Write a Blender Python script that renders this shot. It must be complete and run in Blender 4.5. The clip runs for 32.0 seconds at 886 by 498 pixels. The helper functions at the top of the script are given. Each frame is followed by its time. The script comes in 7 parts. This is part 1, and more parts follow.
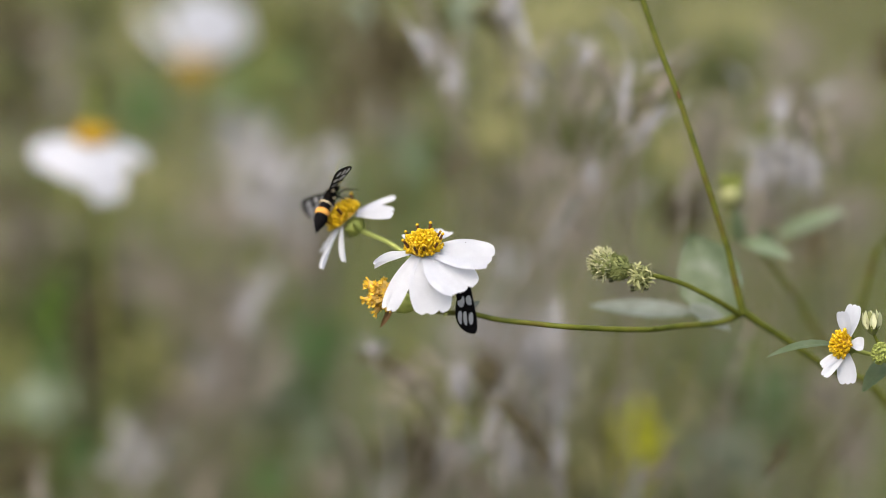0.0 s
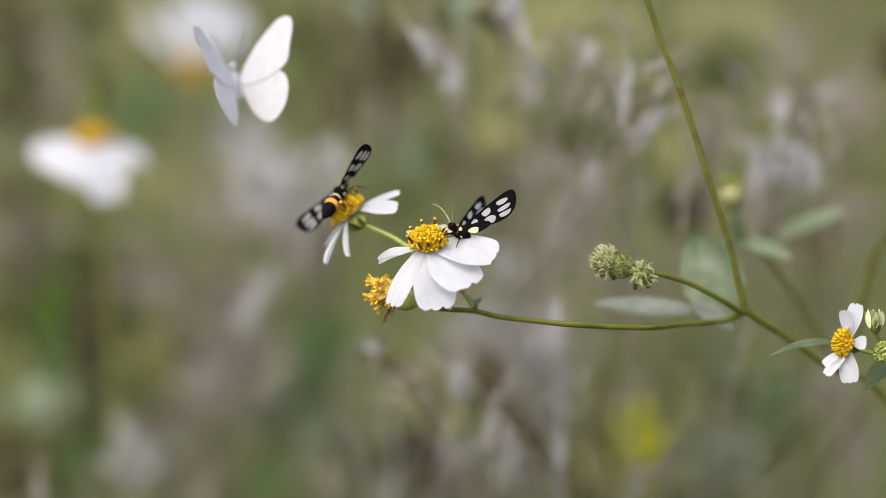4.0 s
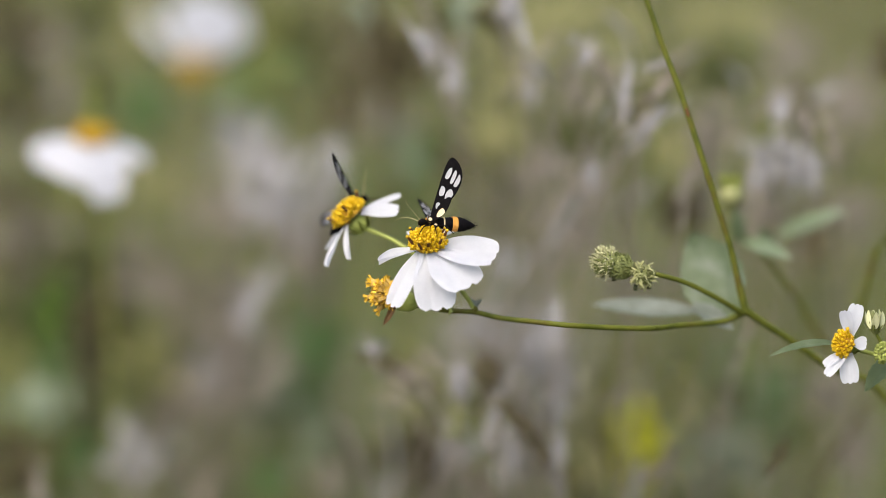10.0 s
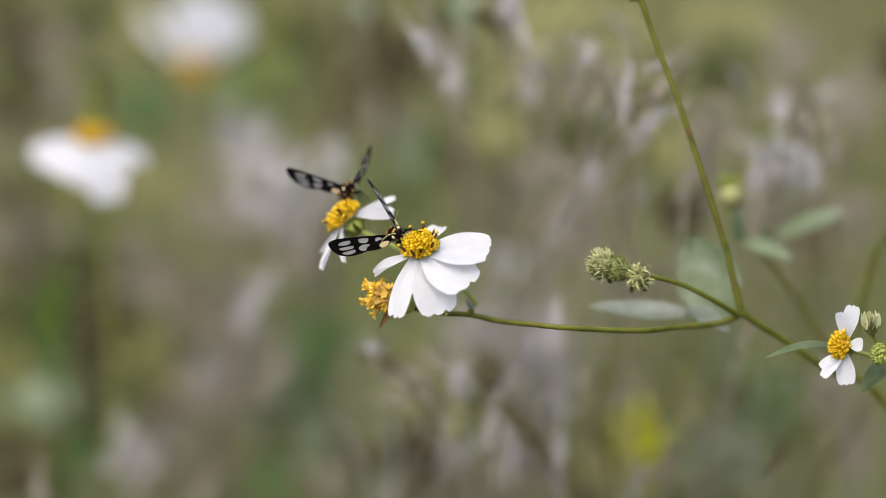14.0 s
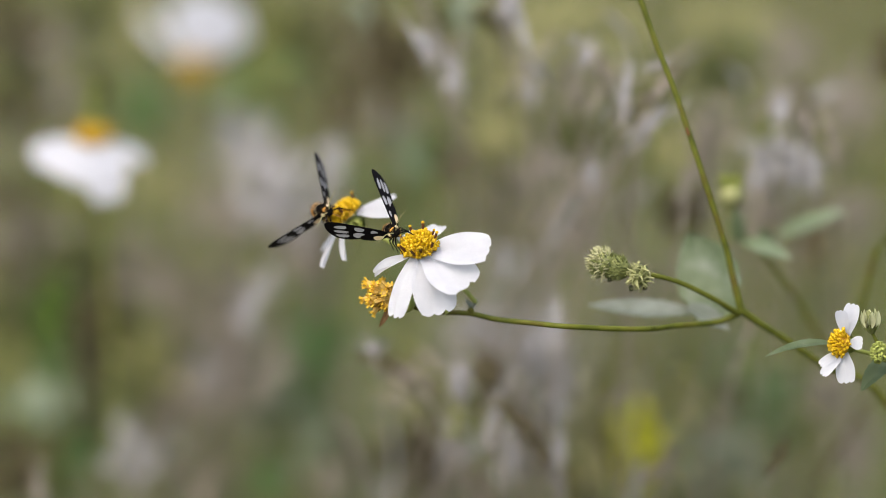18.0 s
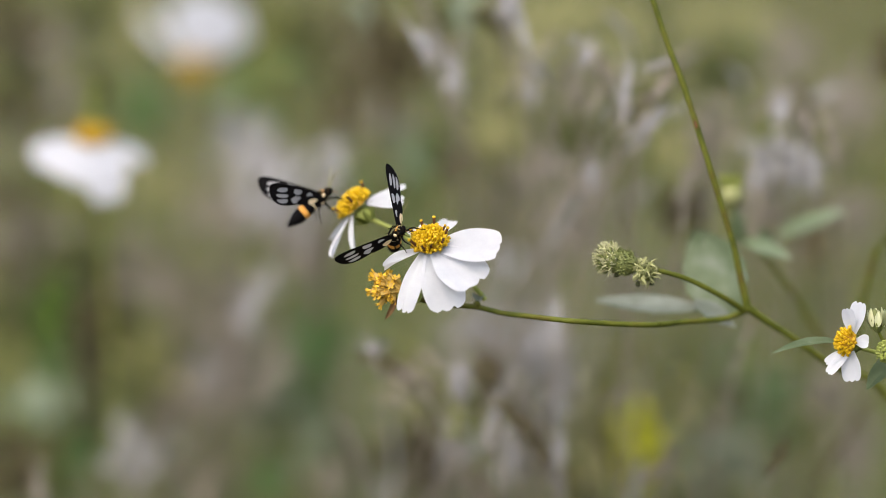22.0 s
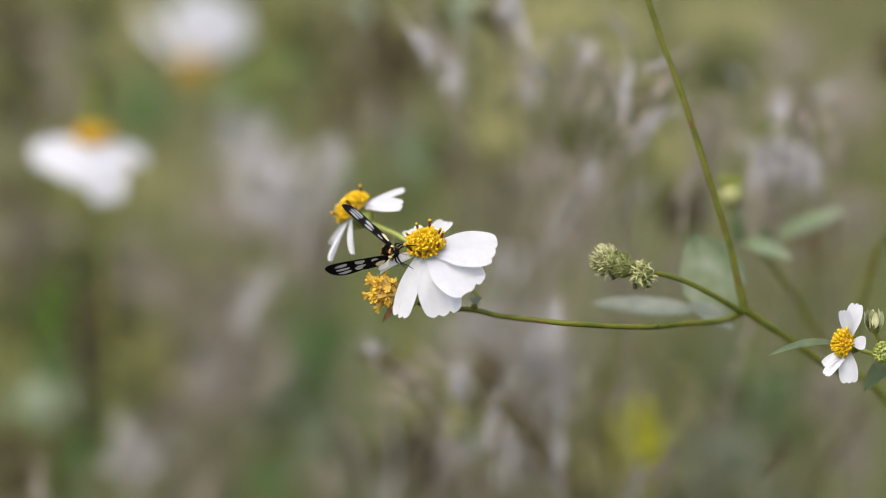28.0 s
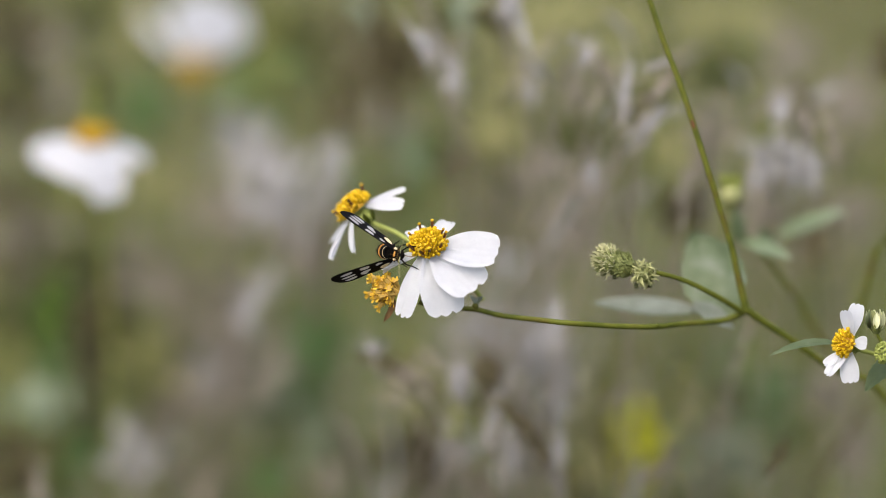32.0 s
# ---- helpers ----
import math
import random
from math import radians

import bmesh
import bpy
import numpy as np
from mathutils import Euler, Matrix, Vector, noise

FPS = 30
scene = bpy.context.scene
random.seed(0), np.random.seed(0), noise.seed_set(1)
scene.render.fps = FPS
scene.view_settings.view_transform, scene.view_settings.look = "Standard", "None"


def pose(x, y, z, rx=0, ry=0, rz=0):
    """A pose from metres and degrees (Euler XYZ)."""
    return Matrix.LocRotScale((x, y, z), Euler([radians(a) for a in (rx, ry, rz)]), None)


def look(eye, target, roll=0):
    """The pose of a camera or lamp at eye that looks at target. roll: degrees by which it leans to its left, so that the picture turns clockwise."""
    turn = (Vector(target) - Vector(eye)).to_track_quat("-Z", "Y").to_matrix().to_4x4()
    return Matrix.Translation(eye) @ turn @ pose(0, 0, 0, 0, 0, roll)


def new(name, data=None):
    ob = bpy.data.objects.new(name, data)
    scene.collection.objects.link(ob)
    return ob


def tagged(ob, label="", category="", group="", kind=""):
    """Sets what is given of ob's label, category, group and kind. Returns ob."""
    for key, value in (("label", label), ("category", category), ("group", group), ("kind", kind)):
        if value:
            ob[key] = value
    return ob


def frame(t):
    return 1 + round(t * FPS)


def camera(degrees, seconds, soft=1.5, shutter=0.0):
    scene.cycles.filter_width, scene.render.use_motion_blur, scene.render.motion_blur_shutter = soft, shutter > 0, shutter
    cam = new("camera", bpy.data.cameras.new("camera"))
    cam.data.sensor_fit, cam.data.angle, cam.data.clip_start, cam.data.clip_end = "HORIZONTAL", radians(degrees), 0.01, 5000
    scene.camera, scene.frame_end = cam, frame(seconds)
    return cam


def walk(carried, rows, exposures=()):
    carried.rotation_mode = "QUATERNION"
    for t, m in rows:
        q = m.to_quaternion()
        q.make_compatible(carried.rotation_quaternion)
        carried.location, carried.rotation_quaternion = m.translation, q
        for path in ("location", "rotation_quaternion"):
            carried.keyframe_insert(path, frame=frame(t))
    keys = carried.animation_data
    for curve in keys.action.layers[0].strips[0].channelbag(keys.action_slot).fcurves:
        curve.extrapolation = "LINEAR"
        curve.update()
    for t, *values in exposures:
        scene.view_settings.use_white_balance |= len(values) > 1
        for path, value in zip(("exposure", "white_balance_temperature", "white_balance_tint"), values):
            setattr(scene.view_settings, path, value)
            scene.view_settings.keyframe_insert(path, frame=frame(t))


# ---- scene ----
cam = camera(12.0, 32.0, soft=0.72, shutter=0.0)

# The plan: x to the right, y away along the line of sight, z up, from the main flower on;
# the line of sight falls twelve degrees towards the meadow.
PLAN = pose(0, 0, 0.733, -12, 0, 0)
EYE = 1.044
STILL = PLAN @ pose(0, -EYE, 0, 90, 0, 0)
walk(cam, [(0, STILL), (32, STILL)], exposures=[(0, 0.92, 6500, 10), (32, 0.92, 6500, 10)])
cam.data.dof.use_dof = True
cam.data.dof.focus_distance = EYE - 0.001
cam.data.dof.aperture_fstop = 2.8

# ---- world and light: a bright overcast day ----
world = bpy.data.worlds.new("overcast_sky")
scene.world = world
world.use_nodes = True
sky = world.node_tree.nodes.new("ShaderNodeTexSky")
sky.sky_type = "NISHITA"
sky.sun_disc = False
sky.sun_elevation = radians(58)
sky.sun_rotation = radians(215)
sky.dust_density = 6.0
sky.air_density = 1.0
sky.ozone_density = 1.0
back = world.node_tree.nodes["Background"]
back.inputs["Strength"].default_value = 0.15
world.node_tree.links.new(sky.outputs["Color"], back.inputs["Color"])
sun = new("sun", bpy.data.lights.new("sun", "SUN"))
sun.data.energy = 1.6
sun.data.angle = radians(100)
sun.data.color = (1.0, 0.965, 0.91)
sun.matrix_world = look((0, 0, 0), (math.sin(radians(215)) * -0.53, math.cos(radians(215)) * -0.53, -0.85))


# ---- materials ----
def material(name, colors, scale=300.0, rough=0.6, bump=0.0, fine=0.0, sheer=0.0, spec=0.3, island=False, single=0.0):
    """Two to four colours over a noise; fine: a second, smaller noise; sheer: share of light let through;
    single: how far whole objects differ from each other."""
    m = bpy.data.materials.new(name)
    m.use_nodes = True
    nt = m.node_tree
    n, l = nt.nodes, nt.links
    b = n["Principled BSDF"]
    b.inputs["Roughness"].default_value = rough
    b.inputs["Specular IOR Level"].default_value = spec
    co = n.new("ShaderNodeTexCoord")
    no = n.new("ShaderNodeTexNoise")
    no.inputs["Scale"].default_value = scale
    no.inputs["Detail"].default_value = 4.0
    l.new(co.outputs["Object"], no.inputs["Vector"])
    ra = n.new("ShaderNodeValToRGB")
    els = ra.color_ramp.elements
    while len(els) < len(colors):
        els.new(0.5)
    for i, c in enumerate(colors):
        els[i].position = 0.32 + 0.36 * i / max(1, len(colors) - 1)
        els[i].color = (*c, 1)
    if island:
        geo = n.new("ShaderNodeNewGeometry")
        mx = n.new("ShaderNodeMath")
        mx.operation = "MULTIPLY_ADD"
        mx.inputs[1].default_value = 0.5
        l.new(geo.outputs["Random Per Island"], mx.inputs[0])
        hf = n.new("ShaderNodeMath")
        hf.operation = "MULTIPLY"
        hf.inputs[1].default_value = 0.5
        l.new(no.outputs["Fac"], hf.inputs[0])
        l.new(hf.outputs[0], mx.inputs[2])
        l.new(mx.outputs[0], ra.inputs["Fac"])
    else:
        l.new(no.outputs["Fac"], ra.inputs["Fac"])
    out = ra.outputs["Color"]
    if single > 0:
        oi = n.new("ShaderNodeObjectInfo")
        hv = n.new("ShaderNodeHueSaturation")
        mp = n.new("ShaderNodeMapRange")
        mp.inputs["To Min"].default_value = 1 - single
        mp.inputs["To Max"].default_value = 1 + single
        l.new(oi.outputs["Random"], mp.inputs["Value"])
        l.new(mp.outputs[0], hv.inputs["Value"])
        l.new(out, hv.inputs["Color"])
        out = hv.outputs["Color"]
    if fine > 0:
        f = n.new("ShaderNodeTexNoise")
        f.inputs["Scale"].default_value = scale * 9
        l.new(co.outputs["Object"], f.inputs["Vector"])
        mm = n.new("ShaderNodeMapRange")
        mm.inputs["To Min"].default_value = 1 - fine
        mm.inputs["To Max"].default_value = 1 + fine * 0.6
        l.new(f.outputs["Fac"], mm.inputs["Value"])
        hs = n.new("ShaderNodeHueSaturation")
        l.new(mm.outputs[0], hs.inputs["Value"])
        l.new(out, hs.inputs["Color"])
        out = hs.outputs["Color"]
    l.new(out, b.inputs["Base Color"])
    if bump > 0:
        bn = n.new("ShaderNodeTexNoise")
        bn.inputs["Scale"].default_value = scale * 4
        bn.inputs["Detail"].default_value = 5.0
        l.new(co.outputs["Object"], bn.inputs["Vector"])
        bp = n.new("ShaderNodeBump")
        bp.inputs["Strength"].default_value = bump
        bp.inputs["Distance"].default_value = 0.0003
        l.new(bn.outputs["Fac"], bp.inputs["Height"])
        l.new(bp.outputs["Normal"], b.inputs["Normal"])
    if sheer > 0:
        tr = n.new("ShaderNodeBsdfTranslucent")
        l.new(out, tr.inputs["Color"])
        mix = n.new("ShaderNodeMixShader")
        mix.inputs["Fac"].default_value = sheer
        l.new(b.outputs[0], mix.inputs[1])
        l.new(tr.outputs[0], mix.inputs[2])
        l.new(mix.outputs[0], n["Material Output"].inputs["Surface"])
    return m


def window_material(name, color, clear):
    """A thin scaleless wing pane, part milky and part clear."""
    m = material(name, [tuple(c * 0.93 for c in color), color], 900, 0.35, 0.15, 0.05, 0.3, 0.5)
    n, l = m.node_tree.nodes, m.node_tree.links
    old = n["Material Output"].inputs["Surface"].links[0].from_socket
    cl = n.new("ShaderNodeBsdfTransparent")
    mix = n.new("ShaderNodeMixShader")
    mix.inputs["Fac"].default_value = clear
    l.new(old, mix.inputs[1])
    l.new(cl.outputs[0], mix.inputs[2])
    l.new(mix.outputs[0], n["Material Output"].inputs["Surface"])
    return m


PETAL = material("white_petal", [(0.705, 0.720, 0.760), (0.765, 0.780, 0.812)], 220, 0.55, 0.2, 0.03, 0.44, 0.25)
FLORET = material("yellow_floret", [(0.50, 0.31, 0.006), (0.70, 0.48, 0.010)], 500, 0.5, 0.2, 0.1, 0.12, 0.3, single=0.16)
DISC = material("disc_ground", [(0.30, 0.16, 0.006), (0.42, 0.25, 0.008)], 700, 0.7, 0.3, 0.15)
ANTHER = material("dark_anther", [(0.07, 0.025, 0.008), (0.13, 0.05, 0.012)], 900, 0.6, 0.2, 0.2)
FADED = material("faded_floret", [(0.56, 0.33, 0.03), (0.66, 0.42, 0.03), (0.42, 0.25, 0.06)], 420, 0.65, 0.3, 0.15, 0.1, single=0.2)
STRAW = material("straw", [(0.38, 0.23, 0.04), (0.52, 0.35, 0.09)], 420, 0.7, 0.3, 0.15, 0.1, single=0.15)
WITHER = material("withered_brown", [(0.10, 0.055, 0.02), (0.24, 0.14, 0.06)], 500, 0.8, 0.4, 0.2)
STEM = material("green_stem", [(0.050, 0.062, 0.006), (0.088, 0.100, 0.012), (0.078, 0.066, 0.012)], 160, 0.6, 0.35, 0.14, 0, 0.15)
CALYX = material("green_calyx", [(0.20, 0.24, 0.045), (0.33, 0.37, 0.095)], 350, 0.55, 0.3, 0.15, 0.1, single=0.15)
PALE = material("pale_bract", [(0.20, 0.22, 0.08), (0.36, 0.36, 0.17)], 420, 0.6, 0.3, 0.15, 0.15, single=0.2)
TUFT = material("pale_tuft", [(0.34, 0.34, 0.17), (0.54, 0.53, 0.32)], 420, 0.6, 0.3, 0.15, 0.2, single=0.2)
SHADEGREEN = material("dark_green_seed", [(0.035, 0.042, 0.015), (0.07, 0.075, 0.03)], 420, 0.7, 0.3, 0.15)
SEED = material("seed_green", [(0.085, 0.105, 0.026), (0.19, 0.205, 0.068)], 420, 0.6, 0.3, 0.15, 0.05, single=0.2)
LEAF = material("green_leaf", [(0.10, 0.15, 0.07), (0.17, 0.23, 0.11)], 130, 0.42, 0.45, 0.12, 0.3, 0.45)
SILVER = material("grey_green_leaf", [(0.180, 0.212, 0.165), (0.258, 0.295, 0.248), (0.345, 0.385, 0.350)], 130, 0.42, 0.4, 0.1, 0.25, 0.45)
# leaf green, with a silvery sheen painted in as the pale third tone
MIDLEAF = material("sheen_green_leaf", [(0.115, 0.165, 0.075), (0.185, 0.240, 0.135), (0.290, 0.340, 0.270)], 105, 0.42, 0.4, 0.1, 0.3, 0.45)
# mint green; the palest tone paints glare on the leaf
MINT = material("glare_mint_leaf", [(0.165, 0.235, 0.105), (0.25, 0.32, 0.20), (0.36, 0.42, 0.34)], 110, 0.42, 0.4, 0.1, 0.3, 0.45)
BUDWHITE = material("bud_white", [(0.58, 0.60, 0.34), (0.78, 0.78, 0.58)], 300, 0.55, 0.3, 0.1, 0.3)
BLACK = material("black_scales", [(0.0022, 0.0020, 0.0022), (0.006, 0.005, 0.006)], 900, 0.75, 0.4, 0.3, 0, 0.06)
FUR = material("black_fur", [(0.0025, 0.0023, 0.0023), (0.010, 0.008, 0.006)], 1500, 0.9, 0.8, 0.4, 0, 0.04)
GOLDFUR = material("golden_fur", [(0.11, 0.065, 0.018), (0.26, 0.17, 0.05)], 1500, 0.8, 0.5, 0.3, 0, 0.1)
AMBER = material("amber_scales", [(0.54, 0.225, 0.03), (0.66, 0.33, 0.065)], 900, 0.7, 0.5, 0.2)
CREAM = material("cream_scales", [(0.64, 0.50, 0.29), (0.74, 0.62, 0.42)], 900, 0.7, 0.4, 0.15)
BAND = material("pale_band", [(0.66, 0.50, 0.27), (0.80, 0.66, 0.42)], 900, 0.7, 0.5, 0.15)
FEELER = material("feeler", [(0.22, 0.21, 0.08), (0.44, 0.42, 0.20)], 1500, 0.6, 0.2, 0.2)
DIMPANE = window_material("dim_wing_pane", (0.40, 0.40, 0.42), 0.42)
# near moth's panes: whiter and less clear, reflected light put into the colour
GLINTPANE = window_material("glint_wing_pane", (0.54, 0.54, 0.56), 0.14)
CLOTHWHITE = material("white_wing_scales", [(0.47, 0.47, 0.50), (0.54, 0.54, 0.56)], 300, 0.6, 0.2, 0.04, 0.2)
GREYWING = material("grey_wing_tip", [(0.10, 0.10, 0.11), (0.22, 0.22, 0.23)], 500, 0.7, 0.2, 0.1)
GREYFUR = material("grey_fur", [(0.16, 0.17, 0.20), (0.34, 0.35, 0.38)], 900, 0.8, 0.5, 0.2)


# ---- mesh helpers ----
def mm(p):
    return Vector(p) * 0.001


def mesh_of(name, bm, *mats, smooth=True):
    me = bpy.data.meshes.new(name)
    bm.normal_update()
    bm.to_mesh(me)
    bm.free()
    for m in mats:
        me.materials.append(m)
    if smooth:
        me.shade_smooth()
        me.set_sharp_from_angle(angle=radians(55))
    return me


def part(name, data, mat, parent, label="", m=None):
    """One mesh object under a thing or a part; data is a bmesh or a shared mesh."""
    me = mesh_of(name, data, mat) if isinstance(data, bmesh.types.BMesh) else data
    ob = new(name, me)
    ob.parent = parent
    if m is not None:
        ob.matrix_basis = m
    if label:
        tagged(ob, label)
    return ob


def thing(name, m, label, category, group="", kind=""):
    ob = new(name)
    ob.empty_display_size = 0.01
    ob.matrix_basis = m
    return tagged(ob, label, category, group, kind)


def smooth_line(pts, steps=6):
    """A Catmull-Rom curve through the points."""
    pts = [Vector(p) for p in pts]
    if len(pts) < 3:
        return [pts[0].lerp(pts[-1], i / steps) for i in range(steps + 1)]
    full = [pts[0] * 2 - pts[1], *pts, pts[-1] * 2 - pts[-2]]
    out = []
    for i in range(1, len(full) - 2):
        a, b, c, d = full[i - 1 : i + 3]
        for k in range(steps):
            t = k / steps
            out.append(0.5 * (2 * b + (c - a) * t + (2 * a - 5 * b + 4 * c - d) * t * t + (3 * b - a - 3 * c + d) * t ** 3))
    out.append(pts[-1])
    return out


def tube(bm, pts, radii, sides=10, steps=6, wobble=0.0):
    """A closed tube along a smooth line; radii are spread evenly along it."""
    line = smooth_line(pts, steps)
    up = Vector((0.3, 0.9, 0.2))
    rings = []
    for i, p in enumerate(line):
        d = (line[min(i + 1, len(line) - 1)] - line[max(i - 1, 0)]).normalized()
        a = d.cross(up).normalized()
        b = d.cross(a)
        f = i / (len(line) - 1) * (len(radii) - 1)
        j = min(int(f), len(radii) - 2)
        r = radii[j] + (radii[j + 1] - radii[j]) * (f - j)
        r *= 1 + wobble * noise.noise(p * 900)
        rings.append([bm.verts.new(p + (a * math.cos(k * math.tau / sides) + b * math.sin(k * math.tau / sides)) * r) for k in range(sides)])
    for r0, r1 in zip(rings, rings[1:]):
        for k in range(sides):
            bm.faces.new((r0[k], r0[(k + 1) % sides], r1[(k + 1) % sides], r1[k]))
    bm.faces.new(rings[0][::-1])
    bm.faces.new(rings[-1])
    return bm


def blob(bm, c, r, squash=(1, 1, 1), rough=0.0, freq=400, seg=14, m=None):
    """An uneven ball; m turns it."""
    res = bmesh.ops.create_uvsphere(bm, u_segments=seg, v_segments=max(6, seg * 2 // 3), radius=1.0)
    m = m or Matrix()
    for v in res["verts"]:
        p = Vector((v.co.x * squash[0], v.co.y * squash[1], v.co.z * squash[2])) * r
        p *= 1 + rough * noise.noise(p * freq + Vector(c) * 50)
        v.co = m.to_3x3() @ p + Vector(c)
    return bm


def spike_mesh(name, mat, length, r0, r1, sides=6, tip=0.0, bend=0.0):
    """A small tapered tube along +z, with a knob at its end where tip is given."""
    bm = bmesh.new()
    prof = [(0, r0), (length * 0.5, (r0 + r1) * 0.5), (length, r1)]
    if tip:
        prof += [(length * 1.02, tip), (length * 1.14, tip * 0.9), (length * 1.2, tip * 0.3)]
    rings = []
    for z, r in prof:
        x = bend * (z / length) ** 2
        rings.append([bm.verts.new((x + r * math.cos(k * math.tau / sides), r * math.sin(k * math.tau / sides), z)) for k in range(sides)])
    for a, b in zip(rings, rings[1:]):
        for k in range(sides):
            bm.faces.new((a[k], a[(k + 1) % sides], b[(k + 1) % sides], b[k]))
    bm.faces.new(rings[-1])
    return mesh_of(name, bm, mat)


def facing(p, z, spin=0.0):
    """A pose at p whose z axis points along z."""
    return Matrix.Translation(p) @ Vector(z).to_track_quat("Z", "Y").to_matrix().to_4x4() @ pose(0, 0, 0, 0, 0, spin)


def framed(p, y, z):
    """A pose at p whose y axis runs along y and whose z axis leans to z."""
    y = Vector(y).normalized()
    x = y.cross(Vector(z)).normalized()
    return Matrix.Translation(p) @ Matrix((x, y, x.cross(y))).transposed().to_4x4()


def blade(length, width, droop=0.1, cup=0.12, shape="petal", seed=0, thick=0.00022, ribs=5, n=14, w=10, roll=0.0):
    """A petal or leaf along +y with its face to +z: outline, ribs, cup and droop, and real thickness."""
    rnd = random.Random(seed)
    bm = bmesh.new()
    teeth = [rnd.uniform(0.03, 0.075) for _ in range(4)]
    grid = []
    for i in range(n + 1):
        v = i / n
        row = []
        for j in range(w + 1):
            u = j / w * 2 - 1
            if shape == "petal":
                half = 0.5 * (0.46 + 0.54 * math.sin(min(1, v / 0.66) * math.pi / 2) ** 1.2)
                half *= 1 - 0.15 * max(0, (v - 0.70) / 0.30) ** 2.4
                end = 1 - 0.08 * abs(u) ** 4 - teeth[0] * math.exp(-((u - 0.36) / 0.13) ** 2) - teeth[1] * math.exp(-((u + 0.30) / 0.13) ** 2)
            else:
                half = 0.5 * (math.sin(math.pi * min(1, v * 0.93 + 0.05)) ** 0.8) * (1 - 0.25 * v)
                half *= 1 + 0.07 * math.sin(v * 42 + seed)
                end = 1.0
            y = v * end * length
            x = u * half * width
            z = -droop * length * v * v + cup * width * u * u * half
            z += 0.012 * width * math.sin(u * ribs * math.pi) * min(1, 3 * v)
            z += 0.05 * width * noise.noise(Vector((u * 1.3 + seed, v * 2.1, seed * 0.7)))
            if shape == "leaf":
                z -= 0.03 * width * math.exp(-(u / 0.08) ** 2)
                z += 0.02 * width * abs(math.sin(v * 20 + abs(u) * 4)) * abs(u)
            if roll:
                x, z = x * math.cos(roll * v), z + abs(x) * math.sin(roll * v)
            row.append(bm.verts.new((x, y, z)))
        grid.append(row)
    for a, b in zip(grid, grid[1:]):
        for j in range(w):
            bm.faces.new((a[j], a[j + 1], b[j + 1], b[j]))
    bmesh.ops.solidify(bm, geom=bm.faces[:], thickness=thick)
    bmesh.ops.recalc_face_normals(bm, faces=bm.faces[:])
    return bm


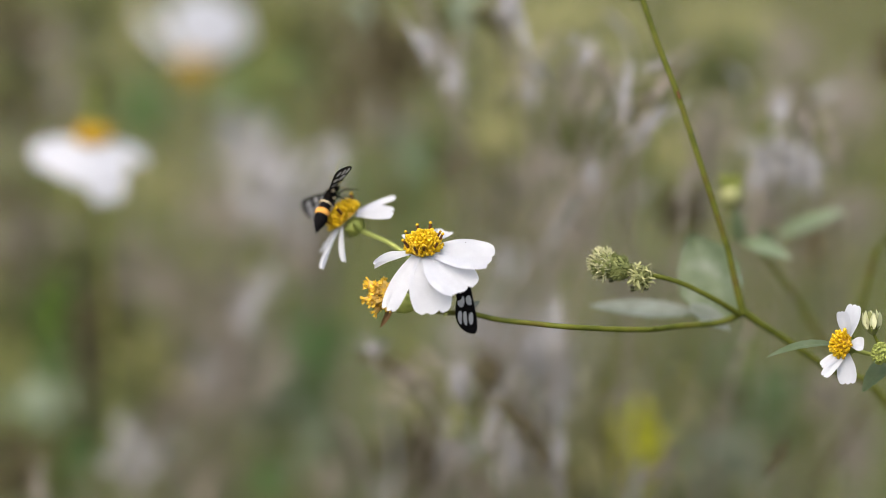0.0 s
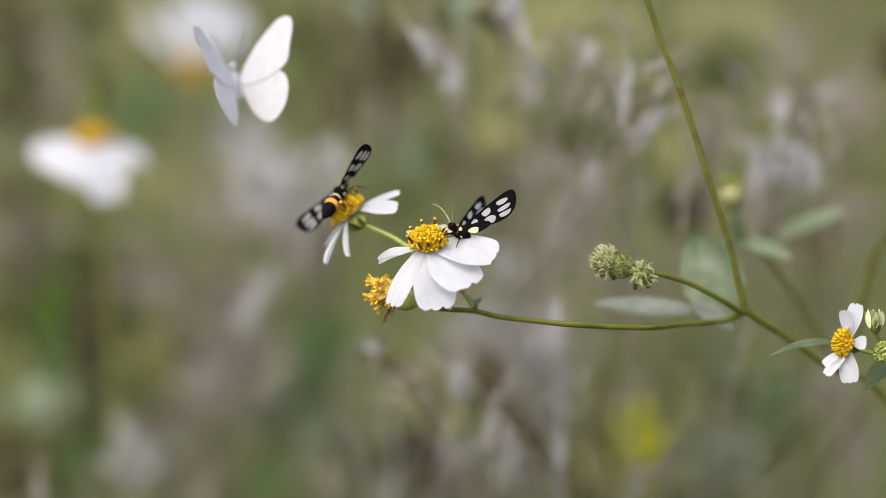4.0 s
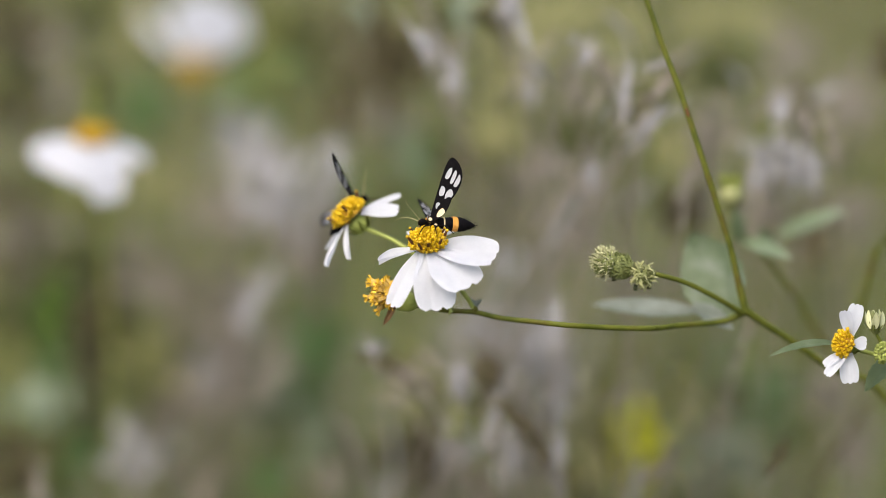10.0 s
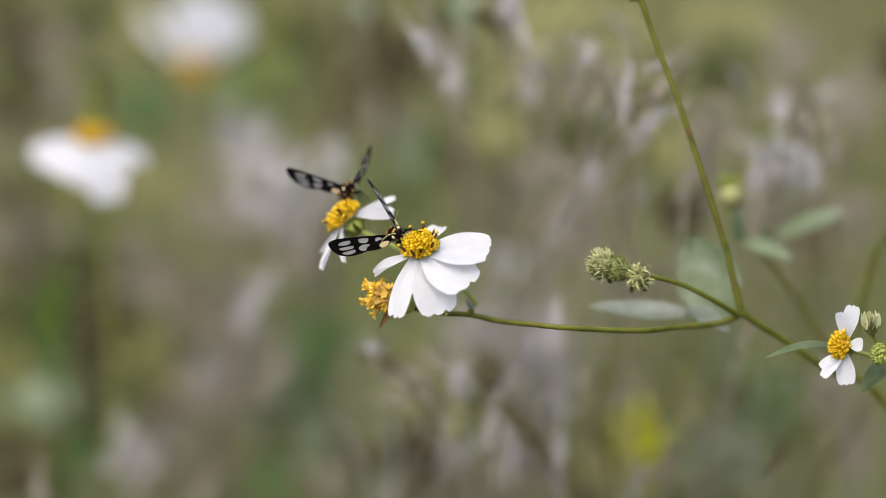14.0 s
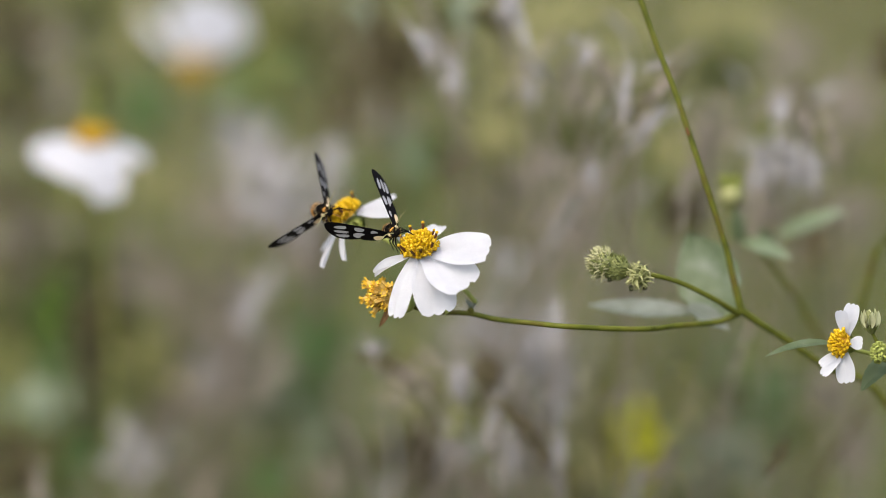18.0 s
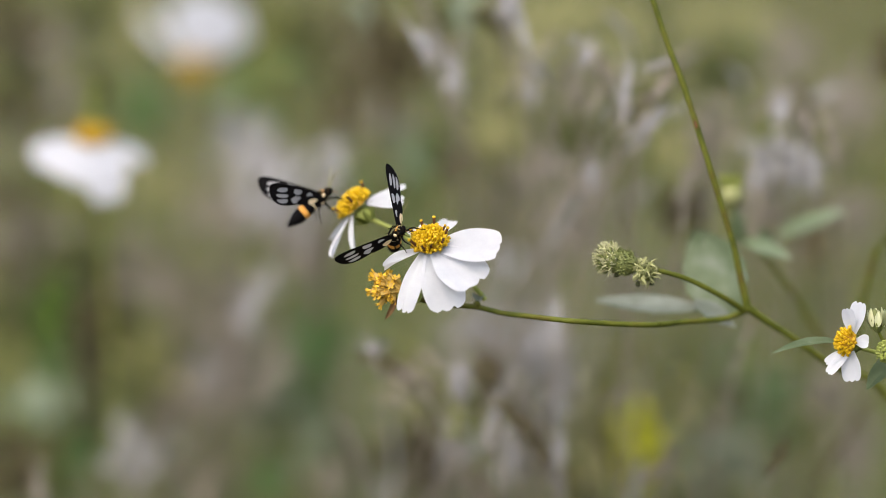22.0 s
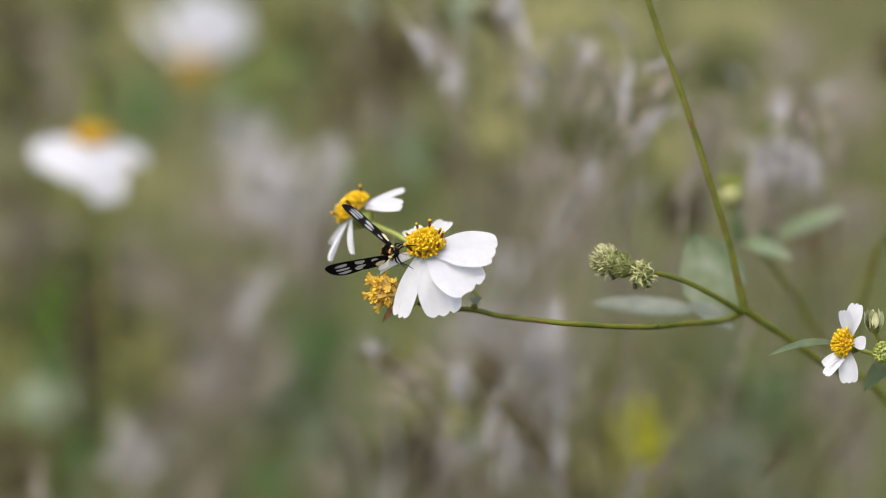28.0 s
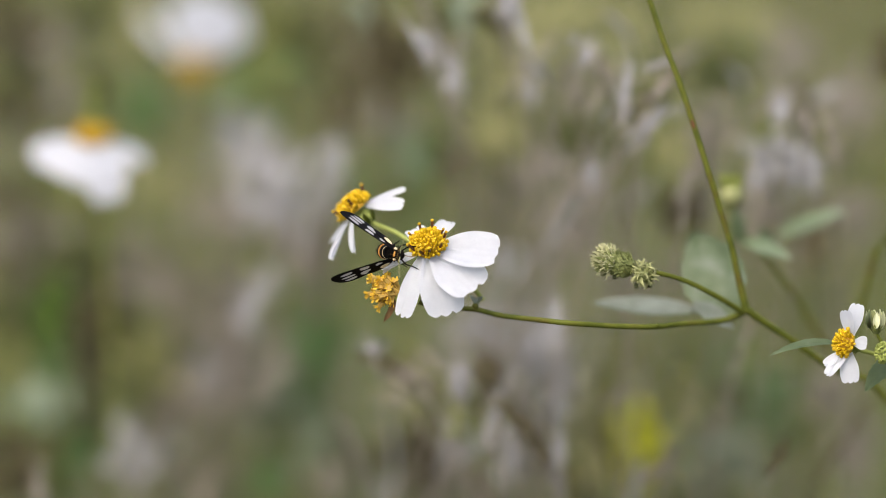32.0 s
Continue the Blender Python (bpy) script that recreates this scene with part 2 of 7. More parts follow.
# ---- flower heads ----
def flower_head(plant, c, axis, stalk, petals, size=1.0, label="", seed=1, florets=76, stamens=8, stalk_r=0.55, coarse=1.0):
    """A daisy head: stalk and calyx in one mesh, with disc, florets, stamens and petals on it.
    c: the middle of the disc's base; stalk: points from its foot to the head; petals: (tip from c, width, droop, roll)."""
    rnd = random.Random(seed)
    c, axis = mm(c), Vector(axis).normalized()
    foot = mm(stalk[0])
    bm = bmesh.new()
    line = [mm(p) - foot for p in stalk] + [c - axis * 0.0035 * size - foot]
    tube(bm, line, [stalk_r * 0.001 * 1.2, stalk_r * 0.001, stalk_r * 0.001, stalk_r * 0.0013], 10, 8, 0.05)
    turn = axis.to_track_quat("Z", "Y").to_matrix().to_4x4()
    blob(bm, c - axis * 0.0028 * size - foot, 0.0027 * size, (0.98, 0.98, 0.85), 0.10, 700, 16, turn)
    head = part("flower_head", bm, CALYX, plant, label, Matrix.Translation(foot))
    base = c - foot
    spin = Matrix.Translation(base) @ turn
    bract = bract_mesh
    for k in range(8):
        a = k * math.tau / 8 + rnd.uniform(-0.2, 0.2)
        d = (turn.to_3x3() @ Vector((math.cos(a), math.sin(a), 0)))
        part("bract", bract, None, head, m=framed(base - axis * 0.0050 * size + d * 0.0021 * size, d * 0.5 + axis * 0.9, -d) @ Matrix.Scale(size * 0.85, 4))
    bm = bmesh.new()
    rad = 0.0040 * size
    blob(bm, (0, 0, 0), rad, (1.0, 1.0, 0.80), 0.05, 600, 18)
    bmesh.ops.delete(bm, geom=[v for v in bm.verts if v.co.z < -0.0004 * size], context="VERTS")
    part("disc", bm, DISC, head, "domed yellow centre", spin)
    for k in range(florets):
        f = (k + 0.5) / florets
        th = math.acos(1 - f * 0.97)
        ph = k * 2.39996 + rnd.uniform(-0.15, 0.15)
        d = Vector((math.sin(th) * math.cos(ph), math.sin(th) * math.sin(ph), math.cos(th)))
        p = Vector((d.x * rad * 0.93, d.y * rad * 0.93, d.z * rad * 0.75))
        out = Vector((d.x * 0.75, d.y * 0.75, d.z + 0.35)).normalized()
        s = size * coarse * rnd.uniform(0.85, 1.15)
        part("floret", floret_meshes[rnd.randrange(4)], None, head, m=spin @ facing(p, out, rnd.uniform(0, 360)) @ Matrix.Scale(s, 4))
    for k in range(stamens):
        a = k * math.tau / stamens + rnd.uniform(-0.25, 0.25)
        d = Vector((math.cos(a), math.sin(a), 0))
        p = d * rad * rnd.uniform(0.84, 1.0) + Vector((0, 0, rad * 0.28))
        st = part("stamen", stamen_mesh, None, head, "dark stalk with a yellow tip" if k == 0 else "", spin @ facing(p, d * 0.55 + Vector((0, 0, 1)), rnd.uniform(0, 360)) @ Matrix.Scale(size * rnd.uniform(1.1, 1.5), 4))
    for i, (tip, width, droop, roll, *face) in enumerate(petals):
        tip = Vector(tip) * 0.001
        flat = (tip - axis * tip.dot(axis)).normalized()
        root = base + flat * rad * 0.80 - axis * 0.0006 * size
        way = base + tip - root
        bmp = blade(way.length, width * 0.001, droop, 0.14, "petal", seed * 10 + i, 0.00020, 5, 16, 12, roll)
        # a drooping petal starts out raised by the same share
        m = framed(root, way, face[0] if face else axis) @ Matrix.Rotation(math.atan(droop), 4, "X")
        part("petal", bmp, PETAL, head, "white notched ray petal" if i == 0 else "", m)
    return head


bract_bm = blade(0.0052, 0.0019, 0.05, 0.2, "leaf", 3, 0.0003, 3, 6, 4)
bract_mesh = mesh_of("bract", bract_bm, CALYX)
floret_meshes = []
for k in range(4):
    rnd = random.Random(40 + k)
    bm = bmesh.new()
    L, r = 0.00112 + 0.00016 * k, 0.00040
    rings = []
    for z, q, lobe in ((0, 0.75, 0.0), (L * 0.6, 0.85, 0.05), (L * 0.92, 1.02, 0.22), (L * 1.12, 0.85, 0.42)):
        rings.append([bm.verts.new(((q + lobe * (1 if n % 2 else -1) + rnd.uniform(-0.1, 0.1)) * r * math.cos(n * math.tau / 10), (q + lobe * (1 if n % 2 else -1) + rnd.uniform(-0.1, 0.1)) * r * math.sin(n * math.tau / 10), z + rnd.uniform(-0.00006, 0.00006))) for n in range(10)])
    for p, q in zip(rings, rings[1:]):
        for n in range(10):
            bm.faces.new((p[n], p[(n + 1) % 10], q[(n + 1) % 10], q[n]))
    top = bm.verts.new((0, 0, L * (0.98 + 0.1 * k)))
    for n in range(10):
        bm.faces.new((rings[-1][n], rings[-1][(n + 1) % 10], top))
    floret_meshes.append(mesh_of("floret", bm, FLORET))
bm = bmesh.new()
blob(bm, (0, 0, 0.00250), 0.00033, (1, 1, 0.85), 0.2, 900, 8)
for f in bm.faces:
    f.material_index = 1
tube(bm, [(0, 0, 0), (0.0001, 0, 0.0012), (0, 0, 0.0024)], [0.00030, 0.00025, 0.00028], 6, 2)
stamen_mesh = mesh_of("stamen", bm, ANTHER, FLORET)


# ---- the flowering plant in the middle ----
plant = thing("beggarticks_plant", PLAN, "branching green weed with white daisy flowers, buds and grey-green leaves", "plant")


def stem(name, pts, radii, label="", wob=0.06):
    return part(name, tube(bmesh.new(), [mm(p) for p in pts], [r * 0.001 for r in radii], 12, 8, wob), STEM, plant, label)


stem("main_stem", [(236.00, 60.00, -737.00), (225.00, 75.00, -450.00), (185.00, 60.00, -200.00), (140.00, 45.00, -80.00), (113.46, 35.23, -38.50), (101.67, 29.80, -31.83), (97.15, 27.69, -29.46), (88.19, 23.58, -23.48), (80.04, 19.83, -18.40), (76.34, 18.13, -15.81)],
     [2.2, 1.8, 1.4, 1.1, 1.0, 0.95, 0.9, 0.9, 0.95, 1.1], "smooth green lower stem")
stem("upper_stem", [(76.33, 18.02, -16.38), (73.88, 16.63, -6.97), (72.19, 15.58, 0.14), (69.38, 14.32, 8.65), (65.17, 12.43, 21.39), (59.46, 12.00, 38.38), (54.78, 12.00, 50.42), (51.26, 12.00, 60.32), (50.27, 12.00, 63.30)],
     [1.1, 0.86, 0.80, 0.80, 0.78, 0.75, 0.72, 0.72, 0.8], "upright green stem with a small node")
stem("node_stub", [(50.55, 12.00, 62.15), (49.12, 11.60, 62.56), (47.53, 11.00, 62.10)], [0.55, 0.5, 0.35])
stem("flower_branch", [(75.76, 17.87, -16.37), (71.40, 18.75, -18.39), (66.31, 17.15, -19.07), (58.98, 13.15, -19.56), (53.09, 9.05, -20.19), (44.50, 6.04, -20.14), (37.36, 3.48, -19.80), (30.27, 1.07, -19.34), (23.35, 4.76, -18.70), (17.77, 7.56, -18.19), (13.55, 8.40, -17.64), (7.90, 8.40, -16.37), (0.85, 6.44, -15.92), (-5.48, 3.08, -14.74), (-9.24, 0.56, -13.45)],
     [0.9, 0.78, 0.72, 0.70, 0.70, 0.69, 0.68, 0.7, 0.66, 0.66, 0.75], "thin green side branch")
stem("bud_branch", [(75.46, 17.72, -16.52), (68.83, 12.11, -12.75), (61.62, 9.80, -9.18), (55.86, 7.80, -7.33), (51.29, 6.90, -6.49)], [0.8, 0.68, 0.64, 0.62, 0.68], "thin arching green side branch")
bm = bmesh.new()
blob(bm, mm((76.05, 18.00, -15.81)), 0.0010, (1, 1, 0.9), 0.2, 600, 12)
part("node", bm, STEM, plant, "swollen stem joint")
bm = bmesh.new()
blob(bm, mm((53.38, 9.00, -19.91)), 0.0008, (1.3, 1, 0.7), 0.2, 600, 10)
part("node", bm, STEM, plant)
bm = bmesh.new()
blob(bm, mm((7.90, 8.40, -15.67)), 0.0009, (1, 1, 1), 0.2, 600, 10)
part("node", bm, STEM, plant)


def leaf(pts, width, face, mat, label="", shape_seed=1, droop=0.12, shape="leaf", w=8):
    """A leaf from its foot to its tip, with its face turned to face."""
    a, b = mm(pts[0]), mm(pts[-1])
    bmp = blade((b - a).length, width * 0.001, droop, 0.18, shape, shape_seed, 0.00025, 3, 16, w)
    return part("leaf", bmp, mat, plant, label, framed(a, b - a, face) @ Matrix.Rotation(math.atan(droop), 4, "X"))


leaf([(64.75, 30.00, -16.54), (38.00, 33.00, -14.73)], 6.8, (0.1, -0.75, 0.65), SILVER, "long grey-green leaf seen nearly edge-on", 2, 0.02)
leaf([(73.60, 26.60, -18.00), (64.30, 40.60, 3.20)], 19.0, (-0.3, -0.9, 0.3), MIDLEAF, "broad green leaf behind the stem", 3, 0.12)
leaf([(63.10, 25.00, -14.70), (73.30, 23.00, -20.80)], 7.0, (0.3, -0.75, 0.6), SILVER, "small drooping leaf under the joint", 4, 0.12)
leaf([(98.39, 4.20, -24.04), (82.07, -1.40, -26.70)], 3.8, (0.0, -0.50, 0.85), MIDLEAF, "narrow silvery green leaf with a drooping tip", 5, 0.42)
leaf([(113.04, 8.40, -26.96), (105.00, 2.80, -35.51)], 6.2, (-0.3, -0.8, 0.6), LEAF, "dark green leaf below the side flower", 7, 0.15)
leaf([(7.62, 8.68, -15.10), (9.89, 9.24, -12.99)], 1.9, (-0.5, -0.7, 0.5), SILVER, "tiny grey-green leaf in the branch fork", 8, 0.1)
leaf([(8.75, 8.68, -15.25), (6.50, 8.96, -12.85)], 1.5, (0.4, -0.8, 0.3), SILVER, "", 9, 0.1)

main_head = flower_head(
    plant, (-3.78, 0.00, 0.28), (-0.05, -0.56, 0.83), [(8.04, 8.40, -16.23), (5.92, 7.84, -12.84), (2.96, 5.88, -9.01), (-0.28, 3.36, -5.20)],
    [((-12.1, -1.0, -5.2), 4.4, 0.05, 1.15), ((-8.7, -7.6, -15.4), 5.5, 0.14, 0.0), ((2.5, -8.4, -16.3), 10.4, 0.14, 0.0), ((10.0, -9.6, -10.8), 12.4, 0.08, 0.0),
     ((16.8, -4.4, -3.2), 12.8, 0.06, 0.0), ((5.9, 9.8, 4.0), 5.0, 0.10, 0.2), ((-3.4, 9.6, 3.3), 5.4, 0.10, 0.2)],
    0.97, "white daisy head with a domed yellow centre", 11, 150, 9, 0.52)
back_head = flower_head(
    plant, (-23.44, 15.12, 7.95), (-0.66, -0.10, 0.74), [(1.55, 6.44, -16.20), (-5.49, 10.44, -4.09), (-11.84, 13.00, 1.27), (-17.60, 14.84, 3.97)],
    [((12.4, -1.5, 5.2), 3.2, 0.05, 0.1, (0, -0.5, 0.85)), ((11.8, -5.0, 1.2), 4.6, 0.08, 0.0, (0, -0.75, 0.65)), ((-5.8, -5.0, -13.0), 3.4, 0.06, 0.8), ((0.0, -6.5, -11.0), 2.8, 0.06, 0.9),
     ((9.0, 9.0, 3.0), 5.0, 0.08, 0.1), ((-6.0, 9.0, -8.0), 5.0, 0.08, 0.1)],
    0.98, "white daisy head turned away, with few petals", 12, 130, 5, 0.55)
flower_head(
    plant, (100.05, -0.56, -23.79), (-0.80, -0.52, 0.18), [(111.19, 4.20, -27.97), (106.77, 2.24, -26.24), (103.43, 1.12, -25.37)],
    [((-0.8, -1.5, 8.4), 3.4, 0.02, 0.0, (-0.5, -0.9, 0)), ((2.6, 0.0, 10.0), 4.2, 0.03, 0.0, (-0.4, -0.9, 0)), ((4.6, -2.6, 0.2), 3.6, 0.08, 0.0, (-0.1, -0.9, 0.3)), ((-5.2, -2.0, -8.0), 3.2, 0.08, 0.2, (-0.5, -0.8, 0.3)),
     ((-5.6, 0.0, -5.6), 3.2, 0.08, 0.2, (-0.5, -0.8, 0.5)), ((0.8, -1.5, -9.8), 5.0, 0.05, 0.0, (-0.4, -0.9, 0.2))],
    0.70, "small white daisy head facing sideways", 13, 58, 0, 0.55, 1.25)

# the faded head
bm = bmesh.new()
blob(bm, mm((-9.20, 1.60, -13.60)), 0.0029, (1.25, 0.9, 0.9), 0.12, 600, 14)
faded_head = part("faded_head", bm, CALYX, plant, "withered daisy head with shrivelled orange florets")
bm = bmesh.new()
tube(bm, [(0, 0, 0), (0.0003, 0, 0.003), (0.0001, 0.0001, 0.0060)], [0.00034, 0.00042, 0.00062], 6, 3, 0.2)
for k in range(6):
    a = k * math.tau / 6
    d, e = Vector((math.cos(a), math.sin(a), 0)), Vector((-math.sin(a), math.cos(a), 0))
    q = Vector((0.0001, 0.0001, 0.0058))
    bm.faces.new([bm.verts.new(v) for v in (q + d * 0.0004 - e * 0.0003, q + d * 0.0004 + e * 0.0003, q + d * 0.0011 + e * 0.0002 + Vector((0, 0, 0.0009)), q + d * 0.0010 - e * 0.0003 + Vector((0, 0, 0.0012)))])
for f in bm.faces[-6:]:
    f.material_index = 1
wilt = mesh_of("dried_floret", bm, STRAW, FADED)
rnd = random.Random(5)
foot = mm((-11.90, 0.28, -12.04))
for px, py, dd in ((638, 506, 0), (650, 497, -8), (665, 488, 4), (672, 496, -12), (644, 516, 8), (657, 508, -14), (684, 505, -10), (680, 500, 14), (641, 536, -4), (652, 545, -10), (664, 553, 0), (672, 548, -12), (648, 540, 10), (660, 534, -16), (676, 558, 6), (668, 520, -18), (655, 552, 12), (646, 501, 6), (658, 491, -6), (676, 490, 2), (690, 498, -16), (647, 530, -14), (640, 541, 6), (658, 543, -20), (666, 558, -8), (682, 552, -16), (650, 512, -18), (675, 512, -22), (686, 520, -22), (672, 536, -24), (684, 540, -20)):
    tipp = mm(((px - 784) * 0.14, dd * 0.14, (441 - py) * 0.14))
    d = tipp - foot
    part("dried_floret", wilt, None, faded_head, m=facing(foot + Vector((rnd.uniform(-1, 1), rnd.uniform(-1, 1), rnd.uniform(-1, 1))) * 0.0008, d, rnd.uniform(0, 360)) @ Matrix.Diagonal((1.15, 1.15, d.length / 0.0070 * rnd.uniform(0.62, 0.95), 1)))
for a, b in (((-11.75, -0.56, -14.55), (-14.83, -0.84, -19.58)), ((-12.18, 0.28, -13.86), (-14.00, 0.00, -18.76))):
    bmp = blade((mm(b) - mm(a)).length, 0.0016, 0.1, 0.3, "leaf", 8, 0.0003, 3, 8, 4)
    part("withered_petal", bmp, WITHER, faded_head, "shrivelled brown petal", framed(mm(a), mm(b) - mm(a), (0.2, -1, 0.2)))


def bristly_head(name, base, axis, radius, height, count, spike, label, seed, squash=0.8, along=0.55):
    rnd = random.Random(seed)
    base, axis = mm(base), Vector(axis).normalized()
    bm = bmesh.new()
    turn = axis.to_track_quat("Z", "Y").to_matrix().to_4x4()
    blob(bm, base + axis * height * 0.4, radius, (1, 1, height / radius * squash), 0.15, 500, 14, turn)
    head = part(name, bm, SEED, plant, label)
    for k in range(count):
        f = (k + 0.5) / count
        th = math.acos(1 - f * 1.35)
        ph = k * 2.39996
        d = Vector((math.sin(th) * math.cos(ph), math.sin(th) * math.sin(ph), math.cos(th)))
        p = Vector((d.x * radius * 0.9, d.y * radius * 0.9, height * 0.4 + d.z * height * squash * 0.9))
        out = (Vector((d.x, d.y, d.z * 0.7 + along)).normalized() + Vector((rnd.gauss(0, 0.25), rnd.gauss(0, 0.25), rnd.gauss(0, 0.2)))).normalized()
        m = Matrix.Translation(base) @ turn @ facing(p, out, rnd.uniform(0, 360)) @ Matrix.Scale(rnd.uniform(0.75, 1.2), 4)
        part("bristle", spike, None, head, m=m)
    return head


bristle_a = spike_mesh("bristle", TUFT, 0.0015, 0.00024, 0.00010, 5, 0.0, 0.0003)
bristle_b = spike_mesh("bristle", PALE, 0.0017, 0.00034, 0.00016, 6, 0.0, 0.0012)
bristle_c = spike_mesh("bristle", CALYX, 0.0009, 0.00038, 0.00028, 6, 0.0, 0.0003)
spent_bm = bmesh.new()
axis = Vector((-0.93, -0.1, 0.30)).normalized()
turn = axis.to_track_quat("Z", "Y").to_matrix().to_4x4()
cup = mm((46.23, 7.00, -5.50))
blob(spent_bm, cup + axis * 0.0022, 0.0031, (1.0, 1.0, 1.15), 0.10, 500, 16, turn)
blob(spent_bm, cup + axis * 0.0056, 0.0034, (1.0, 1.0, 0.8), 0.16, 500, 16, turn)
spent = part("spent_head", spent_bm, SEED, plant, "green spent flower head with a pale fuzzy tuft")
rnd = random.Random(21)
fuzz = spike_mesh("bristle", SEED, 0.0013, 0.00034, 0.00012, 5, 0.0, 0.0003)
for k in range(150):
    th, ph = math.acos(1 - (k + 0.5) / 150 * 1.9), k * 2.39996
    d = Vector((math.sin(th) * math.cos(ph), math.sin(th) * math.sin(ph), math.cos(th)))
    out = (turn.to_3x3() @ d * 0.6 + axis * 0.8 + Vector((rnd.gauss(0, 0.2), rnd.gauss(0, 0.2), rnd.gauss(0, 0.2)))).normalized()
    part("bristle", fuzz, None, spent, m=facing(cup + axis * 0.0022 + turn.to_3x3() @ Vector((d.x, d.y, d.z * 1.15)) * 0.0028, out, rnd.uniform(0, 360)) @ Matrix.Scale(rnd.uniform(0.7, 1.2), 4))
for k in range(230):
    th, ph = math.acos(1 - (k + 0.5) / 230 * 1.45), k * 2.39996
    d = Vector((math.sin(th) * math.cos(ph), math.sin(th) * math.sin(ph), math.cos(th)))
    out = (turn.to_3x3() @ d * 0.8 + axis * 0.6 + Vector((rnd.gauss(0, 0.3), rnd.gauss(0, 0.3), rnd.gauss(0, 0.3)))).normalized()
    part("bristle", bristle_a if rnd.random() < 0.68 else fuzz, None, spent, m=facing(cup + axis * 0.0056 + turn.to_3x3() @ d * 0.0029, out, rnd.uniform(0, 360)) @ Matrix.Scale(rnd.uniform(0.7, 1.35), 4))
young = bristly_head("young_seed_head", (50.57, 6.60, -6.48), (-0.45, -0.85, -0.25), 0.0025, 0.0030, 70, bristle_b, "round pale green seed head with stubby tips", 22, 0.9)
seed_bits = spike_mesh("hanging_seed", SHADEGREEN, 0.0012, 0.00045, 0.0006, 6, 0.0)
for p in ((47.90, 6.40, -9.44), (51.28, 6.60, -9.16), (42.56, 6.80, -7.18), (40.27, 5.20, -4.93)):
    part("hanging_seed", seed_bits, None, young, m=facing(mm(p), (0, -0.4, -1)))

# the side buds
side_bud = bristly_head("side_bud", (107.16, 0.56, -19.89), (-0.25, -0.2, 0.95), 0.0015, 0.0034, 0, bristle_c, "pale green bud with closed white tips", 23, 0.9)
round_bud = bristly_head("round_bud", (109.76, 0.00, -26.04), (-0.6, -0.75, 0.1), 0.0021, 0.0022, 60, bristle_c, "round green bud with a pale rim", 24, 0.8)
stem("bud_stalk", [(109.07, 1.40, -23.97), (107.78, 1.12, -21.86), (107.02, 0.56, -20.03)], [0.5, 0.42, 0.5])
stem("bud_stalk", [(114.85, 5.60, -31.95), (112.08, 3.36, -27.95), (109.63, 1.40, -24.53)], [0.6, 0.55, 0.5])
bud_tip = blade(0.0050, 0.0019, 0.10, 0.35, "leaf", 4, 0.0003, 2, 6, 5)
bud_tip_mesh = mesh_of("bud_petal", bud_tip, BUDWHITE)
for k in range(16):
    a = k * math.tau / 8 + (0.4 if k >= 8 else 0.0)
    q = 1.0 if k < 8 else 0.55
    part("bud_petal", bud_tip_mesh, None, side_bud, m=framed(mm((107.02, 0.56, -19.95)) + Vector((math.cos(a), math.sin(a), 0)) * 0.0016 * q, (math.cos(a) * 0.30 * q, math.sin(a) * 0.30 * q, 1), (math.cos(a), math.sin(a), 0)) @ Matrix.Diagonal((1.15, 0.72 + 0.26 * (k * 0.37 % 1), 1.15, 1)))
for k in range(6):
    a = k * math.tau / 6 + 0.3
    part("bract", bract_mesh, None, side_bud, m=framed(mm((107.1, 0.56, -20.6)) + Vector((math.cos(a), math.sin(a), 0)) * 0.0012, (math.cos(a) * 0.55, math.sin(a) * 0.55, 0.8), (-math.cos(a), -math.sin(a), 0.2)) @ Matrix.Scale(0.40, 4))


# ---- the small bug that climbs the upright stem ----
bug = thing("stem_bug", PLAN @ pose(*mm((59.31, -0.84, 38.61))), "tiny dark insect crawling on the green stem", "insect")
bm = bmesh.new()
blob(bm, (0, 0, 0), 0.00062, (0.75, 0.8, 1.25), 0.15, 900, 10)
part("body", bm, ANTHER, bug)
bm = bmesh.new()
blob(bm, (0, 0, 0.0010), 0.00042, (1, 1, 1), 0.1, 900, 8)
part("head", bm, ANTHER, bug)


# ---- the wasp moths ----
PX = 0.00014


def outline_plate(loops, thick, mat):
    """A flat plate with holes: the first loop is its rim, the others are cut out. All in the x-y plane."""
    bm = bmesh.new()
    edges = []
    for loop in loops:
        vs = [bm.verts.new((x * PX, y * PX, 0)) for x, y in loop]
        edges += [bm.edges.new((vs[i], vs[(i + 1) % len(vs)])) for i in range(len(vs))]
    bmesh.ops.triangle_fill(bm, edges=edges, use_beauty=True, use_dissolve=False, normal=(0, 0, 1))
    bmesh.ops.solidify(bm, geom=bm.faces[:], thickness=thick)
    bmesh.ops.translate(bm, verts=bm.verts[:], vec=(0, 0, -thick / 2))
    bmesh.ops.recalc_face_normals(bm, faces=bm.faces[:])
    return bm


def rounded(pts, steps=5):
    """A smooth closed loop through the corners."""
    n = len(pts)
    out = []
    for i in range(n):
        a, b, c, d = (Vector((*pts[(i + k) % n], 0)) for k in (-1, 0, 1, 2))
        for k in range(steps):
            t = k / steps
            q = 0.5 * (2 * b + (c - a) * t + (2 * a - 5 * b + 4 * c - d) * t * t + (3 * b - a - 3 * c + d) * t ** 3)
            out.append((q.x, q.y))
    return out


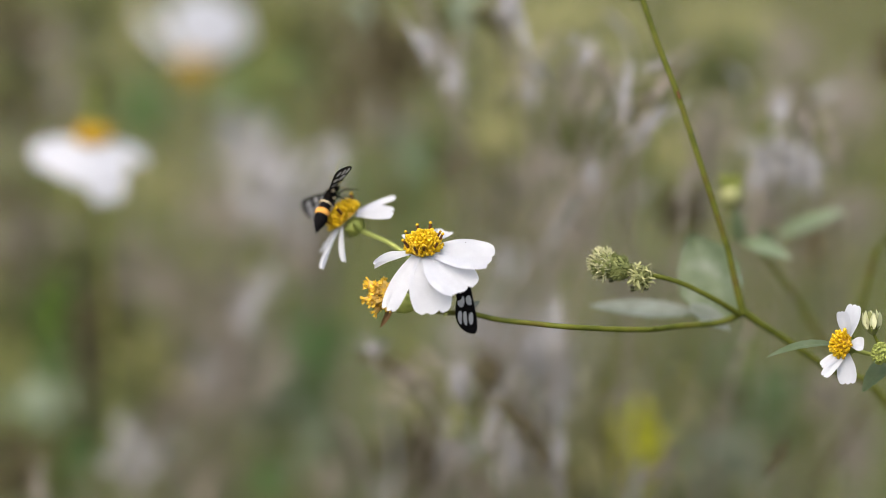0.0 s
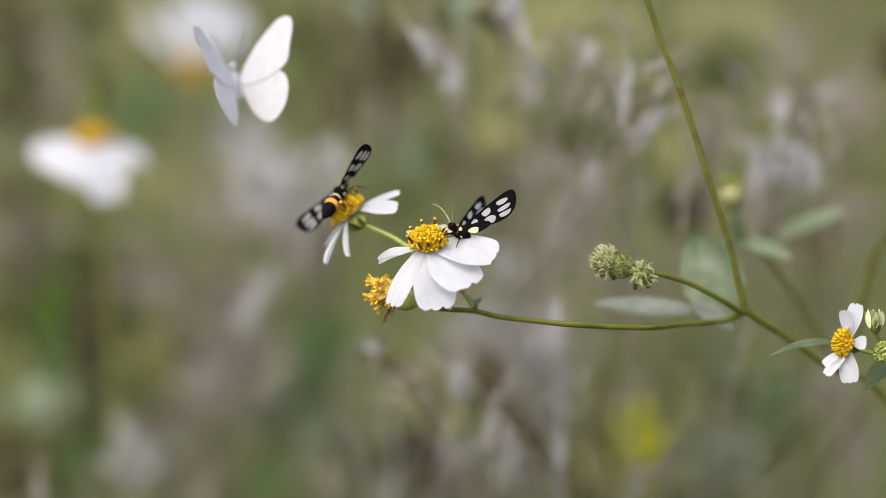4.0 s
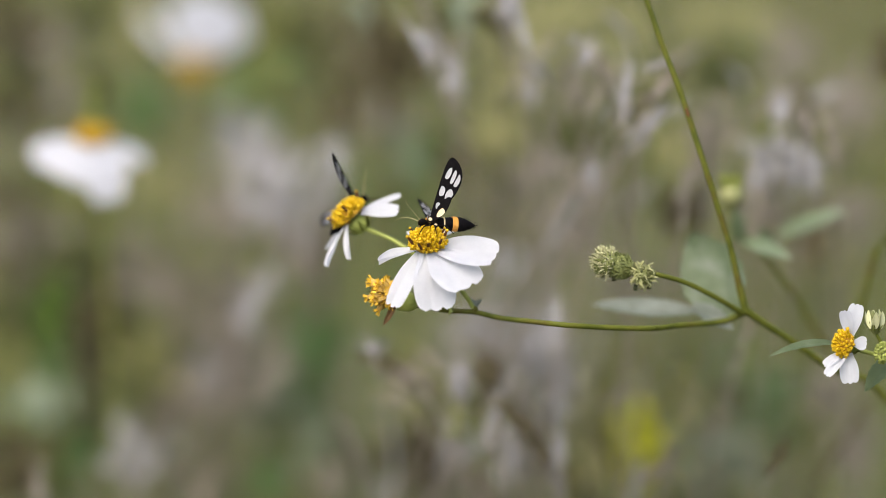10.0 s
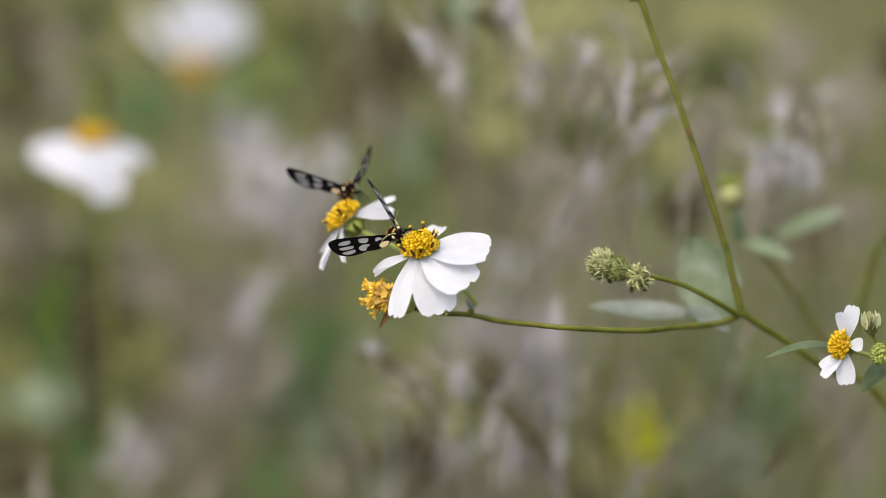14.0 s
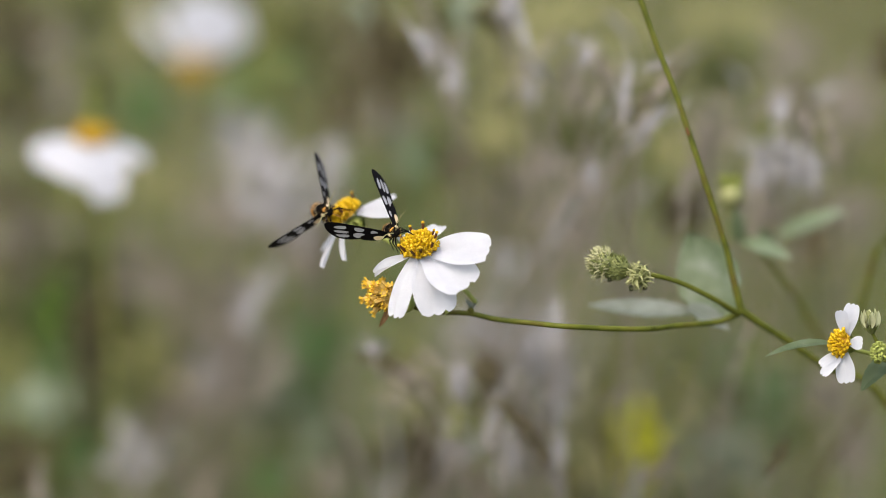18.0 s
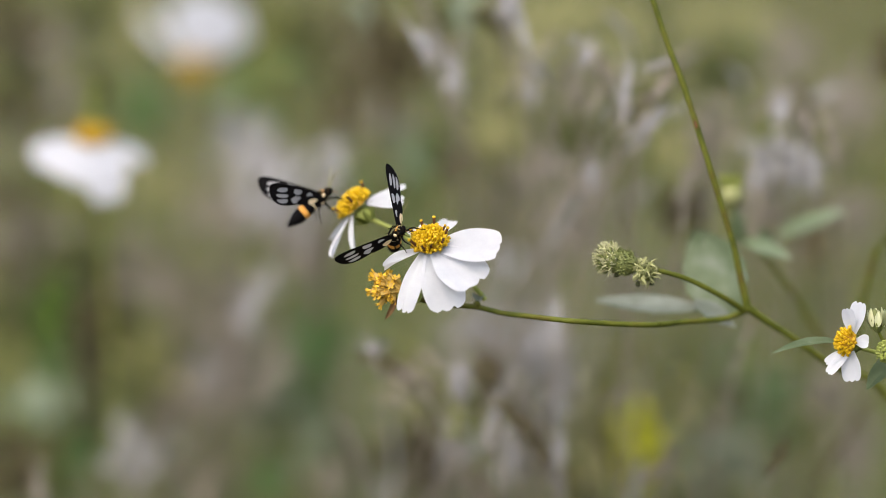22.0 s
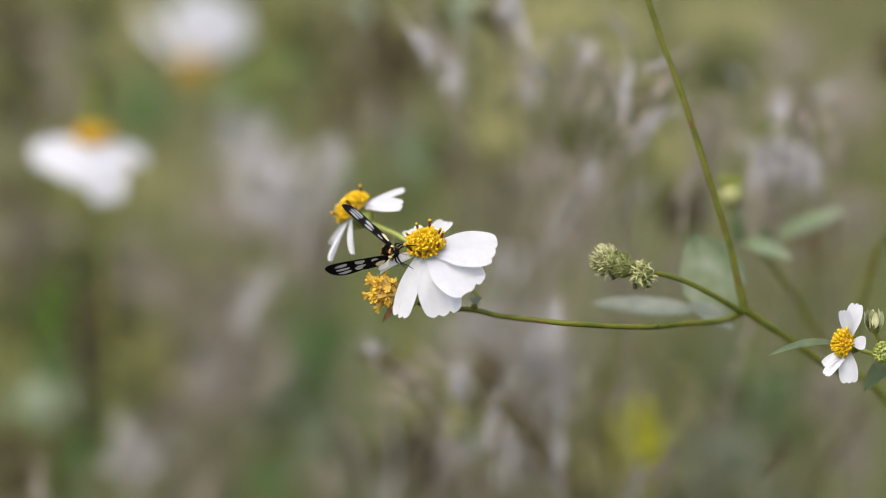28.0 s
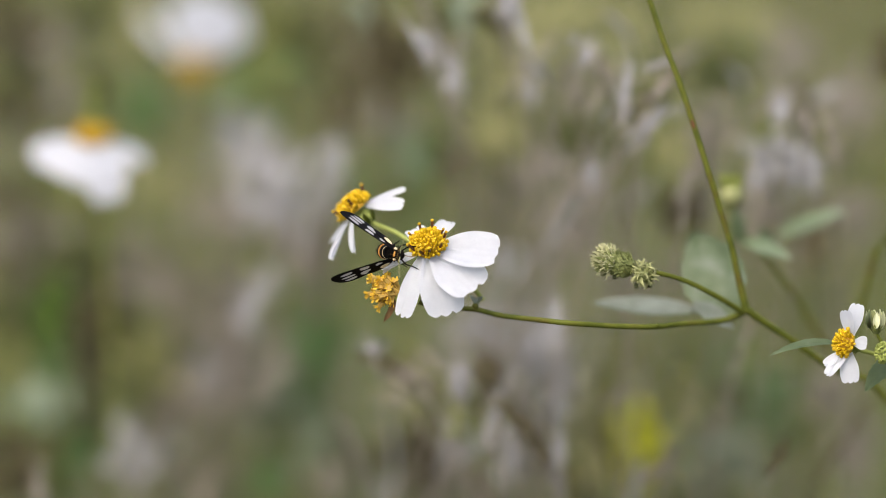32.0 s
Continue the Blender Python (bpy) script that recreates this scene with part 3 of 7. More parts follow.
FORE = rounded([(-4, 0), (10, 4), (40, 5.5), (74, 6.5), (100, 6), (113, 1), (113, -8), (105, -20), (92, -29), (74, -32), (50, -27), (24, -15), (4, -6)])
SPOTS = [
    rounded([(17.1, -1.8), (27.3, 1.5), (31.9, -4.0), (27.3, -10.6), (19.4, -7.3)], 2),
    rounded([(41.8, 1.4), (61.2, 2.5), (58.9, -7.4), (45.2, -8.5)], 2),
    rounded([(39.7, -10.4), (54.5, -10.4), (62.5, -18.1), (53.4, -25.8), (40.9, -20.3)], 2),
    rounded([(74.7, 1.5), (92.9, -0.7), (98.6, -7.3), (86.1, -9.5), (74.7, -6.2)], 2),
    rounded([(68.2, -10.6), (88.7, -11.7), (97.8, -15.0), (88.7, -19.4), (70.5, -17.2)], 2),
    rounded([(66.5, -18.5), (84.8, -21.8), (92.7, -24.0), (82.5, -29.5), (66.5, -26.2)], 2),
]
SPOTS = [[(sum(x for x, _ in q) / len(q) * 0.12 + a * 0.88, sum(y for _, y in q) / len(q) * 0.14 + b * 0.86) for a, b in q] for q in SPOTS]
HIND = rounded([(0, 2), (20, 2), (40, -7), (47, -14), (42, -19), (22, -17), (6, -9)])
HINDSPOT = rounded([(6, -3), (16, -3), (24, -9), (18, -15), (9, -10)], 3)


def flipped(loop, side):
    return [(x * side, y) for x, y in loop]


def tuft(bm, hair, count, c, r, length, width):
    """Short hairs that stand off an oval body and lie back along it."""
    for _ in range(count):
        d = Vector((hair.gauss(0, 1), hair.gauss(0, 1), hair.gauss(0.2, 1))).normalized()
        p = Vector((d.x * r[0] + c[0], d.y * r[1] + c[1], d.z * r[2] + c[2])) * PX
        end = p + (d + Vector((hair.gauss(0, 0.3), -0.5 + hair.gauss(0, 0.3), hair.gauss(0, 0.3)))) * hair.uniform(*length) * PX
        w = d.cross(Vector((0.3, 0.5, 0.8))).normalized() * width * PX
        bm.faces.new([bm.verts.new(q) for q in (p - w, p + w, end)])


def moth(name, label, m, pane):
    th = thing(name, m, label, "moth", "wasp moths")
    bm = bmesh.new()
    blob(bm, (0, 0.5 * PX, 0), 12 * PX, (0.95, 1.25, 0.95), 0.10, 1500, 16)
    hair = random.Random(4)
    tuft(bm, hair, 420, (0, 0.5, 0), (11.2, 14.6, 11.2), (2.5, 6.5), 0.7)
    for f in bm.faces:
        if len(f.verts) == 3 and f.calc_center_median().y > 6 * PX and hair.random() < 0.45:
            f.material_index = 1
    me = mesh_of("thorax", bm, FUR, GOLDFUR)
    part("thorax", me, None, th, "furry black thorax")
    for s in (-1, 1):
        bm = bmesh.new()
        blob(bm, (s * 9.5 * PX, 8 * PX, 3 * PX), 4.2 * PX, (0.6, 0.9, 0.85), 0.15, 1500, 10)
        part("shoulder_patch", bm, CREAM, th, "cream shoulder patch")
        bm = bmesh.new()
        blob(bm, (s * 8.5 * PX, -1 * PX, -7 * PX), 3.2 * PX, (0.6, 0.9, 0.8), 0.1, 1500, 10)
        part("side_patch", bm, CREAM, th)
    bm = bmesh.new()
    blob(bm, (0, 13 * PX, 8.4 * PX), 4.2 * PX, (1.2, 0.4, 0.5), 0.1, 1500, 12)
    part("collar", bm, AMBER, th, "small amber collar")
    bm = bmesh.new()
    blob(bm, (0, 21 * PX, 1 * PX), 7.5 * PX, (1.05, 1.05, 0.95), 0.06, 1500, 14)
    tuft(bm, hair, 150, (0, 20, 1), (7.2, 7.2, 6.8), (1.5, 4), 0.55)
    for f in bm.faces:
        if len(f.verts) == 3 and f.calc_center_median().z > 0 and hair.random() < 0.5:
            f.material_index = 1
    head = part("head", mesh_of("head", bm, FUR, GOLDFUR), None, th)
    for s in (-1, 1):
        bm = bmesh.new()
        blob(bm, (s * 5.6 * PX, 23 * PX, 1.5 * PX), 3.9 * PX, (0.8, 1, 1.1), 0, 1, 10)
        part("eye", bm, BLACK, head)
    bm = bmesh.new()
    blob(bm, (0, 27 * PX, 2 * PX), 2.4 * PX, (1.2, 0.6, 1), 0.1, 1500, 10)
    part("face_patch", bm, CREAM, head, "pale face")
    bm = tube(bmesh.new(), [(0, 27 * PX, -4 * PX), (0, 32 * PX, -10 * PX), (0, 34 * PX, -17 * PX)], [0.8 * PX, 0.6 * PX, 0.5 * PX], 6, 4)
    part("proboscis", bm, WITHER, head)
    # the abdomen hangs from a pivot behind the thorax
    bm = bmesh.new()
    rings = []
    for i in range(25):
        v = i / 24
        r = (9.6 + 4.0 * math.sin(v * math.pi * 0.8)) * (1 - 0.86 * max(0, (v - 0.55) / 0.45) ** 1.7)
        r *= 1 + 0.045 * math.cos(v * math.tau * 7)
        rings.append([bm.verts.new((r * PX * math.cos(k * math.tau / 14), (4 - 66 * v) * PX, (r * 0.95 * math.sin(k * math.tau / 14) - 3 * v) * PX)) for k in range(14)])
    for a, b in zip(rings, rings[1:]):
        for k in range(14):
            bm.faces.new((a[k], b[k], b[(k + 1) % 14], a[(k + 1) % 14]))
    bm.faces.new(rings[0])
    bm.faces.new(rings[-1][::-1])
    tuft(bm, hair, 160, (0, -34, -1.5), (11.4, 30, 11), (1.5, 4), 0.6)
    abdomen = part("abdomen", bm, BLACK, th, "glossy black abdomen with amber bands", Matrix.Translation((0, -13 * PX, 0)))
    for y0, y1, r, mat_, nm in ((-3, -5.5, 11.9, BAND, "narrow pale band"), (-19, -29, 13.9, AMBER, "broad amber band")):
        bm = bmesh.new()
        rr = []
        for j in range(4):
            y = y0 + (y1 - y0) * j / 3
            q = r * (1.0 if 0 < j < 3 else 0.955)
            rr.append([bm.verts.new((q * PX * math.cos(k * math.tau / 16), y * PX, (q * 0.95 * math.sin(k * math.tau / 16) + y * 0.045) * PX)) for k in range(16)])
        for a, b in zip(rr, rr[1:]):
            for k in range(16):
                bm.faces.new((a[k], b[k], b[(k + 1) % 16], a[(k + 1) % 16]))
        part("band", bm, mat_, abdomen, nm)
    for s in (-1, 1):
        bm = tube(bmesh.new(), [(s * 3 * PX, 25 * PX, 5 * PX), (s * 12 * PX, 38 * PX, 17 * PX), (s * 24 * PX, 50 * PX, 24 * PX), (s * 38 * PX, 56 * PX, 26 * PX)], [0.8 * PX, 0.75 * PX, 0.65 * PX, 0.4 * PX], 5, 5)
        part("antenna", bm, FEELER, th, "thin pale antenna")
        for k, (yy, fy) in enumerate(((10, 26), (2, 2), (-7, -20))):
            bm = tube(bmesh.new(), [(s * 5 * PX, yy * PX, -8 * PX), (s * 15 * PX, (yy + fy * 0.45) * PX, -13 * PX), (s * 18 * PX, (yy + fy * 0.8) * PX, -24 * PX), (s * 22 * PX, (yy + fy) * PX, -33 * PX)], [1.5 * PX, 1.3 * PX, 0.9 * PX, 0.6 * PX], 6, 4)
            part("leg", bm, BLACK, th)
    wings = []
    for s in (-1, 1):
        fore = part("forewing", outline_plate([flipped(FORE, s)] + [flipped(q, s) for q in SPOTS], 0.00010, BLACK), BLACK, th, "black forewing with glassy white spots", Matrix.Translation((s * 8 * PX, 5 * PX, 6 * PX)))
        for q in SPOTS:
            part("wing_spot", outline_plate([flipped([(a, b) for a, b in q], s)], 0.00007, pane), pane, fore, "translucent white wing spot")
        hind = part("hindwing", outline_plate([flipped(HIND, s), flipped(HINDSPOT, s)], 0.00010, BLACK), BLACK, fore, "short black hindwing with a cream patch", Matrix.Translation((0, -6 * PX, -1.2 * PX)))
        bmp = outline_plate([flipped(HINDSPOT, s)], 0.00012, CREAM)
        part("hindwing_patch", bmp, CREAM, fore, "cream patch", Matrix.Translation((0, -6 * PX, -1.2 * PX)))
        wings.append(fore)
    return th, wings, abdomen


near_moth, near_wings, near_abdomen = moth("wasp_moth", "black wasp moth with white-spotted wings feeding on the main flower", PLAN, GLINTPANE)
far_moth, far_wings, far_abdomen = moth("wasp_moth", "black wasp moth with an amber-banded abdomen on the rear flower", PLAN, DIMPANE)


# ---- the white butterfly that passes ----
def butterfly():
    th = thing("white_butterfly", PLAN, "small white butterfly with grey wing tips in flight", "butterfly")
    bm = bmesh.new()
    blob(bm, (0, 0, 0), 9 * PX, (1, 3.6, 1), 0.1, 700, 14)
    part("body", bm, GREYFUR, th, "grey furry body")
    bm = bmesh.new()
    blob(bm, (0, 34 * PX, 1 * PX), 9 * PX, (1, 1, 1), 0.1, 900, 12)
    part("head", bm, GREYFUR, th)
    for s in (-1, 1):
        part("antenna", tube(bmesh.new(), [(s * 3 * PX, 40 * PX, 4 * PX), (s * 16 * PX, 70 * PX, 12 * PX), (s * 30 * PX, 98 * PX, 16 * PX)], [0.9 * PX, 0.7 * PX, 1.8 * PX], 5, 5), GREYFUR, th)
    wings = []
    for s in (-1, 1):
        shape = rounded([(0, -6), (10, 14), (60, 46), (112, 66), (140, 62), (146, 44), (128, 8), (112, -18), (60, -26), (14, -18)])
        fore = part("forewing", outline_plate([flipped(shape, s)], 0.00012, CLOTHWHITE), CLOTHWHITE, th, "white forewing", Matrix.Translation((s * 6 * PX, 8 * PX, 5 * PX)))
        tipm = rounded([(108, 66), (140, 63.5), (147.5, 44), (139, 24), (132, 40), (120, 54)])
        part("dark_tip", outline_plate([flipped(tipm, s)], 0.00018, GREYWING), GREYWING, fore, "grey wing tip")
        part("wing_dot", outline_plate([flipped(rounded([(96, 22), (103, 28), (108, 21), (101, 14)]), s)], 0.00018, BLACK), BLACK, fore, "dark round wing dot")
        shape = rounded([(0, 0), (40, 6), (92, -14), (104, -46), (84, -82), (46, -96), (16, -70), (2, -30)])
        part("hindwing", outline_plate([flipped(shape, s)], 0.00012, CLOTHWHITE), CLOTHWHITE, fore, "white hindwing", Matrix.Translation((0, -10 * PX, -1.5 * PX)))
        wings.append(fore)
    return th, wings


fly, fly_wings = butterfly()


# ---- the meadow behind ----
GROUND = material("meadow_soil", [(0.05, 0.045, 0.025), (0.09, 0.085, 0.045), (0.12, 0.10, 0.07)], 3.0, 0.9, 0.3, 0.3)
OLIVE = material("olive_growth", [(0.072, 0.084, 0.021), (0.158, 0.165, 0.053), (0.215, 0.219, 0.083)], 4.0, 0.75, 0.0, 0.1, 0.2, 0.1, island=True)
DRY = material("dry_mauve_growth", [(0.150, 0.130, 0.100), (0.222, 0.198, 0.160), (0.300, 0.272, 0.230)], 4.0, 0.8, 0.0, 0.1, 0.2, 0.1, island=True)
GREEN = material("fresh_growth", [(0.085, 0.160, 0.048), (0.140, 0.222, 0.085)], 6.0, 0.6, 0.0, 0.1, 0.3, 0.2, island=True)
MOSS = material("dull_olive_growth", [(0.130, 0.146, 0.042), (0.205, 0.216, 0.072)], 6.0, 0.7, 0.0, 0.1, 0.25, 0.1, island=True)
LIME = material("lime_growth", [(0.380, 0.400, 0.012), (0.480, 0.490, 0.022)], 6.0, 0.6, 0.0, 0.1, 0.3, 0.2, island=True)
BRIGHT = material("bright_leaf", [(0.050, 0.098, 0.009), (0.076, 0.130, 0.013)], 6.0, 0.6, 0.0, 0.1, 0.3, 0.2, island=True)
SAGE = material("sage_leaf", [(0.200, 0.245, 0.168), (0.280, 0.330, 0.235)], 20.0, 0.6, 0.0, 0.1, 0.25, 0.2, island=True)
KHAKI = material("khaki_growth", [(0.238, 0.234, 0.098), (0.338, 0.326, 0.152)], 6.0, 0.7, 0.0, 0.1, 0.3, 0.1, island=True)
# olive leaves with the shade between the weeds put into their colour
SHADE = material("shaded_olive_leaf", [(0.045, 0.055, 0.016), (0.078, 0.088, 0.029)], 6.0, 0.7, 0.0, 0.1, 0.2, 0.1, island=True)
BROWN = material("brown_dead_growth", [(0.050, 0.043, 0.021), (0.090, 0.076, 0.040)], 6.0, 0.8, 0.0, 0.1, 0.15, 0.1, island=True)
GREYLILAC = material("grey_lilac_fluff", [(0.265, 0.258, 0.260), (0.415, 0.406, 0.412)], 6.0, 0.8, 0.0, 0.1, 0.25, 0.1, island=True)

ground_bm = bmesh.new()
ring = []
for r in (0.0, 1.5, 4.0, 10.0, 40.0, 400.0, 3000.0):
    if r == 0:
        ring.append([ground_bm.verts.new((0, 0, 0))])
    else:
        ring.append([ground_bm.verts.new((r * math.cos(a * math.tau / 48), r * math.sin(a * math.tau / 48), 0.05 * noise.noise(Vector((r * math.cos(a), r * math.sin(a), 0)) * 0.4) if r < 41 else 0)) for a in range(48)])
for k in range(48):
    ground_bm.faces.new((ring[0][0], ring[1][k], ring[1][(k + 1) % 48]))
for a, b in zip(ring[1:], ring[2:]):
    for k in range(48):
        ground_bm.faces.new((a[k], b[k], b[(k + 1) % 48], a[(k + 1) % 48]))
ground = new("ground", mesh_of("ground", ground_bm, GROUND))
tagged(ground, "brown meadow soil under weeds and grass", "ground", "", "structure")


def strips(name, spots, mat, rnd, label, category, height=(0.3, 0.7), width=(0.004, 0.010), lean=0.35, per=1):
    """Grass blades and dry stalks in one mesh: each a bent strip from the ground up."""
    verts, faces = [], []
    for x, y in spots:
        for _ in range(per):
            h, w = rnd.uniform(*height), rnd.uniform(*width)
            a = rnd.uniform(0, math.tau)
            px, py = x + rnd.uniform(-0.05, 0.05), y + rnd.uniform(-0.05, 0.05)
            dx, dy = rnd.gauss(0, lean) * h, rnd.gauss(0, lean) * h
            n0 = len(verts)
            for i in range(4):
                v = i / 3
                ww = w * (1 - 0.75 * v)
                cx, cy, cz = px + dx * v * v, py + dy * v * v, h * v * (1 - 0.12 * v)
                verts += [(cx - ww * math.cos(a), cy - ww * math.sin(a), cz), (cx + ww * math.cos(a), cy + ww * math.sin(a), cz)]
            faces += [(n0 + 2 * i, n0 + 2 * i + 1, n0 + 2 * i + 3, n0 + 2 * i + 2) for i in range(3)]
    me = bpy.data.meshes.new(name)
    me.from_pydata(verts, [], faces)
    me.materials.append(mat)
    ob = new(name, me)
    return tagged(ob, label, category, "", "stuff")


rnd = random.Random(77)


def field(n, y0, y1, half):
    out = []
    for _ in range(n):
        y = y0 + (y1 - y0) * rnd.random() ** 0.8
        out.append((rnd.uniform(-1, 1) * (0.25 + half * (y + 1.05)), y))
    return out


strips("olive_grass", field(5200, 0.9, 6.5, 0.16), OLIVE, rnd, "tangled olive-green meadow grass", "grass", (0.22, 0.52), (0.004, 0.011), 0.6, 3)
strips("dry_stalks", field(1500, 0.9, 6.0, 0.16), DRY, rnd, "dry mauve-brown stalks among the grass", "grass", (0.25, 0.56), (0.003, 0.008), 0.55, 2)
strips("green_grass", field(2400, 0.8, 5.0, 0.16), GREEN, rnd, "fresh green grass blades", "grass", (0.2, 0.45), (0.004, 0.010), 0.6, 2)
around = random.Random(78)
wide = [(around.uniform(-7, 7), around.uniform(-5, 9)) for _ in range(16000)]
strips("meadow_grass", [(x, y) for x, y in wide if y < 0.7 or abs(x) > 0.3 + 0.17 * (y + 1.05)], OLIVE, around, "low olive-green meadow grass all around", "grass", (0.15, 0.42), (0.004, 0.011), 0.35, 3)
far = [(rnd.uniform(-6, 6), rnd.uniform(6.5, 14)) for _ in range(3000)]
strips("far_grass", far, OLIVE, rnd, "distant olive-green grass", "grass", (0.4, 0.9), (0.01, 0.03), 0.3, 2)


def to_ground(p, aside=0.02):
    """The foot on the ground below a place of the plan, in the plan's own axes."""
    w = PLAN @ Vector(p)
    return PLAN.inverted() @ Vector((w.x + aside, w.y + 0.10, 0.0))


KINDS = {
    "lilac": ("dry_weed", "pale grey-lilac seed heads on thin stalks", GREYLILAC, DRY),
    "mauve": ("dry_weed", "dry mauve seed spikes on thin brown stalks", DRY, DRY),
    "dead": ("dead_weed", "dark brown dead stalks and leaves", BROWN, DRY),
    # darkened twin of the olive kind; its colour carries the shade
    "shade": ("olive_weed", "olive leaves of a weed, coloured dark as in shade", SHADE, GREEN),
    "olive": ("olive_weed", "dull olive leaves of a weed", MOSS, GREEN),
    "green": ("leafy_weed", "green leaves of a low weed", GREEN, GREEN),
    "vivid": ("leafy_weed", "bright green leaves of a low weed", BRIGHT, GREEN),
    "khaki": ("leafy_weed", "yellowish tan leaves of a low weed", KHAKI, GREEN),
    "sage": ("sage_weed", "grey-green leaves of a low weed", SAGE, GREEN),
    "lime": ("lime_weed", "small yellow-green leafy weed", LIME, GREEN),
}
weed_seed = [400]


def clump(kind, x, z, rx, rz, depth, cover=0.7, slant=0.0, flake=3.2, wisp=0.0):
    """A weed whose leaves or seed heads fill an oval round x, z (millimetres at the flower's distance), that far behind it.
    cover: how dense it is; slant: its lean from upright in degrees; wisp: share of long thin strands."""
    weed_seed[0] += 1
    rnd = random.Random(weed_seed[0])
    name, label, mat, twig_mat = KINDS[kind]
    th = thing(name, PLAN, label, "weed", "dry weeds" if kind in ("lilac", "mauve", "dead") else "leafy weeds")
    lean = Vector((math.sin(radians(slant)), 0, math.cos(radians(slant))))
    side = Vector((lean.z, 0, -lean.x))
    f = (1044 + depth) / 1044
    mid = mm((x * f, depth, z * f))
    heads = max(2, min(6, round(rx * rz / 9)))
    foot = to_ground(mid - lean * rz * f * 0.001, rnd.uniform(-0.25, 0.25) - 0.4 * lean.x)
    fork = mid - lean * rz * f * 0.0009 + Vector((0, 0, -0.004))
    part("stem", tube(bmesh.new(), [foot, fork.lerp(foot, 0.5) + Vector((rnd.uniform(-0.01, 0.01), 0, 0)), fork], [0.0007, 0.0004, 0.0003], 6, 6), twig_mat, th)
    total = -math.log(1 - cover) * math.pi * rx * rz * f * f / (0.55 * flake * flake)
    for k in range(heads):
        a, q = rnd.uniform(0, math.tau), math.sqrt((k + 0.5) / heads) * 0.62
        c = mid + (side * math.cos(a) * rx + lean * math.sin(a) * rz) * q * f * 0.001 + Vector((0, rnd.uniform(-0.12, 0.12) * depth * 0.001, 0))
        bm = bmesh.new()
        for _ in range(max(4, round(total / heads))):
            u, w = rnd.gauss(0, 0.36), rnd.gauss(0, 0.36)
            p = c + (side * u * rx + lean * w * rz) * f * 0.001 + Vector((0, rnd.gauss(0, 0.05) * depth * 0.001, 0))
            s = flake * 0.001 * rnd.uniform(0.6, 1.4)
            if rnd.random() < wisp:
                d = (lean + Vector((rnd.gauss(0, 0.22), rnd.gauss(0, 0.25), rnd.gauss(0, 0.1)))).normalized()
                e = d.cross(Vector((rnd.uniform(-0.4, 0.4), 1, 0))).normalized()
                shape = (-d * 2.4, e * 0.16, d * 2.6 + e * 0.3, -e * 0.16)
            else:
                turn = Euler((rnd.uniform(0, 6), rnd.uniform(0, 6), rnd.uniform(0, 6))).to_matrix()
                shape = [turn @ Vector(v) for v in ((-1, 0, 0), (0, -0.5, 0.08), (1.2, 0, 0.2), (0, 0.5, 0.08))]
            bm.faces.new([bm.verts.new(p + v * s) for v in shape])
        tagged(part("seed_fluff" if kind in ("lilac", "mauve") else "foliage", bm, mat, th), kind="stuff")
        part("twig", tube(bmesh.new(), [fork, fork.lerp(c, 0.6) + Vector((0, 0, -0.002)), c], [0.00028, 0.00024, 0.00016], 5, 4), twig_mat, th)
    return th


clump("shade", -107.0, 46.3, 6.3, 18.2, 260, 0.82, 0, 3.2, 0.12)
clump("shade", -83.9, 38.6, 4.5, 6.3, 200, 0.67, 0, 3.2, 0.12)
clump("green", -74.8, 33.7, 7.7, 7.7, 260, 0.67, 0, 3.2, 0.12)
clump("olive", -46.1, 46.3, 10.5, 16.8, 280, 0.60, 0, 3.2, 0.12)
clump("green", -46.1, 39.3, 7.0, 8.4, 240, 0.47, 0, 3.2, 0.12)
clump("olive", -88.8, 9.2, 9.1, 6.3, 240, 0.50, 0, 3.2, 0.12)
clump("khaki", -69.9, 14.8, 7.7, 10.5, 240, 0.60, 0, 3.2, 0.12)
clump("khaki", -74.1, 53.3, 8.4, 8.4, 300, 0.50, 0, 3.2, 0.12)
clump("mauve", -53.8, 9.9, 11.9, 8.4, 220, 0.57, 0, 3, 0.3)
clump("mauve", -39.8, 2.9, 10.5, 5.6, 200, 0.52, 0, 3, 0.3)
clump("lilac", -27.2, 21.8, 4.2, 7.0, 160, 0.50, 0, 3, 0.5)
clump("dead", -16.7, 47.0, 11.9, 8.4, 230, 0.87, 0, 3.2, 0.12)
clump("mauve", -13.2, 32.3, 8.4, 4.9, 210, 0.52, 0, 3.2, 0.12)
clump("dead", -25.8, 34.4, 5.6, 7.7, 240, 0.72, 0, 3.2, 0.12)
clump("sage", -16.0, 60.1, 6.3, 3.9, 200, 0.50, 0, 3.2, 0.12)
clump("shade", -0.6, 59.2, 3.9, 4.2, 130, 0.72, 0, 3.2, 0.12)
clump("lilac", -5.5, 51.2, 3.1, 5.0, 95, 0.6, -25, 2, 0.5)
clump("lilac", 1.8, 43.3, 2.8, 5.6, 95, 0.6, -15, 2, 0.5)
clump("mauve", 3.9, 50.8, 3.4, 4.2, 110, 0.47, 0, 2.4, 0.4)
clump("sage", 7.1, 58.2, 4.2, 4.9, 140, 0.50, 0, 3.2, 0.12)
clump("lilac", 16.0, 60.3, 2.8, 5.3, 80, 0.75, -8, 2, 0.5)
clump("khaki", 28.1, 57.5, 10.5, 7.7, 230, 0.70, 0, 3.2, 0.12)
clump("khaki", 19.7, 45.6, 7.7, 10.5, 190, 0.60, 0, 3.2, 0.12)
clump("lilac", 23.0, 42.1, 2.5, 5.6, 110, 0.50, 10, 2, 0.6)
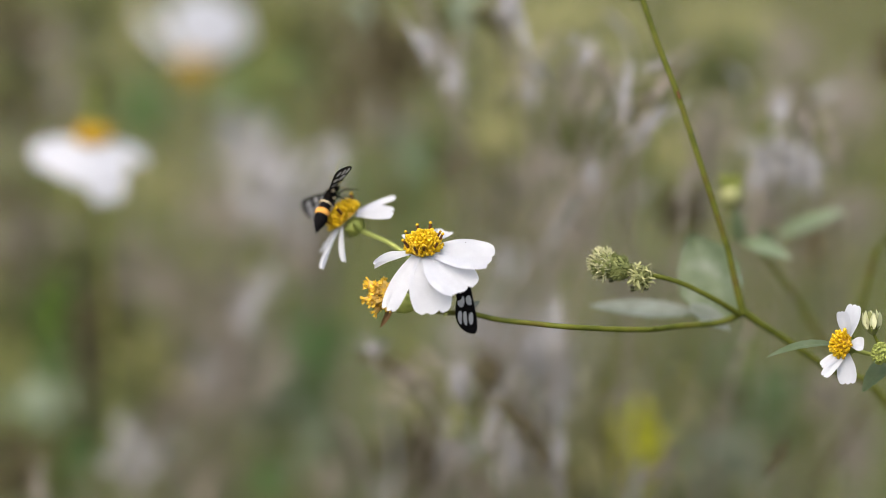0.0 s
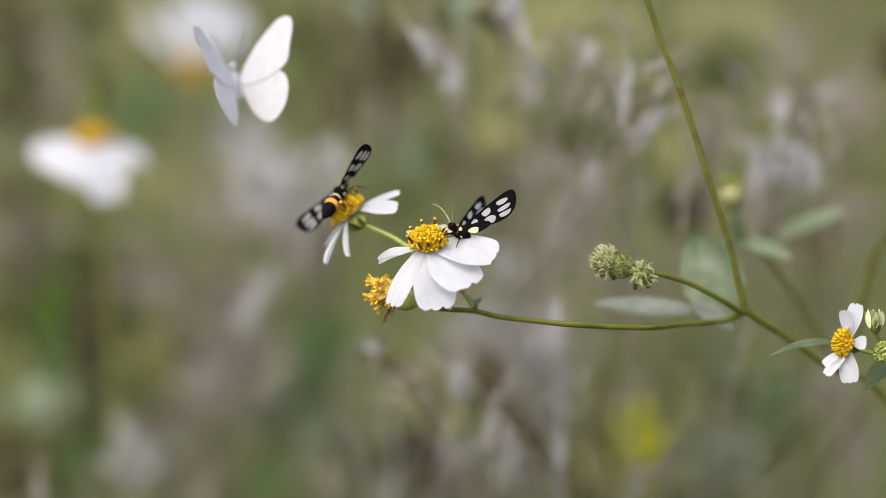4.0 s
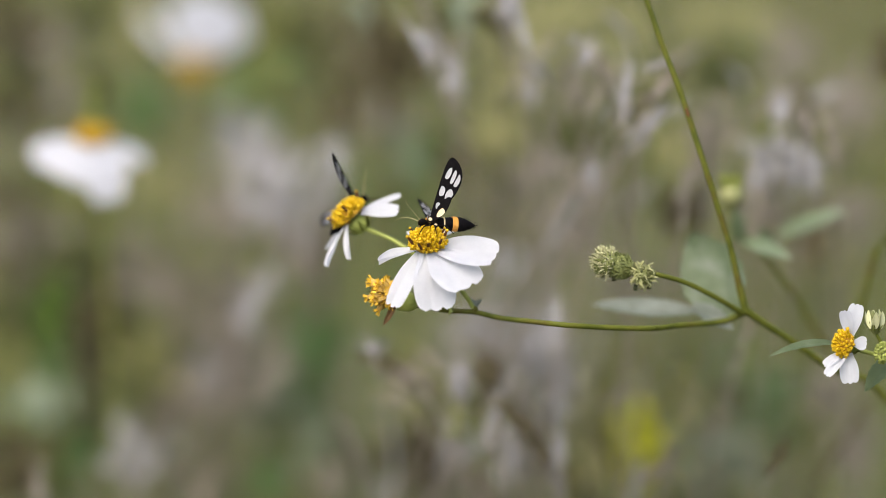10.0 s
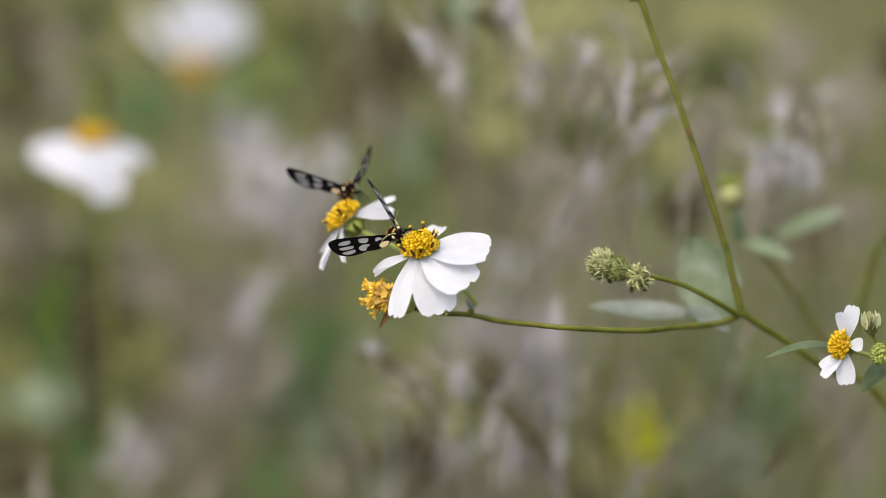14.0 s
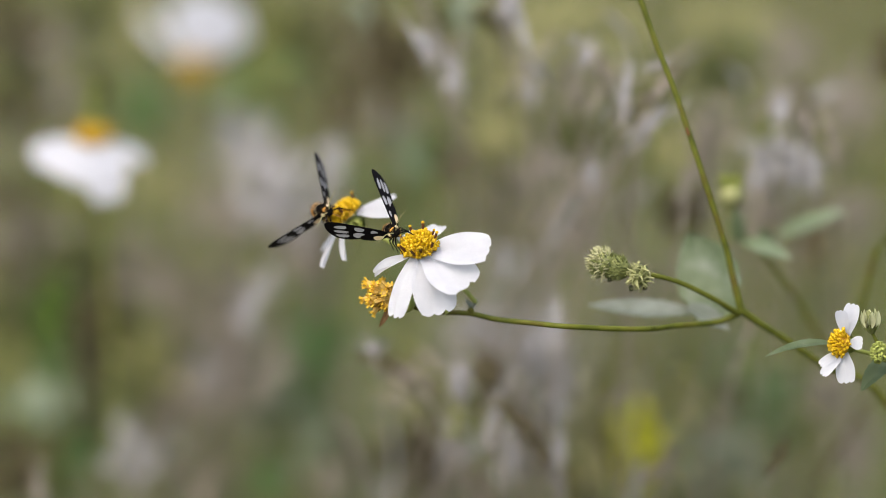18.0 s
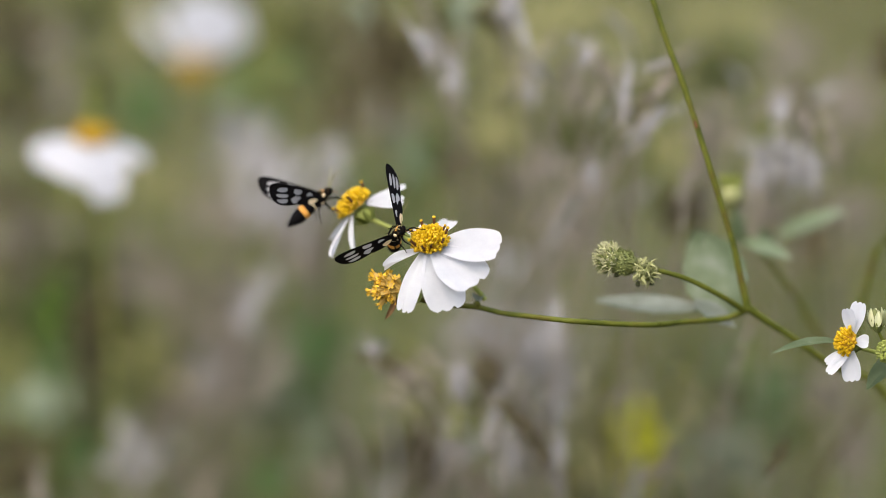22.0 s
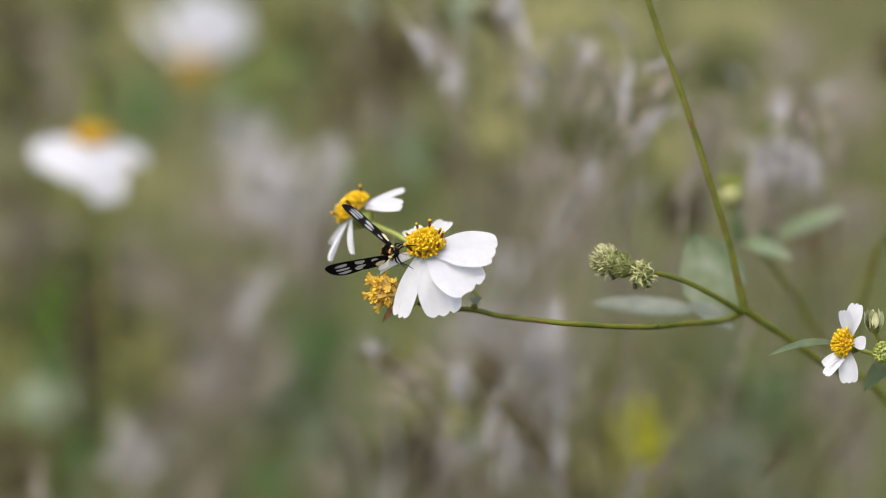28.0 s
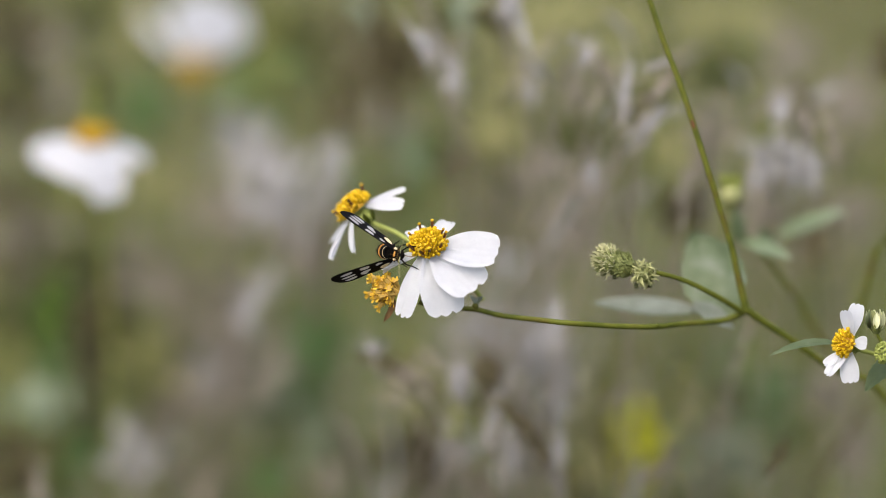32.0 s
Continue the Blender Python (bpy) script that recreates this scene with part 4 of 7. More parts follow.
clump("lilac", 34.9, 48.9, 3.1, 2.8, 75, 0.55, 40, 2, 0.5)
clump("mauve", 40.0, 43.5, 3.1, 6.3, 85, 0.47, -30, 2, 0.6)
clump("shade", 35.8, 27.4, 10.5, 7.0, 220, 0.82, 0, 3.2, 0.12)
clump("mauve", 28.8, 20.9, 8.4, 3.4, 130, 0.57, 0, 2.4, 0.4)
clump("dead", 5.0, 21.1, 6.3, 4.9, 180, 0.72, 0, 3.2, 0.12)
clump("green", -3.4, 23.2, 8.4, 6.3, 240, 0.62, 0, 3.2, 0.12)
clump("khaki", 14.8, 31.6, 9.8, 7.0, 240, 0.55, 0, 3.2, 0.12)
clump("olive", 51.2, 35.8, 9.1, 10.5, 130, 0.60, 0, 3.2, 0.12)
clump("lilac", 44.8, 38.6, 2.0, 7.0, 55, 0.66, 4, 1.8, 0.7)
clump("mauve", 51.2, 37.2, 1.7, 8.7, 60, 0.59, 50, 1.8, 0.7)
clump("lilac", 54.3, 33.0, 1.8, 10.1, 60, 0.60, 46, 1.8, 0.7)
clump("lilac", 49.1, 30.2, 1.7, 5.3, 62, 0.50, 58, 1.8, 0.7)
clump("lilac", 52.6, 46.1, 1.7, 6.7, 66, 0.3, 80, 1.8, 0.7)
clump("mauve", 35.8, 16.2, 4.8, 7.0, 120, 0.67, -8, 2.2, 0.5)
clump("lilac", 37.0, 17.2, 2.5, 4.8, 90, 0.50, 10, 2, 0.6)
clump("mauve", 32.3, 5.0, 5.3, 5.9, 150, 0.62, 0, 2.6, 0.4)
clump("khaki", 52.6, 26.5, 4.5, 4.2, 160, 0.55, 0, 3.2, 0.12)
clump("khaki", 58.9, 21.8, 6.3, 7.7, 200, 0.50, 0, 3.2, 0.12)
clump("dead", 56.8, 9.7, 6.3, 6.3, 180, 0.87, 0, 3.2, 0.12)
clump("mauve", 69.2, 28.1, 4.2, 8.7, 130, 0.57, 8, 2.4, 0.5)
clump("shade", 70.1, 43.5, 8.4, 7.7, 230, 0.72, 0, 3.2, 0.12)
clump("mauve", 86.2, 51.2, 5.0, 11.2, 220, 0.57, 0, 3, 0.4)
clump("lilac", 84.8, 35.8, 3.1, 3.1, 75, 0.72, 0, 2, 0.4)
clump("mauve", 89.7, 29.8, 2.0, 5.3, 85, 0.47, -35, 2, 0.6)
clump("lilac", 78.5, 19.7, 3.9, 5.6, 95, 0.68, 6, 2, 0.6)
clump("lilac", 85.1, 22.8, 3.9, 6.2, 90, 0.74, 0, 2, 0.6)
clump("lilac", 91.8, 21.1, 3.4, 6.2, 95, 0.68, -6, 2, 0.6)
clump("mauve", 79.9, 10.6, 3.9, 8.4, 120, 0.57, 12, 2.2, 0.6)
clump("dead", 109.1, 49.8, 2.0, 7.7, 130, 0.87, 0, 3.2, 0.12)
clump("mauve", 101.6, 36.5, 8.4, 8.4, 220, 0.57, 0, 3, 0.4)
clump("olive", 101.6, 21.8, 8.4, 6.3, 240, 0.50, 0, 3.2, 0.12)
clump("dead", 89.7, 1.5, 6.3, 6.3, 200, 0.62, 0, 3.2, 0.12)
clump("khaki", 76.4, 56.1, 8.4, 7.0, 240, 0.50, 0, 3.2, 0.12)
clump("mauve", 105.8, 5.7, 5.6, 7.0, 230, 0.37, 0, 3.2, 0.12)
clump("vivid", -96.9, -16.7, 3.9, 8.7, 200, 0.88, 0, 3.2, 0.12)
clump("dead", -87.4, -19.5, 7.0, 19.6, 220, 0.84, 0, 3.2, 0.12)
clump("sage", -101.4, -37.9, 7.7, 4.8, 170, 0.70, 0, 3.2, 0.12)
clump("mauve", -67.8, -8.3, 16.1, 8.4, 230, 0.47, 0, 3.2, 0.12)
clump("mauve", -34.9, -0.6, 7.0, 5.6, 190, 0.57, 30, 3, 0.5)
clump("lilac", -46.1, -13.2, 5.6, 9.8, 180, 0.55, 35, 3, 0.5)
clump("mauve", -51.7, -23.7, 7.3, 10.5, 200, 0.67, 25, 3, 0.5)
clump("mauve", -64.3, -37.0, 8.4, 8.4, 200, 0.59, 35, 3, 0.5)
clump("olive", -72.7, -29.3, 10.5, 10.5, 240, 0.5, 0, 3.2, 0.12)
clump("green", -30.7, -23.7, 8.1, 9.8, 220, 0.74, 0, 3.2, 0.12)
clump("green", -35.6, -34.9, 7.0, 7.7, 230, 0.62, 0, 3.2, 0.12)
clump("sage", -43.3, -39.1, 8.4, 7.7, 220, 0.50, 0, 3.2, 0.12)
clump("sage", -31.4, -46.8, 7.0, 5.6, 210, 0.45, 0, 3.2, 0.12)
clump("green", -43.3, -55.2, 5.6, 7.0, 190, 0.67, 0, 3.2, 0.12)
clump("green", -91.6, -51.7, 6.3, 9.1, 220, 0.62, 0, 3.2, 0.12)
clump("mauve", -59.4, -55.2, 8.4, 7.0, 200, 0.52, 0, 3, 0.3)
clump("dead", -107.2, -57.3, 5.9, 6.3, 150, 0.82, 0, 3.2, 0.12)
clump("mauve", -99.7, -56.6, 2.1, 5.6, 110, 0.57, 0, 2.2, 0.5)
clump("mauve", -25.1, -55.9, 6.7, 5.9, 190, 0.47, 0, 3.2, 0.12)
clump("shade", -83.2, -5.5, 8.4, 7.0, 260, 0.62, 0, 3.2, 0.12)
clump("olive", -63.6, -25.1, 8.4, 8.4, 260, 0.40, 0, 3.2, 0.12)
clump("mauve", -6.2, -30.9, 8.4, 3.4, 75, 0.57, -52, 2, 0.6)
clump("olive", 5.0, -42.6, 6.7, 2.8, 80, 0.55, -50, 2, 0.6)
clump("dead", -6.2, -50.3, 8.7, 11.9, 210, 0.87, 0, 3.2, 0.12)
clump("lilac", 12.0, -22.3, 11.9, 7.7, 190, 0.50, 0, 3, 0.4)
clump("lilac", 25.3, -25.1, 8.7, 11.2, 150, 0.66, 0, 2.8, 0.5)
clump("lilac", 5.3, -33.5, 3.6, 5.3, 90, 0.60, 0, 2, 0.5)
clump("dead", 11.8, -31.8, 2.8, 4.8, 70, 0.80, -30, 2, 0.5)
clump("dead", 18.3, -41.9, 2.2, 10.1, 75, 0.67, -36, 2, 0.7)
clump("lilac", 28.1, -48.9, 2.0, 12.6, 100, 0.50, 0, 2, 0.8)
clump("lilac", 17.4, -51.0, 5.6, 6.7, 130, 0.62, 0, 2.4, 0.5)
clump("lilac", 2.2, -46.1, 4.8, 5.3, 130, 0.55, 0, 2.4, 0.5)
clump("mauve", 10.6, -57.3, 8.4, 5.6, 190, 0.47, 0, 3.2, 0.12)
clump("khaki", -11.8, -39.1, 7.0, 5.6, 200, 0.40, 0, 3.2, 0.12)
clump("olive", -31.4, -16.7, 7.0, 5.6, 240, 0.40, 0, 3.2, 0.12)
clump("khaki", 45.6, -50.3, 12.6, 11.9, 240, 0.55, 0, 3.2, 0.12)
clump("sage", 66.9, -50.3, 9.8, 8.1, 185, 0.75, 0, 3.2, 0.12)
clump("green", 79.9, -36.3, 9.5, 8.1, 220, 0.78, 0, 3.2, 0.12)
clump("shade", 70.8, -36.3, 4.2, 5.0, 180, 0.62, 0, 3.2, 0.12)
clump("mauve", 97.4, -37.0, 8.4, 7.0, 200, 0.57, 0, 3, 0.3)
clump("mauve", 105.8, -48.9, 5.3, 8.4, 170, 0.57, 0, 2.6, 0.4)
clump("dead", 82.3, -52.4, 1.3, 6.2, 65, 0.67, 35, 1.8, 0.7)
clump("khaki", 59.6, -41.2, 6.3, 8.4, 210, 0.50, 0, 3.2, 0.12)
clump("khaki", 65.9, -56.6, 9.8, 5.6, 190, 0.5, 0, 3.2, 0.12)
clump("olive", 40.0, -23.7, 9.1, 6.3, 240, 0.50, 0, 3.2, 0.12)
clump("olive", 58.2, -25.1, 11.2, 7.0, 260, 0.50, 0, 3.2, 0.12)
clump("green", 70.8, -27.9, 8.4, 6.3, 240, 0.47, 0, 3.2, 0.12)
clump("mauve", 74.3, -23.9, 1.7, 5.6, 80, 0.37, 30, 1.8, 0.8)
clump("olive", 89.0, -44.7, 7.0, 7.0, 230, 0.50, 0, 3.2, 0.12)
clump("khaki", 32.3, -56.6, 8.4, 7.0, 170, 0.7, 0, 3.2, 0.12)
clump("mauve", 49.8, -8.3, 11.2, 5.6, 240, 0.42, 0, 3, 0.3)
clump("khaki", 24.6, 2.9, 11.2, 8.4, 240, 0.45, 0, 3.2, 0.12)
clump("mauve", 13.4, 11.3, 9.8, 8.4, 240, 0.42, 0, 3, 0.3)
clump("lilac", 14.8, -4.1, 3.1, 5.0, 140, 0.60, 0, 2.4, 0.3)
clump("lilac", -49.6, 25.1, 8.4, 9.8, 220, 0.4, 0, 3.2, 0.4)
clump("lilac", -41.9, 17.6, 9.2, 13.3, 165, 0.6, 8, 3, 0.5)
clump("lilac", -33.5, 14.8, 6.3, 10.5, 200, 0.36, 0, 3, 0.5)
clump("lilac", -76.9, -51.9, 8.7, 8.1, 160, 0.5, 0, 3, 0.3)
clump("lilac", -18.5, -24.6, 3.4, 2.8, 75, 0.5, -50, 2, 0.4)
clump("lilac", -13.2, -59.8, 4.5, 2.8, 130, 0.35, 0, 2.4, 0.4)
clump("lime", 47.3, -48.2, 8.7, 8.7, 180, 0.88, 0, 3, 0.05)
clump("mauve", -94.4, 44.9, 8.4, 11.9, 240, 0.35, 0, 3.2, 0.12)
clump("dead", -107.0, 56.1, 8.4, 9.8, 230, 0.6, 0, 3.2, 0.12)
clump("shade", -88.8, 56.1, 8.4, 7.0, 260, 0.6, 0, 3.2, 0.12)
clump("dead", -104.9, 33.7, 7.0, 8.4, 240, 0.55, 0, 3.2, 0.12)
clump("mauve", -101.4, 5.7, 8.4, 7.0, 250, 0.45, 0, 3.2, 0.12)
clump("dead", -107.0, 9.9, 6.3, 8.4, 240, 0.6, 0, 3.2, 0.12)
clump("shade", -105.6, 15.5, 5.6, 5.6, 260, 0.5, 0, 3.2, 0.12)
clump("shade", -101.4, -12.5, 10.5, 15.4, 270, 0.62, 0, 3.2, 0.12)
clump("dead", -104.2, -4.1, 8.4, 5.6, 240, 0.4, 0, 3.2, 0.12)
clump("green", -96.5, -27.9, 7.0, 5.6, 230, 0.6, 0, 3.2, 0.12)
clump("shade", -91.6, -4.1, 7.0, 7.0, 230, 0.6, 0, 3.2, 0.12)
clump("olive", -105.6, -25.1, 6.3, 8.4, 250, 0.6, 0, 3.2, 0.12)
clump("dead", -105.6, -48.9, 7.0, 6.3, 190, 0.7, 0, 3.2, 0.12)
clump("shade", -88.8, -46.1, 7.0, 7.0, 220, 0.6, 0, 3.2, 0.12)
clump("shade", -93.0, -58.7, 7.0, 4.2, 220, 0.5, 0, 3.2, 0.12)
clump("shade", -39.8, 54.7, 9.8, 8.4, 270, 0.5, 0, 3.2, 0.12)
clump("olive", -42.6, 40.7, 8.4, 8.4, 260, 0.55, 0, 3.2, 0.12)
clump("shade", -63.6, -54.5, 7.0, 7.0, 240, 0.35, 0, 3.2, 0.12)
clump("dead", -20.2, -50.3, 7.0, 7.0, 240, 0.4, 0, 3.2, 0.12)
clump("khaki", 41.4, -32.8, 8.4, 8.4, 220, 0.5, 0, 3.2, 0.12)
clump("khaki", 55.4, -58.7, 9.8, 4.2, 220, 0.5, 0, 3.2, 0.12)
clump("khaki", 41.4, 54.0, 8.4, 7.0, 220, 0.5, 0, 3.2, 0.12)
clump("khaki", 65.2, 54.7, 8.4, 6.3, 230, 0.55, 0, 3.2, 0.12)
clump("mauve", 100.2, 9.2, 9.8, 6.3, 220, 0.45, 0, 3.2, 0.12)
clump("lilac", 31.6, -36.3, 7.0, 9.8, 190, 0.35, 0, 2.8, 0.5)
clump("khaki", 93.2, -4.1, 8.4, 5.6, 240, 0.4, 0, 3.2, 0.12)
clump("green", -31.4, -27.9, 5.6, 5.6, 230, 0.5, 0, 3.2, 0.12)
clump("mauve", -76.2, -4.1, 8.4, 7.0, 240, 0.35, 0, 3.2, 0.12)
clump("mauve", -59.4, -16.7, 8.4, 8.4, 240, 0.4, 20, 3, 0.4)
clump("green", -23.0, 15.5, 7.0, 5.6, 260, 0.4, 0, 3.2, 0.12)
clump("olive", -11.8, 15.5, 8.4, 7.0, 260, 0.4, 0, 3.2, 0.12)
clump("khaki", -67.8, -30.0, 9.8, 7.0, 230, 0.45, 0, 3.2, 0.12)
clump("sage", -44.0, -32.1, 7.0, 7.0, 210, 0.5, 0, 3.2, 0.12)
clump("mauve", -51.0, -33.5, 5.6, 8.4, 190, 0.5, 25, 2.8, 0.5)
clump("khaki", 40.0, -55.9, 7.0, 6.3, 165, 0.65, 0, 3.2, 0.12)
clump("khaki", 58.2, -47.5, 8.4, 8.4, 220, 0.5, 0, 3.2, 0.12)
clump("sage", 70.8, -55.9, 8.4, 5.6, 190, 0.55, 0, 3.2, 0.12)
clump("khaki", 34.4, -41.9, 7.0, 8.4, 175, 0.65, 0, 3.2, 0.12)
clump("khaki", 44.2, -27.9, 8.4, 5.6, 230, 0.5, 0, 3.2, 0.12)
clump("mauve", 76.4, 9.9, 4.2, 5.6, 170, 0.5, 10, 2.4, 0.5)
clump("khaki", 12.0, 26.7, 8.4, 7.0, 210, 0.5, 0, 3.2, 0.12)
clump("mauve", 21.8, 15.5, 8.4, 5.6, 200, 0.5, 0, 2.6, 0.4)
clump("lilac", 16.2, -16.7, 8.4, 5.6, 170, 0.4, 0, 2.6, 0.5)
clump("mauve", 100.2, -54.5, 5.6, 5.6, 190, 0.4, 0, 3.2, 0.12)
clump("sage", -9.0, 25.3, 7.0, 5.6, 220, 0.45, 0, 3.2, 0.12)
clump("mauve", 63.8, 29.5, 4.2, 5.6, 120, 0.5, 15, 2.2, 0.6)
clump("mauve", 31.6, 40.7, 5.6, 5.6, 150, 0.45, -20, 2.4, 0.6)
clump("khaki", -77.6, 53.3, 6.3, 7.0, 320, 0.5, 0, 3.2, 0.12)
clump("shade", -94.4, 15.5, 7.0, 5.6, 270, 0.4, 0, 3.2, 0.12)
clump("shade", -36.3, 48.4, 11.2, 11.2, 260, 0.55, 0, 3.2, 0.12)
clump("dead", -20.2, 53.3, 8.4, 7.0, 240, 0.5, 0, 3.2, 0.12)
clump("khaki", 51.2, -39.1, 8.4, 7.0, 220, 0.45, 0, 3.2, 0.12)
clump("green", -31.4, -22.3, 5.6, 7.0, 200, 0.55, 0, 3.2, 0.12)
clump("sage", 47.0, -34.9, 8.4, 5.6, 230, 0.35, 0, 3.2, 0.12)
clump("lilac", -58.0, -29.3, 5.6, 8.4, 190, 0.35, 30, 2.8, 0.6)
clump("mauve", 39.3, 40.0, 2.0, 7.0, 75, 0.25, 30, 1.8, 0.8)
clump("lilac", 20.4, 53.3, 1.7, 7.0, 80, 0.4, -20, 1.8, 0.8)
clump("mauve", 61.0, 15.5, 1.7, 8.4, 75, 0.45, 15, 1.8, 0.8)
clump("lilac", 13.4, -39.1, 1.7, 8.4, 75, 0.45, 20, 1.8, 0.8)
clump("mauve", 96.0, 28.1, 1.7, 7.0, 80, 0.45, -20, 1.8, 0.8)
clump("lilac", 27.4, -16.7, 1.7, 8.4, 75, 0.45, 5, 1.8, 0.8)
clump("khaki", 56.8, -54.5, 7.0, 6.3, 175, 0.55, 0, 3.2, 0.12)
clump("sage", 76.4, -53.1, 7.0, 5.6, 200, 0.5, 0, 3.2, 0.12)
clump("mauve", -41.2, -27.9, 5.6, 8.4, 180, 0.4, 20, 2.6, 0.6)
clump("khaki", -76.2, -27.9, 8.4, 8.4, 220, 0.35, 0, 3.2, 0.12)
clump("khaki", 6.4, 15.5, 8.4, 7.0, 220, 0.45, 0, 3.2, 0.12)
clump("mauve", 24.6, 1.5, 9.8, 7.0, 200, 0.45, 0, 2.8, 0.4)
clump("mauve", 65.2, -5.5, 8.4, 5.6, 230, 0.35, 0, 3.2, 0.12)
clump("lilac", 14.8, -27.9, 7.0, 7.0, 170, 0.4, 0, 2.6, 0.5)


def bare_stalk(a, b, r, mat, seed):
    th = thing("dry_stalk", PLAN, "bare leaning stalk with a bent dry twig", "stalk", "bare stalks")
    a, b = mm(a), mm(b)
    low = b if (PLAN @ b).z < (PLAN @ a).z else a
    high = a if low is b else b
    foot = to_ground(low, 3 * (low.x - high.x)) + Vector((0, 0.25, 0))
    part("stem", tube(bmesh.new(), [foot, low], [0.0006, r * 0.0003], 6, 6), mat, th)
    part("twig", tube(bmesh.new(), [low, low.lerp(high, 0.5) + Vector((0.001, 0, 0.001)), high], [r * 0.0010, r * 0.0016, r * 0.0010], 6, 6), mat, th)


bare_stalk((-22.28, 110.00, -28.47), (-3.76, 124.00, -40.57), 1.65, BROWN, 0)
bare_stalk((-13.45, 150.00, -27.06), (18.79, 164.00, -58.16), 1, OLIVE, 1)
bare_stalk((10.39, 130.00, -28.18), (36.00, 144.00, -69.94), 1.95, BROWN, 2)
bare_stalk((14.86, 110.00, -26.15), (27.57, 124.00, -62.49), 0.8, DRY, 3)
bare_stalk((5.62, 120.00, -24.82), (23.06, 134.00, -50.39), 0.8, OLIVE, 4)
bare_stalk((12.17, 150.00, -54.28), (44.71, 164.00, -74.35), 1.5, BROWN, 5)
bare_stalk((-6.87, 120.00, 71.96), (2.53, 134.00, 38.07), 0.9, DRY, 6)
bare_stalk((7.06, 100.00, 64.59), (16.46, 114.00, 59.16), 1.2, BROWN, 7)
bare_stalk((13.42, 120.00, 71.96), (23.06, 134.00, 39.65), 1, DRY, 8)
bare_stalk((17.95, 110.00, 41.94), (32.27, 124.00, 59.68), 0.7, DRY, 9)
bare_stalk((51.77, 105.00, 35.59), (64.88, 119.00, 50.06), 1.35, BROWN, 10)
bare_stalk((49.33, 120.00, 39.18), (72.03, 134.00, 57.03), 0.8, DRY, 11)
bare_stalk((40.30, 130.00, 56.83), (51.94, 144.00, 33.61), 1, DRY, 12)
bare_stalk((24.14, 110.00, 6.34), (40.10, 124.00, 18.95), 0.9, DRY, 13)
bare_stalk((27.47, 120.00, -1.40), (43.60, 134.00, 25.43), 0.7, GREYLILAC, 14)
bare_stalk((71.18, 120.00, 40.74), (73.61, 134.00, 6.48), 1, DRY, 15)
bare_stalk((83.76, 100.00, 20.10), (94.10, 114.00, 11.03), 0.8, GREYLILAC, 16)
bare_stalk((93.78, 110.00, 41.94), (99.62, 124.00, 22.08), 0.8, DRY, 17)
bare_stalk((102.40, 120.00, -65.40), (119.42, 134.00, -40.91), 0.8, BROWN, 18)
bare_stalk((82.62, 150.00, -31.86), (106.27, 164.00, -32.24), 0.8, OLIVE, 19)
bare_stalk((-58.58, 190.00, -4.80), (-67.61, 204.00, -33.30), 1.6, DRY, 20)
bare_stalk((-76.35, 210.00, -33.46), (-99.30, 224.00, -74.65), 2, DRY, 21)
bare_stalk((-32.36, 200.00, 18.52), (-37.79, 214.00, -20.07), 1.6, DRY, 22)
bare_stalk((-28.72, 120.00, -46.67), (-22.75, 134.00, -69.35), 1, DRY, 23)
bare_stalk((-16.37, 130.00, -40.78), (-13.38, 144.00, -71.53), 0.5, GREYLILAC, 24)
bare_stalk((35.28, 120.00, -24.82), (27.80, 134.00, -50.39), 1, GREYLILAC, 25)
bare_stalk((56.79, 180.00, -26.10), (65.74, 194.00, -62.92), 1.2, OLIVE, 26)
bare_stalk((121.45, 170.00, 55.51), (114.61, 184.00, 23.22), 1.2, DRY, 27)
bare_stalk((-126.43, 190.00, -26.31), (-111.12, 204.00, -70.12), 1.4, OLIVE, 28)
bare_stalk((-19.85, 150.00, 72.21), (-15.23, 164.00, 37.42), 1.65, BROWN, 29)
bare_stalk((27.43, 80.00, -39.79), (29.60, 88.00, -46.45), 0.8, GREYLILAC, 100)
bare_stalk((61.14, 93.00, -52.30), (57.89, 101.00, -67.71), 0.6, DRY, 101)
bare_stalk((44.10, 98.00, 63.86), (51.82, 106.00, 54.13), 0.5, GREYLILAC, 102)
bare_stalk((53.36, 106.00, -58.76), (50.00, 114.00, -73.61), 0.9, GREYLILAC, 103)
bare_stalk((12.94, 105.00, -35.13), (22.65, 113.00, -47.63), 0.8, DRY, 104)
bare_stalk((41.13, 131.00, -49.32), (48.54, 139.00, -64.73), 0.9, BROWN, 105)
bare_stalk((79.44, 129.00, 50.34), (84.10, 137.00, 43.24), 0.7, GREYLILAC, 106)
bare_stalk((15.86, 104.00, -50.03), (3.41, 112.00, -58.60), 0.6, GREYLILAC, 107)
bare_stalk((48.72, 113.00, 45.46), (45.46, 121.00, 33.59), 0.9, GREYLILAC, 108)
bare_stalk((58.39, 136.00, 17.72), (48.91, 144.00, 10.51), 0.9, GREYLILAC, 109)
bare_stalk((69.92, 133.00, -29.67), (63.09, 141.00, -45.29), 0.7, OLIVE, 110)
bare_stalk((96.56, 110.00, 46.73), (102.06, 118.00, 31.16), 0.7, BROWN, 111)
bare_stalk((103.30, 104.00, -36.64), (104.79, 112.00, -43.10), 0.7, DRY, 112)
bare_stalk((42.84, 101.00, -32.09), (42.06, 109.00, -45.77), 0.8, OLIVE, 113)
bare_stalk((4.82, 115.00, -51.91), (-1.41, 123.00, -61.50), 0.6, GREYLILAC, 114)
bare_stalk((22.75, 126.00, -58.52), (18.17, 134.00, -68.24), 0.5, DRY, 115)
